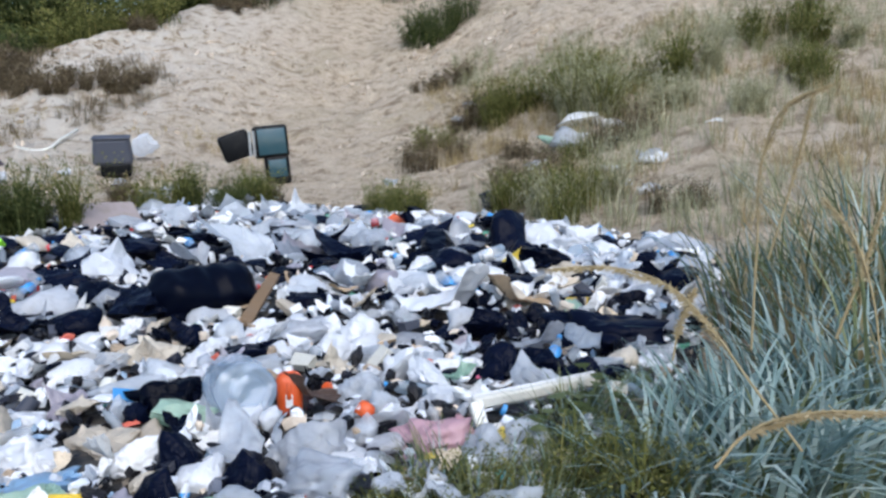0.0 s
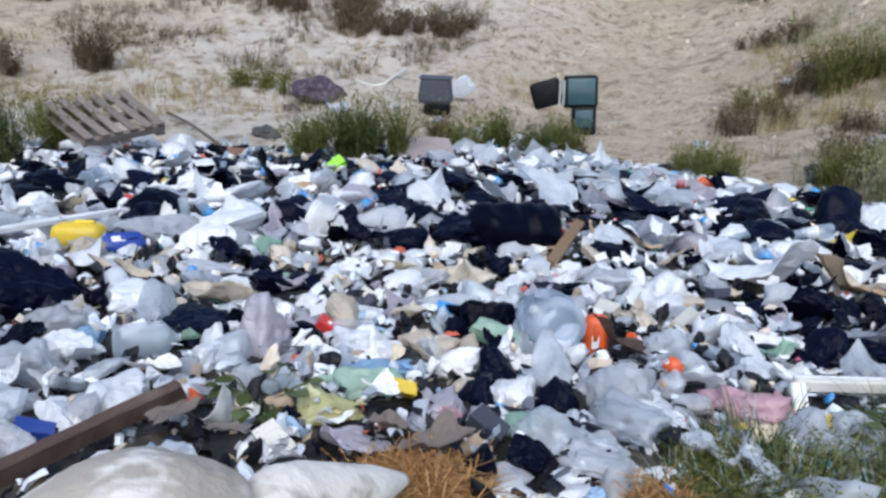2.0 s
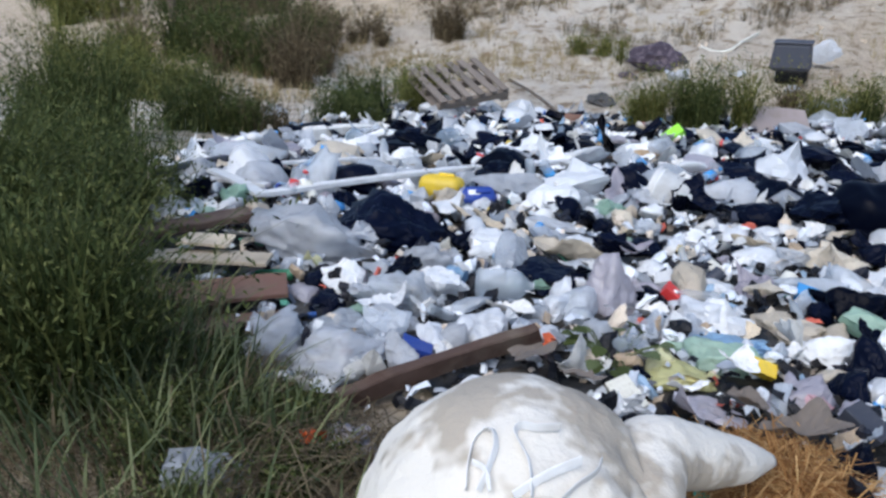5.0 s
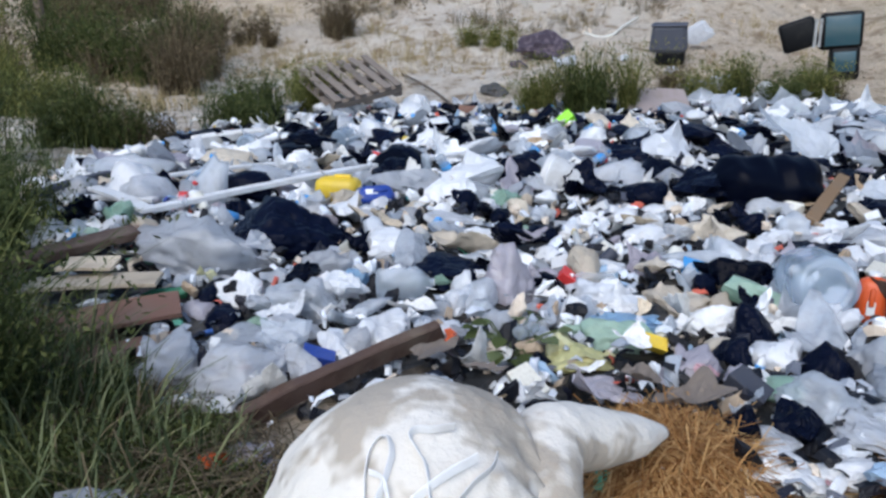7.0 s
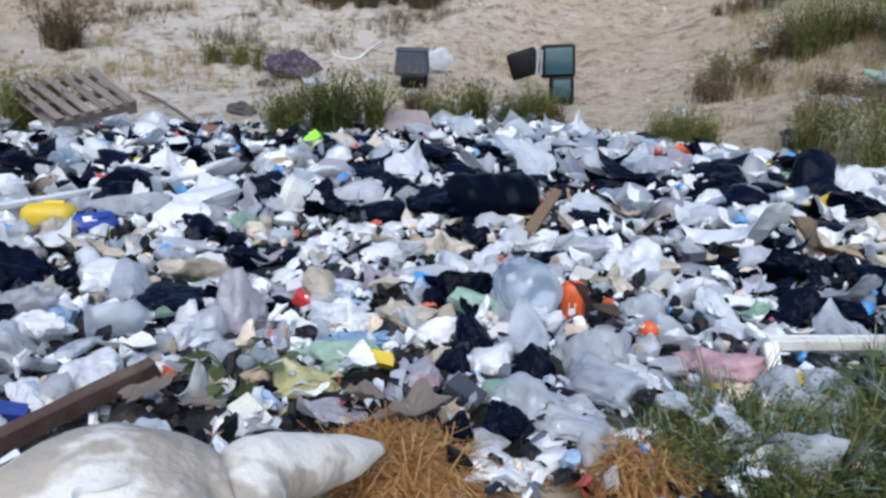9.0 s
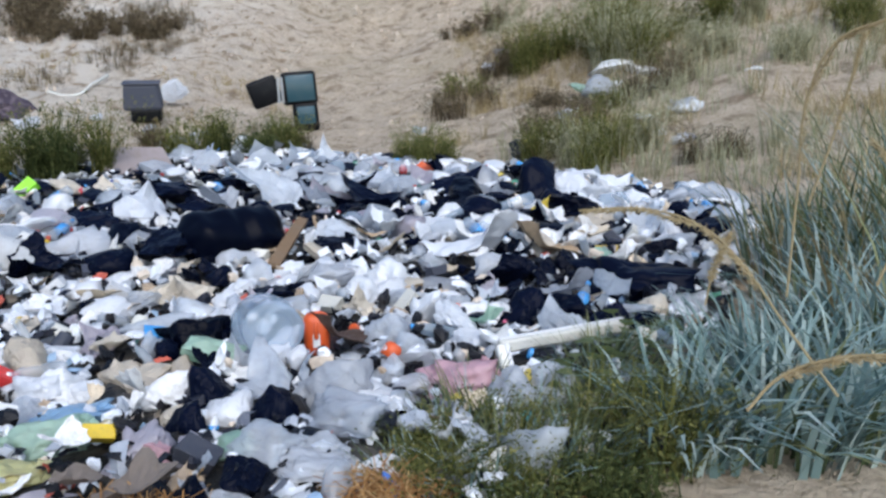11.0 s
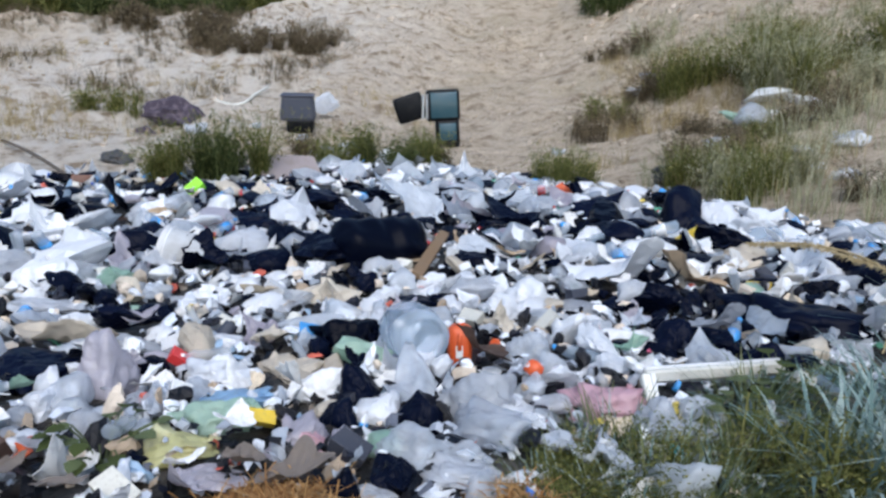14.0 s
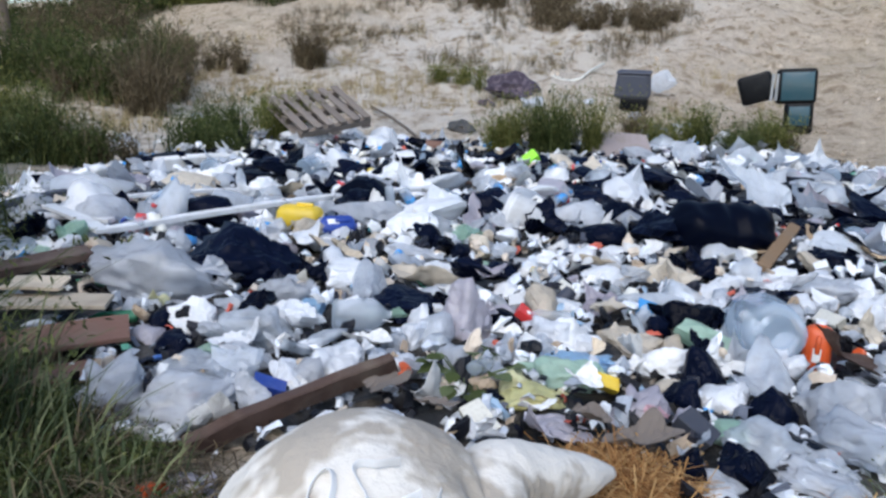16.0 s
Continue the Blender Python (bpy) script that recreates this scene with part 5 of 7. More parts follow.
bag(-2.17, 4.87, 0.47, "black", tall=0.5); claim(-2.17, 4.87, 0.20)
bag(-1.59, 6.54, 0.36, "clear"); claim(-1.59, 6.54, 0.15)
bag(-1.35, 7.43, 0.34, "clear"); claim(-1.35, 7.43, 0.14)
bag(-2.06, 7.28, 0.47, "clear"); claim(-2.06, 7.28, 0.20)
bag(-2.66, 7.26, 0.42, "clear"); claim(-2.66, 7.26, 0.18)
bag(-3.38, 8.26, 0.42, "clear"); claim(-3.38, 8.26, 0.18)
bag(-3.61, 9.43, 0.31, "clear"); claim(-3.61, 9.43, 0.13)
bag(-1.90, 5.65, 0.47, "black", tall=0.5); claim(-1.90, 5.65, 0.20)
bag(-2.37, 5.11, 0.40, "black", tall=0.5); claim(-2.37, 5.11, 0.17)
bag(-1.16, 5.60, 0.39, "clear"); claim(-1.16, 5.60, 0.16)
bag(-0.68, 5.71, 0.38, "clear"); claim(-0.68, 5.71, 0.16)
bag(-1.05, 7.17, 0.32, "clear"); claim(-1.05, 7.17, 0.14)
bag(-0.14, 5.31, 0.42, "black", tall=0.5); claim(-0.14, 5.31, 0.18)
bag(-0.01, 4.62, 0.29, "black", tall=0.4); claim(-0.01, 4.62, 0.12)
bag(-3.59, 8.98, 0.30, "clear"); claim(-3.59, 8.98, 0.13)
bag(-3.60, 9.62, 0.29, "clear"); claim(-3.60, 9.62, 0.12)
bag(-3.17, 8.94, 0.33, "clear"); claim(-3.17, 8.94, 0.14)
bag(-3.85, 9.01, 0.26, "white"); claim(-3.85, 9.01, 0.11)
bag(-2.85, 8.74, 0.32, "clear"); claim(-2.85, 8.74, 0.13)
bag(-2.40, 8.06, 0.29, "white"); claim(-2.40, 8.06, 0.12)
bag(-4.23, 9.38, 0.27, "clear"); claim(-4.23, 9.38, 0.11)
bag(-3.29, 8.41, 0.28, "white"); claim(-3.29, 8.41, 0.12)
bottle(-3.38, 8.93, 0, size=1.06); claim(-3.38, 8.93, 0.12)
bottle(-2.91, 8.37, 0, size=0.98); claim(-2.91, 8.37, 0.12)
bottle(-3.83, 9.35, 0, size=0.98); claim(-3.83, 9.35, 0.11)
bag(-1.95, 8.06, 0.28, "clear"); claim(-1.95, 8.06, 0.12)
bag(-1.71, 8.39, 0.32, "white"); claim(-1.71, 8.39, 0.14)
bag(-1.31, 7.86, 0.27, "clear"); claim(-1.31, 7.86, 0.11)
bag(1.96, 10.20, 0.60, "white", tall=0.6, long=1.2); claim(1.96, 10.20, 0.25)
bag(2.32, 9.94, 0.46, "white", tall=0.7); claim(2.32, 9.94, 0.20)
bag(1.54, 9.60, 0.53, "green", tall=0.5); claim(1.54, 9.60, 0.22)
bag(1.74, 9.63, 0.45, "white", tall=0.5); claim(1.74, 9.63, 0.19)
bag(2.37, 8.20, 0.40, "white", tall=0.7); claim(2.37, 8.20, 0.17)
bag(1.92, 8.10, 0.25, "white", tall=0.7); claim(1.92, 8.10, 0.11)
bag(1.16, 8.73, 0.34, "white", tall=0.6); claim(1.16, 8.73, 0.14)
bag(1.24, 7.74, 0.37, "grey", tall=0.5); claim(1.24, 7.74, 0.15)
bag(1.93, 6.92, 0.19, "white", tall=0.7); claim(1.93, 6.92, 0.08)
bag(2.13, 7.02, 0.17, "black", tall=0.7); claim(2.13, 7.02, 0.07)
bag(1.94, 7.49, 0.21, "white", tall=0.7); claim(1.94, 7.49, 0.09)
bag(1.01, 12.57, 0.35, "white", tall=0.7); claim(1.01, 12.57, 0.15)
bag(0.33, 12.62, 0.35, "white", tall=0.9); claim(0.33, 12.62, 0.15)
bag(0.58, 13.17, 0.35, "grey", tall=0.9); claim(0.58, 13.17, 0.15)
bag(3.47, 9.15, 0.26, "white", tall=0.6); claim(3.47, 9.15, 0.11)
bag(4.01, 9.51, 0.27, "grey", tall=0.6); claim(4.01, 9.51, 0.11)
bag(2.15, 9.19, 0.43, "black", tall=0.6); claim(2.15, 9.19, 0.18)
bag(0.57, 7.76, 0.37, "black", tall=0.6); claim(0.57, 7.76, 0.15)

bag(-0.35, 1.65, 0.172, "grey", -14, 1.08, 1.15, soft=True); claim(-0.35, 1.65, 0.08)
bag(-0.25, 1.56, 0.150, "white", 20, 0.47, 1.15, soft=True); claim(-0.25, 1.56, 0.07)
bag(-0.78, 1.68, 0.131, "white", 22, 0.85, 1.15, soft=True); claim(-0.78, 1.68, 0.06)
bag(-0.96, 1.56, 0.177, "blue", 16, 0.40, 1.15, soft=True); claim(-0.96, 1.56, 0.08)
bag(-1.08, 1.73, 0.135, "white", 53, 0.85, 1.15, soft=True); claim(-1.08, 1.73, 0.06)
bag(-0.86, 1.60, 0.084, "white", 36, 1.21, 1.15); claim(-0.86, 1.60, 0.04)
bag(-1.55, 2.47, 0.126, "white", 28, 0.94, 1.15); claim(-1.55, 2.47, 0.06)
bag(-1.49, 2.62, 0.156, "white", 13, 0.51, 1.15); claim(-1.49, 2.62, 0.07)
bag(-0.54, 1.73, 0.090, "white", 37, 0.67, 1.15); claim(-0.54, 1.73, 0.04)
bag(-0.23, 1.81, 0.094, "clear", 14, 1.21, 1.15); claim(-0.23, 1.81, 0.04)
bag(-0.45, 1.72, 0.075, "white", 8, 0.89, 1.15); claim(-0.45, 1.72, 0.03)
bag(-0.90, 1.81, 0.109, "beige", 7, 0.74, 1.15); claim(-0.90, 1.81, 0.05)
bag(-0.70, 1.54, 0.080, "beige", 42, 0.80, 1.15); claim(-0.70, 1.54, 0.04)
bag(-0.93, 2.54, 0.130, "white", 25, 0.67, 1.15); claim(-0.93, 2.54, 0.06)
bag(-1.21, 2.51, 0.171, "clear", 18, 0.60, 1.15); claim(-1.21, 2.51, 0.08)
bag(-0.41, 3.50, 0.177, "beige", -14, 0.40, 1.15); claim(-0.41, 3.50, 0.08)
bag(0.11, 1.57, 0.119, "clear", 13, 1.03, 1.15, soft=True); claim(0.11, 1.57, 0.05)
bag(0.18, 1.49, 0.075, "clear", -3, 0.94, 1.15); claim(0.18, 1.49, 0.03)
bag(0.25, 1.46, 0.073, "clear", -18, 0.94, 1.15); claim(0.25, 1.46, 0.03)
bag(0.12, 2.27, 0.093, "black", -25, 0.89, 1.15); claim(0.12, 2.27, 0.04)
bag(-1.22, 1.52, 0.095, "clear", 51, 0.94, 1.15); claim(-1.22, 1.52, 0.04)
bag(-0.21, 1.32, 0.109, "white", 10, 0.67, 1.15, soft=True); claim(-0.21, 1.32, 0.05)
bag(-0.32, 1.37, 0.114, "clear", 1, 0.48, 1.15, soft=True); claim(-0.32, 1.37, 0.05)
board(-0.62, 1.17, 0.106, WOOD, 55, 1.4, 0.03, label="rotten brown cardboard flap beside a cushion"); claim(-0.62, 1.17, 0.06)
board(-1.16, 1.03, 0.090, WOOD, 75, 1.4, 0.03, label="rotten brown cardboard flap beside a cushion"); claim(-1.16, 1.03, 0.05)
board(-1.01, 1.02, 0.070, WOOD, 69, 1.4, 0.03, label="rotten brown cardboard flap beside a cushion"); claim(-1.01, 1.02, 0.04)
board(-0.73, 1.18, 0.078, WOOD, 57, 1.4, 0.03, label="rotten brown cardboard flap beside a cushion"); claim(-0.73, 1.18, 0.04)

# ---- plants ----
def blades(rnd, n, height, spread, width, bend, cx=0.0, cy=0.0, cz=None, seg=4, upright=0.25):
    """Arching blades from round one root: lists for from_pydata."""
    vs, fs = [], []
    for _ in range(n):
        a, q = rnd.uniform(0, 6.283), rnd.random() ** 0.6
        x, y = cx + spread * q * math.cos(a), cy + spread * q * math.sin(a)
        z = (ground_height(x, y) if cz is None else cz) - 0.01
        h, lean = height * rnd.uniform(0.45, 1.1), a + rnd.uniform(-0.9, 0.9)
        out = rnd.uniform(upright, 1.0) * bend
        w = width * rnd.uniform(0.6, 1.3)
        side = Vector((-math.sin(lean), math.cos(lean), 0))
        b = len(vs)
        for k in range(seg + 1):
            t = k / seg
            r = out * h * t * t
            p = Vector((x + math.cos(lean) * (r + 0.12 * h * t), y + math.sin(lean) * (r + 0.12 * h * t), z + h * (t - 0.42 * out * t * t * t)))
            ww = w * (1 - t ** 2.2) * 0.5 + 0.0004
            vs += [tuple(p - side * ww), tuple(p + side * ww + Vector((0, 0, w * 0.15)))]
        fs += [(b + 2 * k, b + 2 * k + 1, b + 2 * k + 3, b + 2 * k + 2) for k in range(seg)]
    return vs, fs


def merged(*sets):
    vs, fs = [], []
    for v, f in sets:
        b = len(vs)
        vs += v
        fs += [tuple(i + b for i in q) for q in f]
    return vs, [], fs


def shrub(x, y, w, h, tone="shrub", n=420, seed=0, dead=0.15, name="shrub", label="low olive-green broom-like shrub on the sand", leaf=0.035):
    """Fine upright stems with many small leaves, an uneven crown, some dead twigs."""
    rnd = random.Random(seed * 13 + 5)
    ob = new(name)
    ob.location = (x, y, ground_height(x, y))
    z0 = ob.location.z
    local = lambda px, py: ground_height(x + px, y + py) - z0  # noqa: E731
    vs, fs, lv, lf = [], [], [], []
    clumps = [(rnd.uniform(-0.5, 0.5) * w, rnd.uniform(-0.3, 0.3) * w, rnd.uniform(0.55, 1.1)) for _ in range(max(3, int(w * 7)))]
    for _ in range(n):
        cx, cy, ch = rnd.choice(clumps)
        px, py = cx + rnd.gauss(0, 0.09 * w), cy + rnd.gauss(0, 0.09 * w)
        a = rnd.uniform(0, 6.283)
        hh, out = h * ch * rnd.uniform(0.35, 1.1), rnd.uniform(0.1, 0.9)
        z = local(px, py) - 0.01
        side = Vector((-math.sin(a), math.cos(a), 0)) * 0.0035 * (1 + h)
        b = len(vs)
        for k in range(4):
            t = k / 3
            p = Vector((px + math.cos(a) * out * hh * t * t, py + math.sin(a) * out * hh * t * t, z + hh * t * (1 - 0.25 * out * t)))
            vs += [tuple(p - side * (1 - 0.8 * t)), tuple(p + side * (1 - 0.8 * t))]
            if t > 0.2 and rnd.random() > dead:
                for _ in range(4):
                    d = Vector((rnd.gauss(0, 1), rnd.gauss(0, 1), rnd.gauss(0.5, 0.8))).normalized()
                    e = d.orthogonal().normalized() * leaf * 0.16
                    s = p + Vector((rnd.gauss(0, 0.012), rnd.gauss(0, 0.012), rnd.gauss(0, 0.02)))
                    c = len(lv)
                    lv += [tuple(s), tuple(s + d * leaf * 0.5 + e), tuple(s + d * leaf * rnd.uniform(0.8, 1.4)), tuple(s + d * leaf * 0.5 - e)]
                    lf.append((c, c + 1, c + 2, c + 3))
        fs += [(b + 2 * k, b + 2 * k + 1, b + 2 * k + 3, b + 2 * k + 2) for k in range(3)]
    tagged(part("twig_mass", (vs, [], fs), LEAF["brush"] if dead > 0.3 else LEAF[tone], ob), kind="stuff")
    tagged(part("foliage", (lv, [], lf), LEAF[tone], ob), kind="stuff")
    return tagged(ob, label, "shrub", "shrubs round the refuse")


def grass_clump(x, y, n, h, spread, tones=("deep",), width=0.008, bend=0.7, seed=0, label="clump of long arching grass", name="grass_clump"):
    rnd = random.Random(seed * 7 + 3)
    ob = new(name)
    ob.location = (x, y, ground_height(x, y))
    for k, tone in enumerate(tones):
        v, f = blades(rnd, n // len(tones), h * (1 - 0.1 * k), spread, width, bend, cz=0.0)
        tagged(part("foliage", (v, [], f), LEAF[tone], ob), kind="stuff")
    return tagged(ob, label, "grass", "grass clumps")


def stalk(name, pts, r, material, parent, head=0.0):
    """A thin bent stem along a smooth line; the last part swells to a seed head."""
    cu = bpy.data.curves.new(name, "CURVE")
    cu.dimensions, cu.bevel_depth, cu.bevel_resolution, cu.resolution_u = "3D", r, 2, 6
    s = cu.splines.new("BEZIER")
    s.bezier_points.add(len(pts) - 1)
    for k, (bp, p) in enumerate(zip(s.bezier_points, pts)):
        bp.co, bp.handle_left_type, bp.handle_right_type = p, "AUTO", "AUTO"
        t = k / (len(pts) - 1)
        bp.radius = 1 + head * max(0, math.sin(math.pi * (t - 0.45) / 0.55)) if t > 0.45 else 1.0
    cu.materials.append(material)
    ob = new(name, cu)
    ob.parent = parent
    return ob


# shrubs at the far rim of the refuse
shrub(-4.31, 6.28, 0.48, 0.66, "shrub", 450, 10, 0.12, label="low olive-green broom-like shrub on the sand", leaf=0.032)
shrub(-4.01, 6.53, 0.54, 0.73, "dark", 450, 20, 0.12, label="dark green leafy shrub on the bank", leaf=0.032)
shrub(-3.79, 6.82, 0.50, 0.74, "shrub", 450, 30, 0.12, label="low olive-green broom-like shrub on the sand", leaf=0.033)
shrub(-3.32, 8.58, 0.58, 0.67, "shrub", 350, 40, 0.12, label="low olive-green broom-like shrub on the sand", leaf=0.038)
shrub(-2.78, 8.64, 0.57, 0.62, "dark", 400, 50, 0.12, label="dark green leafy shrub on the bank", leaf=0.037)
shrub(-2.45, 8.73, 0.50, 0.61, "shrub", 350, 60, 0.12, label="low olive-green broom-like shrub on the sand", leaf=0.037)
shrub(-0.48, 7.57, 0.64, 0.45, "shrub", 500, 70, 0.12, label="low olive-green broom-like shrub on the sand", leaf=0.030)
shrub(-6.50, 4.97, 0.63, 0.58, "shrub", 500, 80, 0.12, label="low olive-green broom-like shrub on the sand", leaf=0.031)
shrub(-5.61, 3.58, 0.83, 0.38, "dark", 600, 90, 0.12, label="dark green leafy shrub on the bank", leaf=0.030)
shrub(-2.09, 9.06, 0.44, 0.39, "brush", 150, 100, 0.45, label="brown half-dead brush on the bank", leaf=0.037)
shrub(-4.04, 8.87, 0.41, 0.46, "brush", 200, 110, 0.45, label="brown half-dead brush on the bank", leaf=0.040)
shrub(0.71, 7.34, 0.45, 0.43, "shrub", 300, 120, 0.12, label="low olive-green broom-like shrub on the sand", leaf=0.030)
shrub(1.39, 6.99, 0.83, 0.56, "pale", 600, 130, 0.12, label="pale sage-green shrub on the bank", leaf=0.030)
shrub(1.03, 8.37, 0.67, 0.41, "brush", 300, 140, 0.45, label="brown half-dead brush on the bank", leaf=0.033)
shrub(2.16, 10.26, 0.62, 0.69, "pale", 303, 150, 0.12, label="pale sage-green shrub on the bank", leaf=0.041)
shrub(2.18, 10.26, 0.67, 1.06, "shrub", 303, 151, 0.12, label="low olive-green broom-like shrub on the sand", leaf=0.041)
shrub(2.02, 11.08, 0.49, 0.81, "shrub", 303, 152, 0.12, label="low olive-green broom-like shrub on the sand", leaf=0.041)
shrub(2.47, 11.48, 0.56, 0.81, "pale", 303, 160, 0.12, label="pale sage-green shrub on the bank", leaf=0.043)
shrub(2.53, 11.64, 0.51, 0.93, "shrub", 303, 161, 0.12, label="low olive-green broom-like shrub on the sand", leaf=0.043)
shrub(2.01, 11.33, 0.54, 0.61, "shrub", 303, 162, 0.12, label="low olive-green broom-like shrub on the sand", leaf=0.043)
shrub(0.33, 15.35, 0.65, 0.45, "brush", 130, 170, 0.45, label="brown half-dead brush on the bank", leaf=0.060)
shrub(0.62, 15.27, 0.57, 0.38, "brush", 130, 171, 0.45, label="brown half-dead brush on the bank", leaf=0.060)
shrub(-0.25, 15.02, 0.59, 0.44, "brush", 130, 172, 0.45, label="brown half-dead brush on the bank", leaf=0.060)
shrub(-0.42, 19.73, 0.81, 0.80, "dark", 130, 180, 0.12, label="dark green leafy shrub on the bank", leaf=0.077)
shrub(0.19, 19.51, 0.87, 1.00, "dark", 130, 181, 0.12, label="dark green leafy shrub on the bank", leaf=0.077)
shrub(-0.26, 19.19, 0.97, 0.90, "dark", 130, 182, 0.12, label="dark green leafy shrub on the bank", leaf=0.077)
shrub(0.56, 19.89, 1.04, 1.38, "dark", 130, 183, 0.12, label="dark green leafy shrub on the bank", leaf=0.077)
shrub(-0.32, 19.17, 0.98, 1.09, "dark", 130, 184, 0.12, label="dark green leafy shrub on the bank", leaf=0.077)
shrub(-7.47, 9.67, 0.75, 0.41, "shrub", 200, 190, 0.12, label="low olive-green broom-like shrub on the sand", leaf=0.049)
shrub(-10.56, 9.16, 0.54, 0.99, "brush", 250, 200, 0.45, label="brown half-dead brush on the bank", leaf=0.053)
shrub(-10.47, 9.13, 0.59, 0.93, "brush", 200, 210, 0.45, label="brown half-dead brush on the bank", leaf=0.050)
shrub(2.34, 11.96, 0.44, 0.73, "pale", 182, 220, 0.12, label="pale sage-green shrub on the bank", leaf=0.051)
shrub(1.32, 11.94, 0.63, 0.47, "shrub", 182, 221, 0.12, label="low olive-green broom-like shrub on the sand", leaf=0.051)
shrub(2.25, 12.04, 0.72, 0.46, "shrub", 182, 222, 0.12, label="low olive-green broom-like shrub on the sand", leaf=0.051)
shrub(3.42, 12.02, 0.77, 0.34, "pale", 195, 230, 0.12, label="pale sage-green shrub on the bank", leaf=0.048)
shrub(2.94, 11.51, 0.66, 0.36, "shrub", 195, 231, 0.12, label="low olive-green broom-like shrub on the sand", leaf=0.048)
shrub(2.36, 11.53, 0.56, 0.48, "shrub", 195, 232, 0.12, label="low olive-green broom-like shrub on the sand", leaf=0.048)
shrub(4.47, 11.71, 0.56, 1.06, "pale", 225, 240, 0.12, label="pale sage-green shrub on the bank", leaf=0.047)
shrub(3.70, 11.54, 0.53, 0.92, "shrub", 225, 241, 0.12, label="low olive-green broom-like shrub on the sand", leaf=0.047)
shrub(3.64, 11.58, 0.74, 0.93, "shrub", 225, 242, 0.12, label="low olive-green broom-like shrub on the sand", leaf=0.047)
shrub(5.43, 13.31, 0.91, 0.68, "pale", 208, 250, 0.12, label="pale sage-green shrub on the bank", leaf=0.052)
shrub(6.30, 12.98, 0.60, 1.16, "shrub", 208, 251, 0.12, label="low olive-green broom-like shrub on the sand", leaf=0.052)
shrub(5.22, 12.59, 0.75, 0.92, "shrub", 208, 252, 0.12, label="low olive-green broom-like shrub on the sand", leaf=0.052)
shrub(1.02, 7.66, 0.87, 0.47, "brush", 400, 260, 0.45, label="brown half-dead brush on the bank", leaf=0.032)
shrub(1.23, 6.82, 0.97, 0.60, "shrub", 500, 270, 0.12, label="low olive-green broom-like shrub on the sand", leaf=0.030)
shrub(-0.08, 10.38, 0.88, 0.54, "brush", 250, 280, 0.45, label="brown half-dead brush on the bank", leaf=0.043)
shrub(-9.70, 5.51, 0.63, 0.78, "brush", 303, 290, 0.45, label="brown half-dead brush on the bank", leaf=0.044)
shrub(-9.74, 5.51, 0.52, 1.26, "brush", 303, 291, 0.45, label="brown half-dead brush on the bank", leaf=0.044)
shrub(-10.24, 5.59, 0.46, 0.82, "brush", 303, 292, 0.45, label="brown half-dead brush on the bank", leaf=0.044)
shrub(-11.71, 5.50, 0.46, 1.08, "dark", 303, 300, 0.12, label="dark green leafy shrub on the bank", leaf=0.050)
shrub(-12.16, 5.47, 0.57, 1.07, "dark", 303, 301, 0.12, label="dark green leafy shrub on the bank", leaf=0.050)
shrub(-11.10, 5.65, 0.75, 1.33, "dark", 303, 302, 0.12, label="dark green leafy shrub on the bank", leaf=0.050)
shrub(-5.93, 2.36, 0.82, 0.60, "dark", 700, 310, 0.12, label="dark green leafy shrub on the bank", leaf=0.030)
shrub(-6.29, 4.06, 0.66, 0.56, "dark", 400, 320, 0.12, label="dark green leafy shrub on the bank", leaf=0.030)
shrub(-5.55, 1.32, 0.81, 0.83, "dark", 1000, 330, 0.12, label="dark green leafy shrub on the bank", leaf=0.030)
shrub(-5.91, 2.73, 0.77, 0.47, "brush", 400, 340, 0.45, label="brown half-dead brush on the bank", leaf=0.030)
shrub(-3.01, 0.47, 0.39, 0.48, "dark", 1000, 350, 0.12, label="dark green leafy shrub on the bank", leaf=0.030)
shrub(-10.15, 14.09, 0.55, 0.66, "brush", 108, 360, 0.45, label="brown half-dead brush on the bank", leaf=0.067)
shrub(-9.69, 14.01, 0.34, 0.55, "brush", 108, 361, 0.45, label="brown half-dead brush on the bank", leaf=0.067)
shrub(-10.24, 13.92, 0.44, 0.52, "brush", 108, 362, 0.45, label="brown half-dead brush on the bank", leaf=0.067)
shrub(-8.97, 14.99, 0.56, 0.67, "brush", 108, 370, 0.45, label="brown half-dead brush on the bank", leaf=0.071)
shrub(-8.79, 15.32, 0.57, 0.48, "brush", 108, 371, 0.45, label="brown half-dead brush on the bank", leaf=0.071)
shrub(-9.15, 15.00, 0.58, 0.57, "brush", 108, 372, 0.45, label="brown half-dead brush on the bank", leaf=0.071)
shrub(-11.04, 6.27, 0.99, 0.76, "brush", 182, 380, 0.45, label="brown half-dead brush on the bank", leaf=0.050)
shrub(-10.92, 6.20, 0.93, 0.85, "brush", 182, 381, 0.45, label="brown half-dead brush on the bank", leaf=0.050)
shrub(-11.63, 6.05, 0.81, 1.33, "brush", 182, 382, 0.45, label="brown half-dead brush on the bank", leaf=0.050)
shrub(-11.37, 6.98, 0.92, 0.90, "brush", 182, 383, 0.45, label="brown half-dead brush on the bank", leaf=0.050)
shrub(-11.09, 6.40, 0.73, 1.16, "brush", 182, 384, 0.45, label="brown half-dead brush on the bank", leaf=0.050)
shrub(-11.74, 7.98, 0.38, 0.46, "brush", 130, 390, 0.45, label="brown half-dead brush on the bank", leaf=0.055)
shrub(-11.39, 8.16, 0.39, 0.44, "brush", 130, 391, 0.45, label="brown half-dead brush on the bank", leaf=0.055)
shrub(-11.78, 8.27, 0.40, 0.64, "brush", 130, 392, 0.45, label="brown half-dead brush on the bank", leaf=0.055)
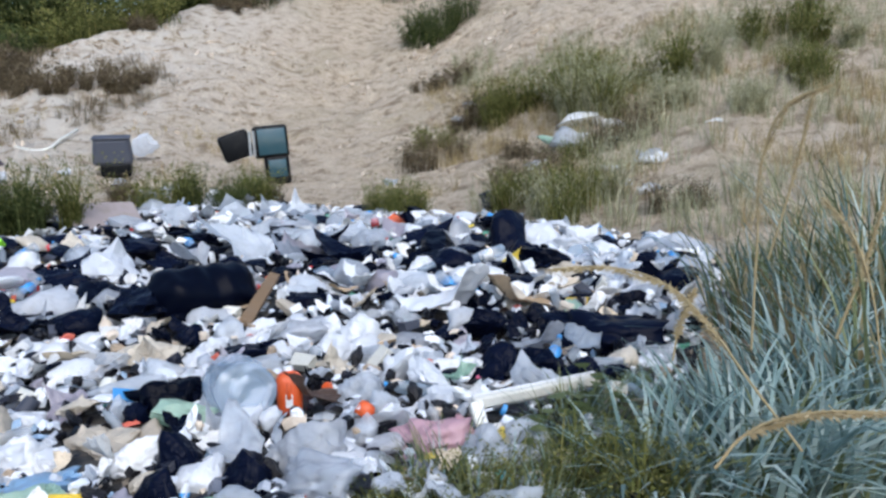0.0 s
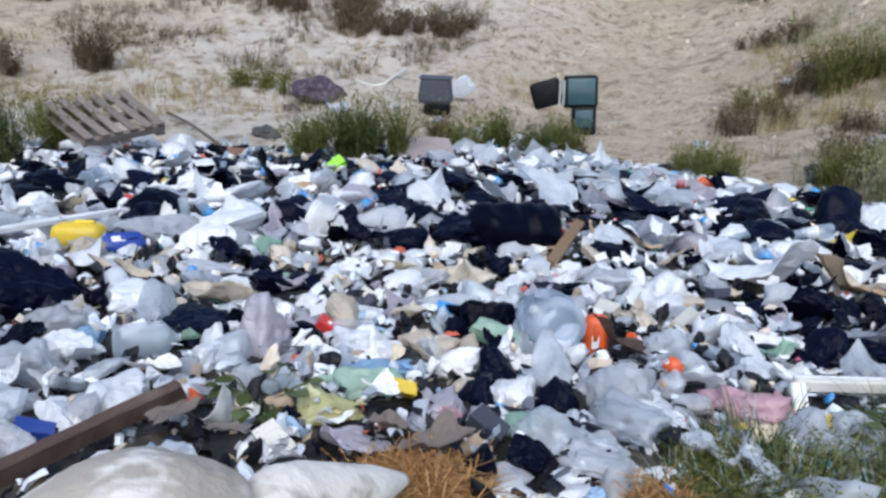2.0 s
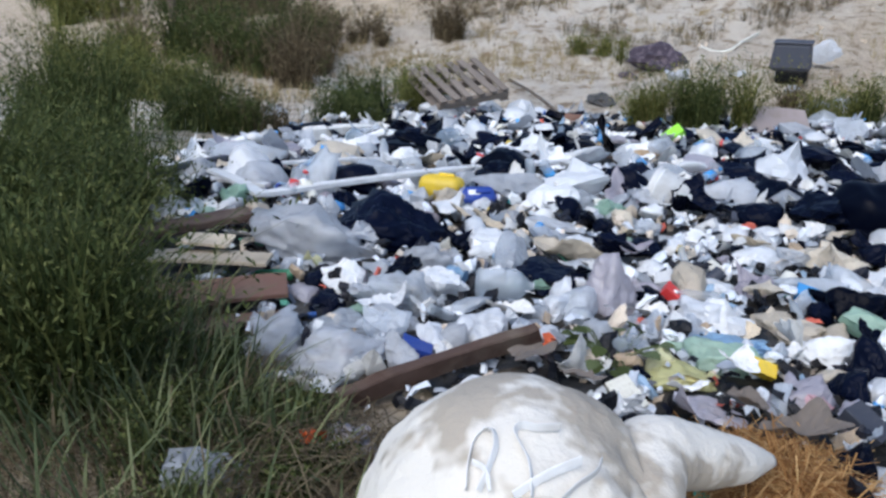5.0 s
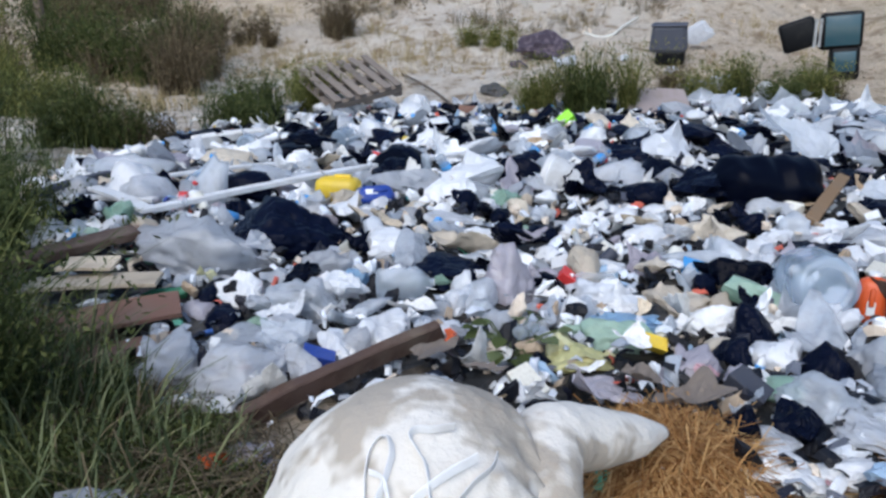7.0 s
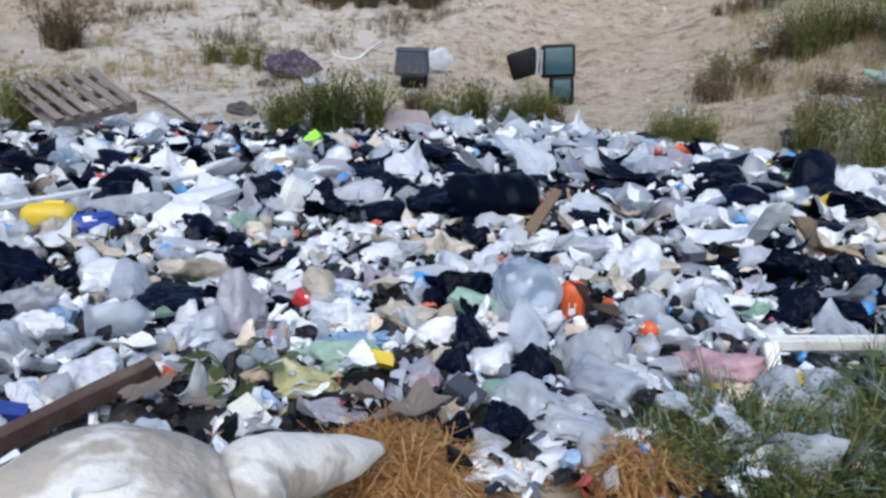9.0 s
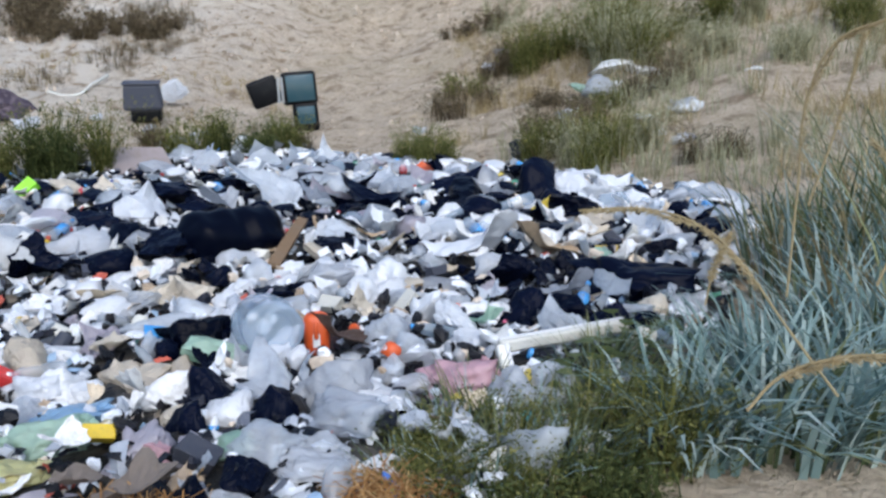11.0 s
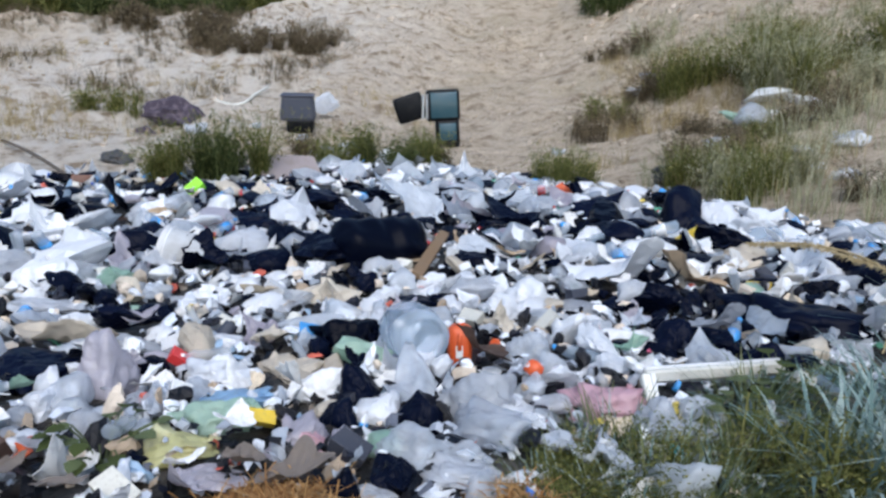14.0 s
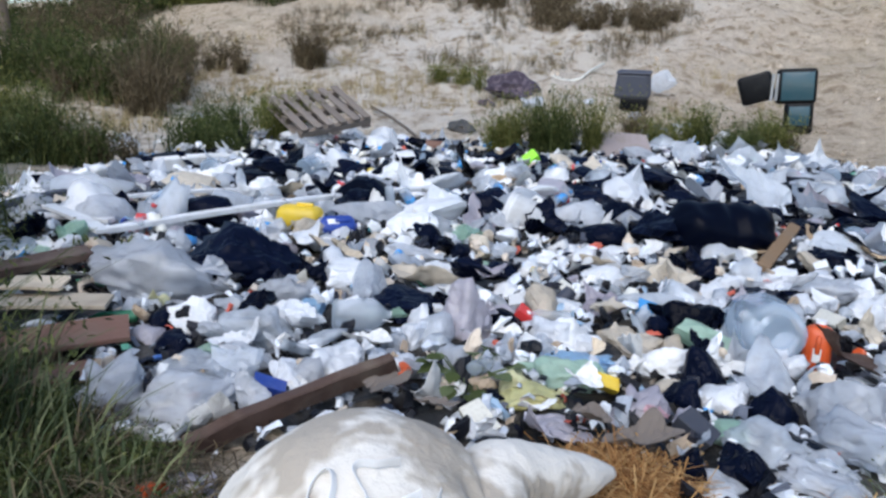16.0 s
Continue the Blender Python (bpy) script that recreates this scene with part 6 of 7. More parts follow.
shrub(-7.42, 5.86, 0.72, 0.56, "shrub", 400, 400, 0.12, label="low olive-green broom-like shrub on the sand", leaf=0.039)
shrub(-13.74, 5.35, 0.73, 1.50, "dark", 182, 410, 0.12, label="dark green leafy shrub on the bank", leaf=0.054)
shrub(-13.35, 5.96, 0.91, 1.04, "dark", 182, 411, 0.12, label="dark green leafy shrub on the bank", leaf=0.054)
shrub(-13.04, 5.81, 1.01, 1.28, "dark", 182, 412, 0.12, label="dark green leafy shrub on the bank", leaf=0.054)
shrub(-12.83, 5.62, 0.73, 0.84, "dark", 182, 413, 0.12, label="dark green leafy shrub on the bank", leaf=0.054)
shrub(-13.06, 5.27, 0.95, 1.24, "dark", 182, 414, 0.12, label="dark green leafy shrub on the bank", leaf=0.054)
shrub(-9.35, 2.86, 0.48, 0.61, "shrub", 303, 420, 0.12, label="low olive-green broom-like shrub on the sand", leaf=0.037)
shrub(-9.23, 3.39, 0.65, 0.53, "shrub", 303, 421, 0.12, label="low olive-green broom-like shrub on the sand", leaf=0.037)
shrub(-9.61, 2.87, 0.47, 0.77, "shrub", 303, 422, 0.12, label="low olive-green broom-like shrub on the sand", leaf=0.037)
shrub(-8.37, 14.19, 0.51, 0.50, "brush", 173, 430, 0.45, label="brown half-dead brush on the bank", leaf=0.057)
shrub(-7.49, 14.28, 0.61, 0.52, "brush", 173, 431, 0.45, label="brown half-dead brush on the bank", leaf=0.057)
shrub(-8.40, 13.95, 0.58, 0.66, "brush", 173, 432, 0.45, label="brown half-dead brush on the bank", leaf=0.057)
shrub(-5.56, 21.85, 1.13, 0.40, "brush", 78, 440, 0.45, label="brown half-dead brush on the bank", leaf=0.088)
shrub(-5.95, 21.12, 0.77, 0.33, "brush", 78, 441, 0.45, label="brown half-dead brush on the bank", leaf=0.088)
shrub(-6.10, 21.81, 1.19, 0.61, "brush", 78, 442, 0.45, label="brown half-dead brush on the bank", leaf=0.088)
shrub(-5.62, 21.66, 1.04, 0.46, "brush", 78, 443, 0.45, label="brown half-dead brush on the bank", leaf=0.088)
shrub(-6.27, 22.28, 1.01, 0.37, "brush", 78, 444, 0.45, label="brown half-dead brush on the bank", leaf=0.088)
shrub(-6.18, 14.85, 0.39, 0.32, "brush", 86, 450, 0.45, label="brown half-dead brush on the bank", leaf=0.061)
shrub(-6.40, 14.50, 0.44, 0.26, "brush", 86, 451, 0.45, label="brown half-dead brush on the bank", leaf=0.061)
shrub(-6.13, 15.04, 0.38, 0.40, "brush", 86, 452, 0.45, label="brown half-dead brush on the bank", leaf=0.061)
shrub(2.31, 9.21, 0.78, 0.55, "brush", 300, 460, 0.45, label="brown half-dead brush on the bank", leaf=0.038)
shrub(0.87, 12.17, 0.85, 0.63, "brush", 250, 470, 0.45, label="brown half-dead brush on the bank", leaf=0.050)
shrub(2.06, 6.22, 0.53, 0.33, "brush", 300, 480, 0.45, label="brown half-dead brush on the bank", leaf=0.030)
shrub(-24.98, 6.88, 1.04, 2.33, "shrub", 156, 490, 0.12, label="low olive-green broom-like shrub on the sand", leaf=0.087)
shrub(-23.69, 6.17, 1.00, 2.31, "shrub", 156, 491, 0.12, label="low olive-green broom-like shrub on the sand", leaf=0.087)
shrub(-24.73, 7.50, 1.38, 1.96, "shrub", 156, 492, 0.12, label="low olive-green broom-like shrub on the sand", leaf=0.087)
shrub(-22.68, 7.25, 1.34, 1.81, "shrub", 156, 493, 0.12, label="low olive-green broom-like shrub on the sand", leaf=0.087)
shrub(-24.45, 6.35, 1.25, 1.77, "shrub", 156, 494, 0.12, label="low olive-green broom-like shrub on the sand", leaf=0.087)
shrub(-13.85, 4.57, 0.85, 0.84, "brush", 260, 500, 0.45, label="brown half-dead brush on the bank", leaf=0.054)
shrub(-13.89, 5.42, 0.63, 0.90, "brush", 260, 501, 0.45, label="brown half-dead brush on the bank", leaf=0.054)
shrub(-13.52, 4.36, 0.66, 1.30, "brush", 260, 502, 0.45, label="brown half-dead brush on the bank", leaf=0.054)
shrub(-17.70, 7.56, 0.86, 1.56, "brush", 156, 510, 0.45, label="brown half-dead brush on the bank", leaf=0.070)
shrub(-17.73, 7.64, 1.26, 1.16, "brush", 156, 511, 0.45, label="brown half-dead brush on the bank", leaf=0.070)
shrub(-16.01, 7.92, 1.07, 1.38, "brush", 156, 512, 0.45, label="brown half-dead brush on the bank", leaf=0.070)
shrub(-16.90, 7.34, 1.30, 1.17, "brush", 156, 513, 0.45, label="brown half-dead brush on the bank", leaf=0.070)
shrub(-15.97, 8.11, 0.79, 1.03, "brush", 156, 514, 0.45, label="brown half-dead brush on the bank", leaf=0.070)
shrub(-15.68, 8.03, 0.85, 0.94, "brush", 173, 520, 0.45, label="brown half-dead brush on the bank", leaf=0.071)
shrub(-15.74, 8.43, 0.93, 0.71, "brush", 173, 521, 0.45, label="brown half-dead brush on the bank", leaf=0.071)
shrub(-15.65, 8.44, 0.64, 0.84, "brush", 173, 522, 0.45, label="brown half-dead brush on the bank", leaf=0.071)
shrub(-11.31, 3.54, 0.62, 1.11, "shrub", 260, 530, 0.12, label="low olive-green broom-like shrub on the sand", leaf=0.042)
shrub(-10.86, 3.19, 0.71, 1.12, "shrub", 260, 531, 0.12, label="low olive-green broom-like shrub on the sand", leaf=0.042)
shrub(-10.97, 2.73, 0.53, 1.31, "shrub", 260, 532, 0.12, label="low olive-green broom-like shrub on the sand", leaf=0.042)
shrub(-8.84, 3.22, 1.07, 0.73, "shrub", 500, 540, 0.12, label="low olive-green broom-like shrub on the sand", leaf=0.035)
shrub(-13.32, 7.61, 0.57, 1.10, "brush", 216, 550, 0.45, label="brown half-dead brush on the bank", leaf=0.057)
shrub(-12.16, 7.40, 0.62, 0.83, "brush", 216, 551, 0.45, label="brown half-dead brush on the bank", leaf=0.057)
shrub(-12.34, 7.63, 0.75, 0.96, "brush", 216, 552, 0.45, label="brown half-dead brush on the bank", leaf=0.057)
shrub(-11.10, 5.62, 0.53, 0.61, "brush", 173, 560, 0.45, label="brown half-dead brush on the bank", leaf=0.050)
shrub(-11.34, 5.96, 0.52, 0.47, "brush", 173, 561, 0.45, label="brown half-dead brush on the bank", leaf=0.050)
shrub(-11.82, 5.22, 0.58, 0.82, "brush", 173, 562, 0.45, label="brown half-dead brush on the bank", leaf=0.050)
shrub(-37.00, 9.82, 1.42, 2.28, "dark", 156, 570, 0.12, label="dark green leafy shrub on the bank", leaf=0.125)
shrub(-33.08, 8.99, 2.31, 2.49, "dark", 156, 571, 0.12, label="dark green leafy shrub on the bank", leaf=0.125)
shrub(-33.47, 8.23, 2.09, 2.28, "dark", 156, 572, 0.12, label="dark green leafy shrub on the bank", leaf=0.125)
shrub(-34.64, 9.23, 2.31, 2.52, "dark", 156, 573, 0.12, label="dark green leafy shrub on the bank", leaf=0.125)
shrub(-34.13, 10.09, 1.91, 2.79, "dark", 156, 574, 0.12, label="dark green leafy shrub on the bank", leaf=0.125)
shrub(1.22, 11.56, 0.89, 0.90, "shrub", 420, 580, 0.12, label="low olive-green broom-like shrub on the sand", leaf=0.044)
shrub(1.76, 11.62, 0.95, 0.89, "shrub", 420, 590, 0.12, label="low olive-green broom-like shrub on the sand", leaf=0.043)
shrub(2.15, 10.56, 0.85, 0.96, "pale", 500, 600, 0.12, label="pale sage-green shrub on the bank", leaf=0.039)
shrub(2.61, 12.06, 0.96, 0.99, "shrub", 420, 610, 0.12, label="low olive-green broom-like shrub on the sand", leaf=0.043)
shrub(1.72, 9.00, 0.51, 0.35, "shrub", 260, 620, 0.12, label="low olive-green broom-like shrub on the sand", leaf=0.033)
shrub(0.43, 11.83, 0.54, 0.43, "brush", 160, 630, 0.45, label="brown half-dead brush on the bank", leaf=0.046)
shrub(0.83, 9.36, 0.55, 0.34, "brush", 200, 640, 0.45, label="brown half-dead brush on the bank", leaf=0.036)
shrub(-0.04, 11.18, 0.60, 0.36, "shrub", 160, 650, 0.12, label="low olive-green broom-like shrub on the sand", leaf=0.044)
shrub(1.29, 8.67, 0.50, 0.37, "brush", 240, 660, 0.45, label="brown half-dead brush on the bank", leaf=0.033)
shrub(0.83, 7.75, 0.41, 0.31, "brush", 240, 670, 0.45, label="brown half-dead brush on the bank", leaf=0.030)
shrub(5.03, 10.43, 1.02, 0.80, "shrub", 420, 680, 0.12, label="low olive-green broom-like shrub on the sand", leaf=0.043)
shrub(6.70, 11.70, 0.41, 0.71, "pale", 182, 690, 0.12, label="pale sage-green shrub on the bank", leaf=0.049)
shrub(6.30, 12.31, 0.57, 0.84, "shrub", 182, 691, 0.12, label="low olive-green broom-like shrub on the sand", leaf=0.049)
shrub(6.39, 12.25, 0.51, 0.83, "shrub", 182, 692, 0.12, label="low olive-green broom-like shrub on the sand", leaf=0.049)
shrub(3.82, 9.59, 0.81, 0.57, "pale", 320, 700, 0.12, label="pale sage-green shrub on the bank", leaf=0.040)
shrub(3.33, 10.16, 0.78, 0.52, "pale", 320, 710, 0.12, label="pale sage-green shrub on the bank", leaf=0.042)
shrub(-11.30, 6.51, 0.93, 1.23, "dark", 600, 720, 0.12, label="dark green leafy shrub on the bank", leaf=0.046)
shrub(-13.68, 8.33, 0.47, 0.57, "brush", 173, 730, 0.45, label="brown half-dead brush on the bank", leaf=0.056)
shrub(-13.37, 8.32, 0.46, 0.45, "brush", 173, 731, 0.45, label="brown half-dead brush on the bank", leaf=0.056)
shrub(-13.85, 8.16, 0.52, 0.37, "brush", 173, 732, 0.45, label="brown half-dead brush on the bank", leaf=0.056)
shrub(-7.39, 13.90, 0.56, 0.43, "brush", 216, 740, 0.45, label="brown half-dead brush on the bank", leaf=0.057)
shrub(-8.25, 14.28, 0.85, 0.53, "brush", 216, 741, 0.45, label="brown half-dead brush on the bank", leaf=0.057)
shrub(-8.04, 13.84, 0.84, 0.57, "brush", 216, 742, 0.45, label="brown half-dead brush on the bank", leaf=0.057)
shrub(-7.01, 14.35, 0.56, 0.53, "brush", 173, 750, 0.45, label="brown half-dead brush on the bank", leaf=0.059)
shrub(-6.65, 14.60, 0.71, 0.50, "brush", 173, 751, 0.45, label="brown half-dead brush on the bank", leaf=0.059)
shrub(-6.31, 14.63, 0.67, 0.58, "brush", 173, 752, 0.45, label="brown half-dead brush on the bank", leaf=0.059)
shrub(-7.46, 18.97, 0.39, 0.29, "brush", 86, 760, 0.45, label="brown half-dead brush on the bank", leaf=0.076)
shrub(-7.42, 18.48, 0.42, 0.43, "brush", 86, 761, 0.45, label="brown half-dead brush on the bank", leaf=0.076)
shrub(-7.34, 18.37, 0.54, 0.27, "brush", 86, 762, 0.45, label="brown half-dead brush on the bank", leaf=0.076)

# ---- tall grass and weeds near the camera ----
for n, (x, y, k, h, s) in enumerate(((0.49, 1.50, 210, 0.30, 0.14), (0.69, 1.52, 280, 0.38, 0.17), (0.91, 1.57, 280, 0.42, 0.18), (1.16, 1.81, 280, 0.46, 0.18), (0.76, 1.82, 210, 0.33, 0.16),
                                     (1.08, 2.08, 190, 0.46, 0.2), (1.49, 2.36, 180, 0.52, 0.2))):
    grass_clump(x, y, int(k * 0.8), h, s, ("blade", "blade", "blade", "deep"), 0.013, 0.95, n, "clump of long blue-green arching grass by the refuse")
for n, (x, y, k, h, s) in enumerate(((1.37, 2.66, 420, 0.75, 0.28), (1.81, 2.96, 480, 1.0, 0.3), (1.68, 2.47, 480, 1.0, 0.3), (1.35, 3.01, 280, 0.5, 0.22), (1.28, 1.81, 240, 0.8, 0.25), (2.46, 3.95, 300, 1.0, 0.4))):
    grass_clump(x, y, k // 2, h * 0.85, s * 1.2, ("deep", "blade", "dry"), 0.010, 0.55, n + 20, "tall green grass with dry blades behind")

tall_grass = new("seed_stalk")


def ear(pts, r):
    """A thin stem whose outer half carries many small drooping seed spikes."""
    stalk("stem", pts, r, LEAF["gold"], tall_grass)
    rnd = random.Random(int(abs(pts[0].x) * 1000))
    vs, fs = [], []
    line = [pts[k].lerp(pts[k + 1], t / 10) for k in range(len(pts) - 1) for t in range(10)]
    for p, q in zip(line[len(line) // 3:], line[len(line) // 3 + 1:]):
        d = (q - p).normalized()
        for _ in range(24):
            a = (d * rnd.uniform(0.4, 1.2) + Vector((rnd.gauss(0, 0.5), rnd.gauss(0, 0.5), rnd.gauss(-0.25, 0.4)))).normalized()
            e = a.orthogonal().normalized() * 0.0011
            s = p.lerp(q, rnd.random())
            l = rnd.uniform(0.008, 0.019)
            b = len(vs)
            vs += [tuple(s - e), tuple(s + a * l * 0.5 + e * 1.6), tuple(s + a * l), tuple(s + a * l * 0.5 - e)]
            fs.append((b, b + 1, b + 2, b + 3))
    tagged(part("seed_head", (vs, [], fs), LEAF["gold"], tall_grass), kind="stuff")


for pts, r, head in (
        ([(0.580, 1.104, 0.297), (0.541, 1.214, 0.374), (0.495, 1.316, 0.462), (0.446, 1.401, 0.517), (0.352, 1.484, 0.540), (0.231, 1.556, 0.525)], 0.0045, 1.6),
        ([(0.740, 1.670, 0.294), (0.764, 1.717, 0.536), (0.778, 1.733, 0.767), (0.821, 1.712, 0.878), (0.901, 1.669, 0.919)], 0.0055, 1.8),
        ([(0.402, 1.014, 0.315), (0.448, 1.018, 0.366), (0.522, 0.999, 0.403), (0.633, 0.942, 0.425)], 0.005, 1.0),
        ([(0.869, 1.882, 0.477), (0.920, 1.882, 0.672), (0.946, 1.875, 0.818), (0.958, 1.866, 0.918)], 0.006, 1.6),
        ([(0.857, 1.517, 0.363), (0.913, 1.524, 0.524), (0.954, 1.521, 0.695)], 0.006, 1.5),
        ([(0.478, 1.452, 0.342), (0.499, 1.469, 0.423), (0.529, 1.475, 0.494)], 0.004, 1.0),
        ([(0.824, 1.301, 0.381), (0.818, 1.344, 0.525), (0.813, 1.423, 0.625), (0.797, 1.495, 0.676)], 0.004, 1.4)):
    ear([Vector(p) for p in pts], r * 0.5)
tagged(tall_grass, "golden arching seed stalks over the tall grass", "seed stalks")

shrub(-0.07, 1.27, 0.4, 0.13, "shrub", 600, 61, 0.15, label="fine-leaved green weed in front of the refuse", leaf=0.011)
shrub(0.12, 1.32, 0.45, 0.15, "shrub", 650, 62, 0.15, label="fine-leaved green weed in front of the refuse", leaf=0.011)
shrub(0.14, 1.22, 0.4, 0.18, "dark", 420, 63, 0.15, label="dark green fine-leaved weed by the refuse", leaf=0.012)
shrub(0.39, 1.44, 0.45, 0.2, "shrub", 420, 64, 0.15, label="green weed between grass and refuse", leaf=0.012)


def leafy_weed(x, y, h, n, leaf, seed):
    """A weed with broad toothed leaves on a few stems."""
    rnd = random.Random(seed)
    ob = thing("leafy_weed", x, y, top_height(x, y))
    for k in range(n):
        a, r = rnd.uniform(0, 6.28), rnd.uniform(0.02, 0.12)
        tip = Vector((r * math.cos(a), r * math.sin(a), h * rnd.uniform(0.4, 1.0)))
        stalk("stem", [Vector((0, 0, 0)), tip * 0.5 + Vector((0, 0, 0.02)), tip], 0.0018, LEAF["deep"], ob)
        d = Vector((math.cos(a), math.sin(a), rnd.uniform(-0.4, 0.3))).normalized()
        s = Vector((0, 0, 1)).cross(d).normalized()
        vs, fs = [tuple(tip)], []
        l = leaf * rnd.uniform(0.7, 1.2)
        m = 7
        for side in (1, -1):
            for i in range(1, m + 1):
                t = i / m
                wd = l * 0.45 * math.sin(math.pi * t ** 0.8) * (1 + 0.2 * (i % 2))
                vs.append(tuple(tip + d * l * t + s * side * wd + Vector((0, 0, 0.12 * wd - 0.2 * l * t * t))))
        spine = [0]
        for i in range(1, m + 1):
            vs.append(tuple(tip + d * l * i / m - Vector((0, 0, 0.2 * l * (i / m) ** 2))))
            spine.append(2 * m + i)
        for i in range(m):
            for off in (0, m):
                q = [spine[i], spine[i + 1], off + i + 1] + ([off + i] if i else [])
                fs.append(tuple(q))
        part("leaf", (vs, [], fs), LEAF["dark" if k % 3 else "deep"], ob)
    tagged(ob, "green weed with broad leaves growing through the refuse", "weed")
    return ob


leafy_weed(0.36, 1.80, 0.13, 12, 0.055, 3)
leafy_weed(0.27, 1.63, 0.1, 12, 0.05, 4)
leafy_weed(0.43, 1.69, 0.1, 10, 0.05, 5)
leafy_weed(-1.06, 1.18, 0.13, 12, 0.05, 6)
for n, (x, y) in enumerate(((0.44, 1.96), (0.56, 2.09), (0.27, 1.68), (-1.07, 1.23))):
    leafy_weed(x, y, 0.1, 9, 0.05, 11 + n)
for n, (x, y) in enumerate(((-0.09, 1.34), (0.06, 1.35), (0.21, 1.41), (0.38, 1.59), (0.02, 1.56), (0.35, 1.82), (0.53, 1.96))):
    grass_clump(x, y, 230, 0.17 + 0.02 * (n % 3), 0.12, ("deep", "deep", "blade"), 0.005, 0.7, n + 60, "clump of soft green weeds in front of the refuse", "weed_clump")


def straw_heap(name, label, x, y, rx, ry, n, tone, seed, length=0.16, mound=0.06):
    """Matted straw: thin bent blades lying every way."""
    rnd = random.Random(seed)
    vs, fs = [], []
    for _ in range(n):
        a, q = rnd.uniform(0, 6.283), rnd.random() ** 0.5
        px, py = x + rx * q * math.cos(a), y + ry * q * math.sin(a)
        z = ground_height(px, py) + mound * (1 - q * q) * rnd.uniform(0.4, 1.1) + 0.008
        d = Vector((rnd.gauss(0, 1), rnd.gauss(0, 1), rnd.gauss(0, 0.28))).normalized()
        s = d.cross(Vector((0, 0, 1))).normalized() * rnd.uniform(0.0007, 0.0016)
        l, arc = length * rnd.uniform(0.4, 1.3), rnd.uniform(0, 0.03)
        b = len(vs)
        for k in range(4):
            t = k / 3
            p = Vector((px, py, z + arc * math.sin(math.pi * t))) + d * l * (t - 0.5)
            p.z = max(p.z, ground_height(p.x, p.y) + 0.004)
            vs += [tuple(p - s), tuple(p + s)]
        fs += [(b + 2 * k, b + 2 * k + 1, b + 2 * k + 3, b + 2 * k + 2) for k in range(3)]
    tagged(part(name, (vs, [], fs), LEAF[tone]), label, "straw", kind="stuff")


straw_heap("straw_mat", "matted brown straw under a cushion", -0.60, 1.05, 0.16, 0.15, 3800, "straw", 2)
straw_heap("straw_spill", "brown straw spilling towards the weeds", -0.17, 1.21, 0.1, 0.07, 700, "straw", 3)
straw_heap("straw_tuft", "dry grass stems beside a cushion", -1.11, 0.37, 0.3, 0.25, 500, "brush", 4, 0.2, 0.08)
straw_heap("leaf_litter", "dry litter among dark weeds", -1.33, 0.24, 0.6, 0.45, 2600, "brush", 5, 0.12, 0.04)

bag(-1.23, 0.27, 0.17, "grey", tall=0.8)
bag(-1.18, 0.54, 0.12, "mauve", tall=0.7)
small("carton", -1.23, 0.48, "orange", 0.35)
small("carton", -1.24, 1.18, "orange", 0.35)
for n, (x, y, k, h, s) in enumerate(((-1.96, 0.43, 130, 0.3, 0.2), (-1.72, 0.28, 160, 0.3, 0.22), (-1.46, 0.34, 140, 0.22, 0.2), (-1.24, 0.38, 110, 0.18, 0.15), (-1.35, 0.17, 130, 0.22, 0.2), (-1.62, 0.49, 90, 0.14, 0.15))):
    grass_clump(x, y, k, h, s, ("deep", "deep", "brush"), 0.006, 0.6, n + 40, "clump of dark green weeds beside the refuse", "weed_clump")
for n, (x, y, w, h) in enumerate(((-2.57, 0.24, 0.7, 0.6), (-3.62, 0.61, 0.9, 0.55), (-1.92, 0.06, 0.6, 0.5))):
    shrub(x, y, w, h, "dark", 1500, 70 + n, 0.1, label="dense green bush beside the refuse", leaf=0.019)
for n, (x, y, w, h) in enumerate(((-1.57, 0.27, 0.3, 0.14), (-1.36, 0.34, 0.26, 0.11), (-1.40, 0.52, 0.22, 0.08), (-1.86, 0.33, 0.35, 0.2), (-1.18, 0.35, 0.22, 0.09), (-1.24, 0.24, 0.28, 0.12), (-1.70, 0.45, 0.3, 0.12), (-1.18, 0.45, 0.18, 0.06))):
    shrub(x, y, w, h, "dark", 420, 170 + n, 0.2, name="weed", label="low dark green fine-leaved weed beside a cushion", leaf=0.013)

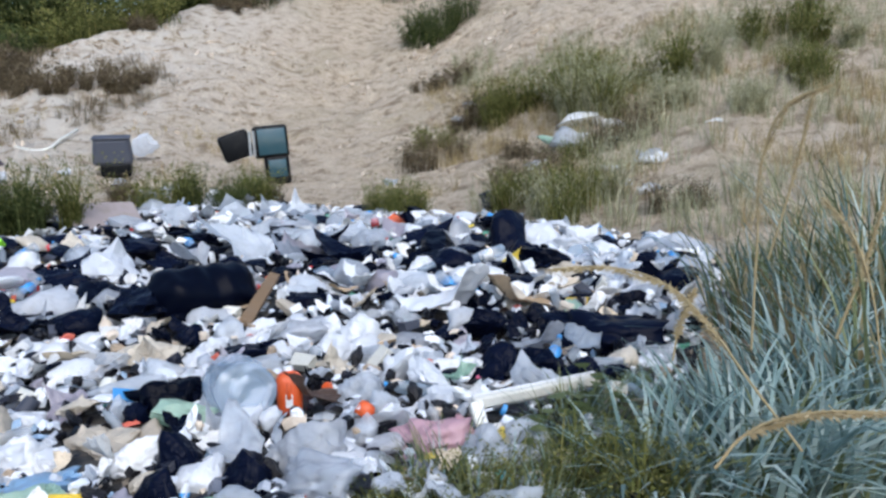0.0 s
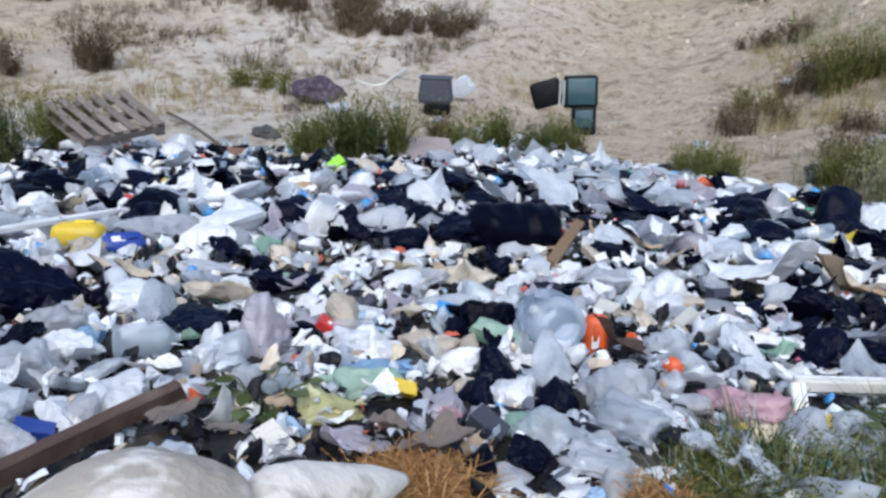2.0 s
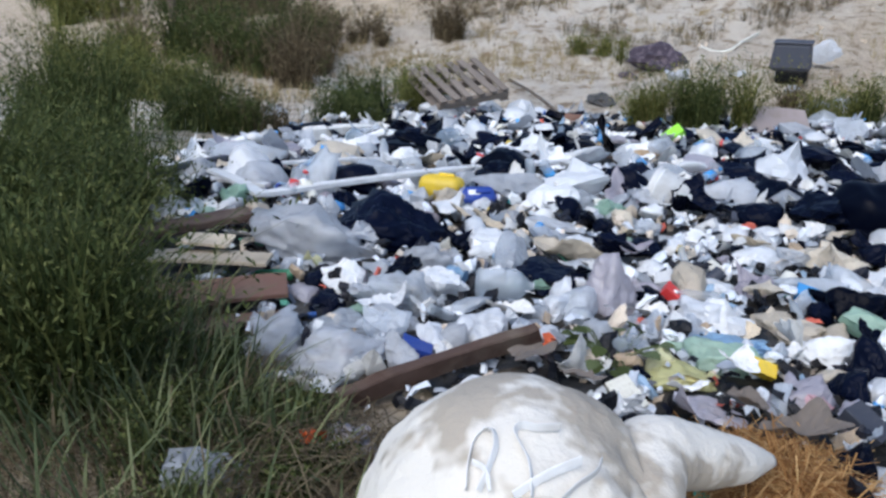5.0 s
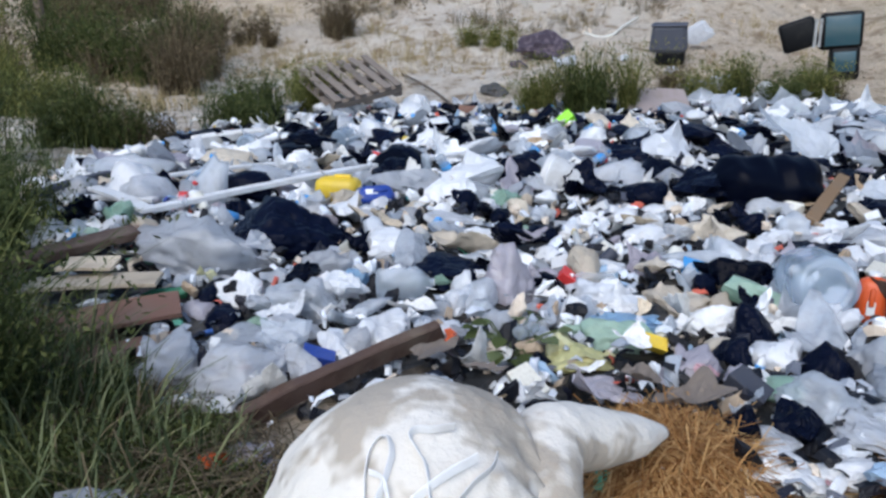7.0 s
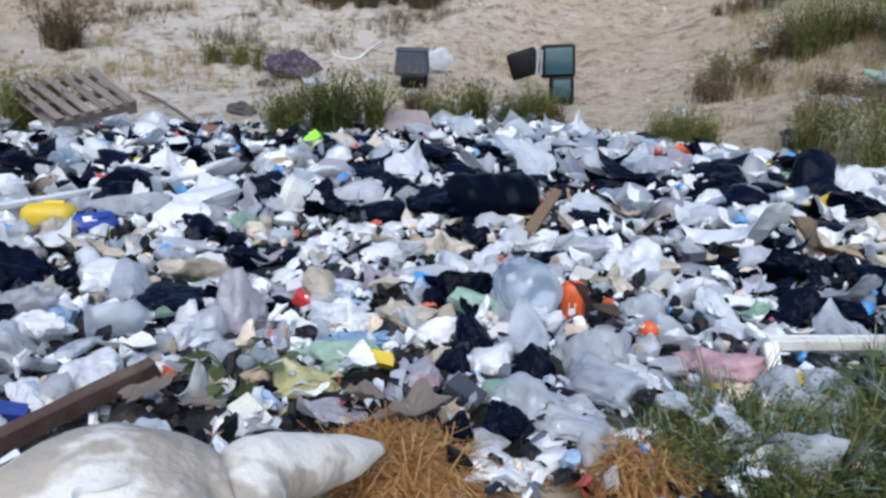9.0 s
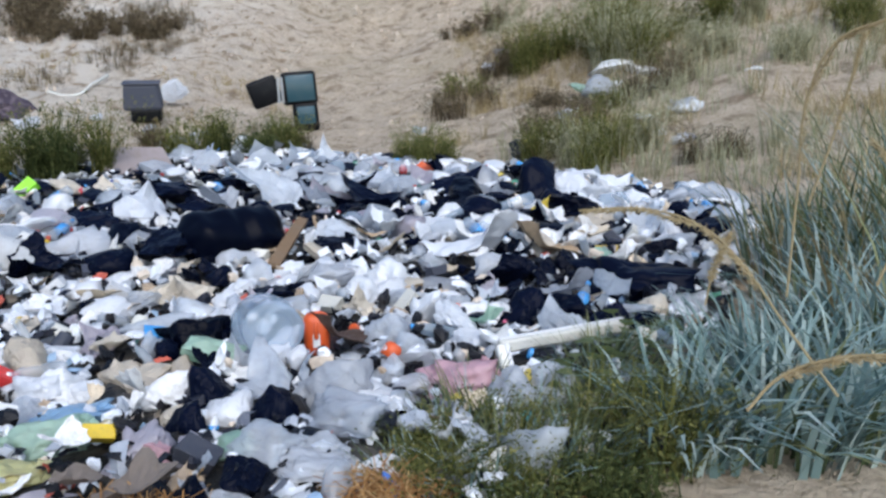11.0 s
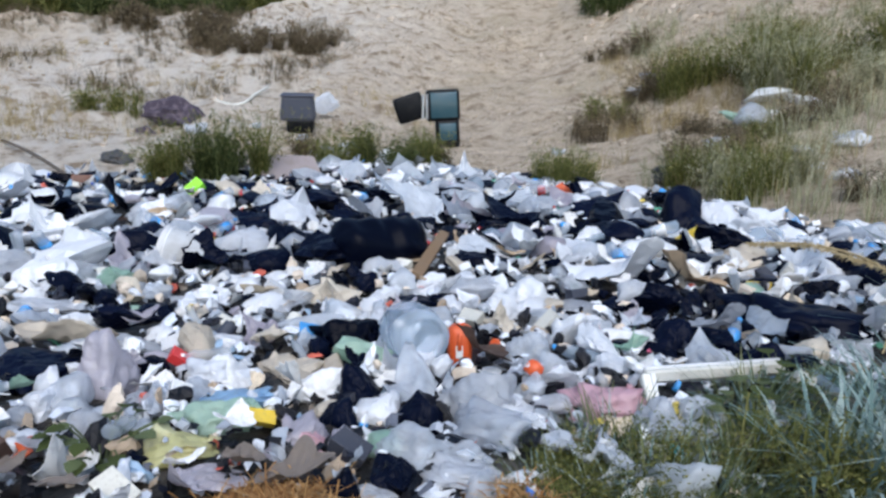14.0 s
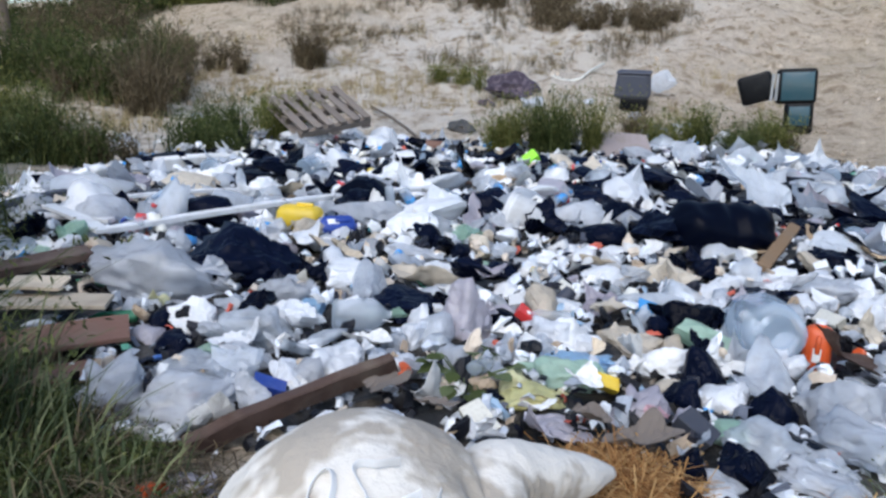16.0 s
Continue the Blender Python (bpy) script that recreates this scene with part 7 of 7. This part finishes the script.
# ---- trees on the crest ----
def tree(x, y, h, seed):
    rnd = random.Random(seed)
    ob = new("tree")
    ob.location = (x, y, ground_height(x, y))
    bm = bmesh.new()
    bmesh.ops.create_cone(bm, segments=8, radius1=0.09 * h / 3, radius2=0.03 * h / 3, depth=h * 0.7, cap_ends=True, matrix=pose(0, 0, h * 0.35 - 0.05, rnd.uniform(-4, 4), rnd.uniform(-4, 4), 0))
    tips = []
    for k in range(9):
        a, z = rnd.uniform(0, 6.28), h * rnd.uniform(0.15, 0.7)
        l = h * rnd.uniform(0.22, 0.42)
        d = Vector((math.cos(a), math.sin(a), rnd.uniform(0.2, 0.9))).normalized()
        q = d.to_track_quat("Z", "Y").to_matrix().to_4x4()
        bmesh.ops.create_cone(bm, segments=6, radius1=0.03 * h / 3, radius2=0.008, depth=l, cap_ends=True, matrix=Matrix.Translation(Vector((0, 0, z)) + d * l / 2) @ q)
        tips += [Vector((0, 0, z)) + d * l * t for t in (0.5, 0.8, 1.0)]
    part("trunk", bm, BARK, ob)
    vs, fs = [], []
    for _ in range(3200):
        c = rnd.choice(tips) + Vector((rnd.gauss(0, 0.11), rnd.gauss(0, 0.11), rnd.gauss(0, 0.09))) * h
        d = Vector((rnd.gauss(0, 1), rnd.gauss(0, 1), rnd.gauss(0, 0.7))).normalized()
        e = d.orthogonal().normalized() * 0.022
        b = len(vs)
        vs += [tuple(c), tuple(c + d * 0.05 + e), tuple(c + d * 0.1), tuple(c + d * 0.05 - e)]
        fs.append((b, b + 1, b + 2, b + 3))
    part("crown", (vs, [], fs), LEAF["dark"], ob)
    tagged(ob, "dark green bushy tree on the crest of the bank", "tree", "trees on the crest")


for n, (x, y, h) in enumerate(((-17, 15.5, 3.6), (-14.6, 17, 3.4), (-12.4, 18.5, 3.4), (-10.2, 20.5, 3.0), (-19, 13, 3.8), (-21, 10.0, 3.8), (-19.5, 7.5, 3.4), (-16, 19.5, 4.4), (-12, 22, 4.4), (-20, 16, 4.8))):
    tree(x, y, h * 1.25, n)
for n, (x, y) in enumerate(((-18.5, 12.2), (-16.9, 13.2), (-15.4, 14.0), (-13.8, 14.9), (-12.2, 15.9), (-10.8, 17.2), (-9.6, 18.6), (-19.6, 10.6), (-20.4, 8.8), (-8.4, 20.0))):
    shrub(x, y, 2.4, 1.3 - 0.25 * (n % 3), "dark" if n % 3 else "shrub", 700, 90 + n, 0.1, label="dense dark green bush on the crest of the bank", leaf=0.11)


def build_clods():
    """Clods, stones and dead bits strewn over the bank."""
    rnd = random.Random(14)
    vs, fs = [], []
    for _ in range(5200):
        x, y = rnd.uniform(-13, 7), rnd.uniform(6, 19)
        s = bank_height(x, y)
        if s < 0.02 or x > 2.5 or noise.noise(Vector((x * 0.5, y * 0.5, 7))) < rnd.uniform(-0.5, 0.35):
            continue
        w = rnd.uniform(0.01, 0.045) * rnd.uniform(0.4, 1.3) * (1 + 0.35 * max(0.0, s - 1))
        m = pose(x, y, ground_height(x, y), rnd.uniform(0, 360), rnd.uniform(0, 360), 0) @ Matrix.Diagonal((w * rnd.uniform(0.8, 2.2), w, w * 0.7, 1))
        b = len(vs)
        vs += [tuple(m @ (Vector(p) * rnd.uniform(0.7, 1.2))) for p in ((1, 0, 0), (0, 1, 0), (-1, 0, 0), (0, -1, 0), (0, 0, 1), (0, 0, -1))]
        fs += [tuple(i + b for i in t) for t in ((0, 1, 4), (1, 2, 4), (2, 3, 4), (3, 0, 4), (1, 0, 5), (2, 1, 5), (3, 2, 5), (0, 3, 5))]
    tagged(part("clods", (vs, [], fs), CLOD), "small clods, stones and dead bits on the bank", "clods", kind="stuff")


for n in range(11):
    x = -24 + 2.1 * n
    shrub(x, 14.5 + 0.55 * (x + 24) + (3 if n % 2 else 0), 4.2, 3.4 - 0.5 * (n % 3), "dark", 1300, 120 + n, 0.05, label="tall dark green thicket behind the crest", leaf=0.2)

CLOD = leafy("earth clods", (0.22, 0.17, 0.12), (0.42, 0.34, 0.26), (0.62, 0.52, 0.42), 0.95, 0.0)
build_clods()


# bare sand between the grasses: x, y, radius
BARE = ((2.36, 16.69, 1.5), (3.56, 16.36, 1.6), (2.86, 7.42, 0.55), (2.40, 7.09, 0.45), (3.97, 8.18, 0.5), (6.13, 10.99, 0.7), (0.28, 11.66, 0.6), (0.14, 9.08, 0.5))


def build_grass(name, label, tone, area, n, h, seed):
    """Scattered dry grass over a stretch of the bank."""
    rnd = random.Random(seed)
    sets = []
    x0, x1, y0, y1 = area
    k = 0
    while k < n:
        x, y = rnd.uniform(x0, x1), rnd.uniform(y0, y1)
        if noise.noise(Vector((x * 0.6, y * 0.6, seed))) < 0.0 or outline_depth(x, y) > -0.1 or any((x - a) ** 2 + (y - b) ** 2 < (c * rnd.uniform(0.7, 1.2)) ** 2 for a, b, c in BARE):
            k += 0.25
            continue
        sets.append(blades(rnd, 9, h * rnd.uniform(0.5, 1.2), 0.07, 0.006, 0.5, x, y, seg=3))
        k += 1
    tagged(part(name, merged(*sets), LEAF[tone]), label, "grass", kind="stuff")


build_grass("dry_grass", "sparse dry yellow grass on the bank", "dry", (-0.3, 9, 5.5, 15), 2000, 0.32, 3)
build_grass("green_grass", "sparse green grass on the bank", "pale", (0.3, 10, 5.5, 17), 1900, 0.5, 8)
build_grass("hillside_grass", "dry brown grass on the low hillside", "dry", (-16, -7.5, 3.0, 10), 700, 0.3, 15)
build_grass("dead_brush", "brown dead brush scattered over the bank", "brush", (-14, -5.5, 10.5, 17), 1500, 0.3, 19)
build_grass("bank_grass", "thin dry grass tufts on the sand bank", "dry", (-12, -2.5, 6.5, 13), 900, 0.16, 5)
build_grass("hollow_weeds", "dark weeds beside the refuse", "deep", (-6.5, -0.9, -0.4, 3.5), 900, 0.22, 6)
build_grass("side_weeds", "green weeds beside the refuse", "deep", (0.3, 3.5, 0.6, 5.0), 700, 0.25, 9)

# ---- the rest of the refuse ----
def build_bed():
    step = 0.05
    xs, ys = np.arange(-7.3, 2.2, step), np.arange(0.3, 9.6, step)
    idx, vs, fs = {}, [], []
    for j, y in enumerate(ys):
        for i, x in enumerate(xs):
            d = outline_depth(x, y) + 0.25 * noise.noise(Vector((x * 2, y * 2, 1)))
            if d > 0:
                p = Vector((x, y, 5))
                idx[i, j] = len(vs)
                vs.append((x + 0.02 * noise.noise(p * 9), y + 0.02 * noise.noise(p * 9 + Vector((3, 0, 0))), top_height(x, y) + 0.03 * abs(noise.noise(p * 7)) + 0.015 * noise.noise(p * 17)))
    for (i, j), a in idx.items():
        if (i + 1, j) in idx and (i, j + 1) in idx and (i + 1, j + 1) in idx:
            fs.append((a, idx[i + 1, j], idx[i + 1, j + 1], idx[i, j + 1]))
    tagged(part("refuse_layer", (vs, [], fs), BED), "matted layer of mixed plastic and paper refuse, coloured dark for gap shade", "refuse", kind="stuff")


def build_scraps():
    """Countless small scraps, each a bent or pinched piece with its own turn."""
    rnd = random.Random(5)
    vs, fs = [], []
    made = 0
    while made < 5600:
        if rnd.random() < 0.6:
            r, a = 1.0 + 4.0 * rnd.random() ** 1.2, rnd.uniform(-0.55, 1.25)
            x, y = -r * math.sin(a), r * math.cos(a)
        else:
            x, y = rnd.uniform(-7, 2), rnd.uniform(0.5, 9.3)
        if outline_depth(x, y) < -0.12 * rnd.random():
            continue
        made += 1
        far = math.hypot(x, y)
        w = rnd.uniform(0.01, 0.032) * (1 + 0.1 * far)
        l = w * rnd.uniform(0.8, 2.6)
        m = pose(x, y, top_height(x, y) + 0.008 + 0.03 * rnd.random(), rnd.gauss(0, 35), rnd.gauss(0, 35), rnd.uniform(0, 360))
        b = len(vs)
        up = rnd.uniform(0.1, 0.6) * w
        for u, v, h in ((-l, -w, 0), (0, -w * 0.8, up), (l, -w, rnd.uniform(-1, 1) * up), (l * 0.9, w * 0.1, up * 0.7), (l * 0.8, w, 0), (0, w, up * rnd.random()), (-l * 0.9, w * 0.8, 0), (-l, 0, up * 0.8), (0, 0, up * 1.6)):
            vs.append(tuple(m @ Vector((u / 2, v / 2, h))))
        fs += [(b, b + 1, b + 8, b + 7), (b + 1, b + 2, b + 3, b + 8), (b + 8, b + 3, b + 4, b + 5), (b + 7, b + 8, b + 5, b + 6)]
    tagged(part("litter_scraps", (vs, [], fs), SCRAP), "small torn scraps of plastic, foil and paper", "litter", kind="stuff")


def build_crumples():
    """The uncounted small crumpled pieces that fill the gaps."""
    rnd = random.Random(9)
    forms = []
    for s in range(10):
        bm = bmesh.new()
        bmesh.ops.create_icosphere(bm, subdivisions=2 if s < 6 else 1, radius=0.5)
        for v in bm.verts:
            q = v.co * 3 + Vector((s * 5.1, 0, 0))
            v.co *= 1 + 0.5 * noise.noise(q) - 0.45 * abs(noise.noise(q * 2.1))
        bm.verts.index_update()
        forms.append(([v.co.copy() for v in bm.verts], [tuple(v.index for v in f.verts) for f in bm.faces]))
        bm.free()
    vs, fs, made = [], [], 0
    while made < 1700:
        if rnd.random() < 0.55:
            r, a = 1.1 + 3.6 * rnd.random(), rnd.uniform(-0.55, 1.3)
            x, y = -r * math.sin(a), r * math.cos(a)
        else:
            x, y = rnd.uniform(-7, 2), rnd.uniform(0.5, 9.3)
        if outline_depth(x, y) < -0.08 * rnd.random():
            continue
        far = math.hypot(x, y)
        if not free(x, y, 0.03, 0.8):
            continue
        made += 1
        w = rnd.uniform(0.018, 0.05) * (1 + 0.1 * far)
        m = pose(x, y, top_height(x, y) + 0.02 + 0.045 * rnd.random(), rnd.gauss(0, 50), rnd.gauss(0, 50), rnd.uniform(0, 360)) @ Matrix.Diagonal((w * rnd.uniform(0.9, 2.0), w, w * rnd.uniform(0.4, 0.9), 1))
        f = forms[rnd.randrange(6) if far < 4 else 6 + rnd.randrange(4)]
        b = len(vs)
        vs += [tuple(m @ v) for v in f[0]]
        fs += [tuple(i + b for i in q) for q in f[1]]
    tagged(part("crumpled_litter", (vs, [], fs), SCRAP), "small crumpled bits of film, foil and paper", "litter", kind="stuff")


def free(x, y, r, gap=0.55):
    return all((x - a) ** 2 + (y - b) ** 2 > (gap * (r + c)) ** 2 for a, b, c in TAKEN)


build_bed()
build_scraps()
build_crumples()

# dark stretches where black film dominates
DARK = ((-2.6, 5.6, 0.9), (-0.9, 4.6, 0.8), (-4.2, 5.0, 0.9), (-1.3, 3.2, 0.55), (-3.6, 3.4, 0.7), (0.3, 3.2, 0.6), (-2.0, 4.4, 0.6), (-5.2, 4.3, 0.8), (0.2, 5.0, 0.5), (-3.2, 6.8, 0.8))


def fill():
    r = random.Random(21)
    counts = {"bag": 0, "wrap": 0, "board": 0, "paper": 0, "bottle": 0, "jug": 0, "small": 0}
    for n in range(11000):
        if n % 2:
            d, a = 1.1 + 3.4 * r.random() ** 0.8, r.uniform(-0.5, 1.3)
            x, y = -d * math.sin(a), d * math.cos(a)
        else:
            x, y = r.uniform(-7, 2), r.uniform(0.6, 9.3)
        if outline_depth(x, y) < 0.04:
            continue
        far = math.hypot(x, y)
        w = (0.06 + (0.06 if far < 3.2 else 0.13) * r.random() ** 1.8) * (0.9 + 0.06 * far)
        if not free(x, y, w * 0.42, 0.85 if far < 3.2 else 0.6):
            continue
        claim(x, y, w * 0.42)
        dark = any((x - a) ** 2 + (y - b) ** 2 < c * c * (0.5 + r.random()) for a, b, c in DARK)
        k = r.random() * (0.8 if far < 1.75 else 1.0)
        tone = "black" if r.random() < (0.62 if dark else 0.2) else r.choice(("white", "white", "white", "grey", "grey", "white", "clear", "clear", "clear", "white", "grey", "white", "white", "beige", "clear", "mauve", "white", "clear" if far < 3.4 else "white", "green" if 1.9 < far < 3.4 else "clear", "yellow" if far < 2.6 else "grey"))
        up = 0.05 * r.random() ** 2
        if k < 0.44 and counts["bag"] < 770:
            counts["bag"] += 1
            bag(x, y, w * 1.3, tone, tall=r.uniform(0.6, 1.15) * (1.0 if far < 4 else 0.75), long=r.uniform(0.9, 1.6), lift=up, tilt=26 if far < 4 else 12)
        elif k < 0.68 and counts["wrap"] < 235:
            counts["wrap"] += 1
            wrap(x, y, w * 1.45, tone, long=r.uniform(0.9, 1.6), lift=up, tip=20 if far < 4 else 10)
        elif k < 0.74 and counts["board"] < 80:
            counts["board"] += 1
            board(x, y, w * 0.75, r.choice((CARD, PALECARD, PALECARD)))
        elif k < 0.82 and counts["paper"] < 220:
            counts["paper"] += 1
            paper(x, y, w * 0.9, lift=up)
        elif k < (0.88 if far < 3.4 else 0.93) and counts["bottle"] < 200:
            counts["bottle"] += 1
            bottle(x, y, r.choice((0, 0, 0, 2, 0, 1) if far < 3.4 else (0, 0, 0, 1, 1, 2, 4, 0, 0, 4, 6, 7, 8, 1, 2)), size=r.uniform(0.45, 0.7) if far < 3.4 else r.uniform(0.6, 0.95), tip=r.gauss(0, 30), lift=up)
        elif k < 0.95 and far > 3.4 and counts["jug"] < 8:
            counts["jug"] += 1
            jug(x, y, r.choice((0, 1)), size=0.8)
        elif counts["small"] < 200:
            counts["small"] += 1
            k = r.choice(("cup", "tray", "carton", "carton", "lid"))
            small(k, x, y, r.choice(("white", "orange", "yellow", "sky", "red", "blue", "teal", "pink")) if k == "lid" else r.choice(("white", "white", "ivory", "grey", "white", "ivory")), 0.6 if k in ("tray", "carton") else 0.8)

fill()
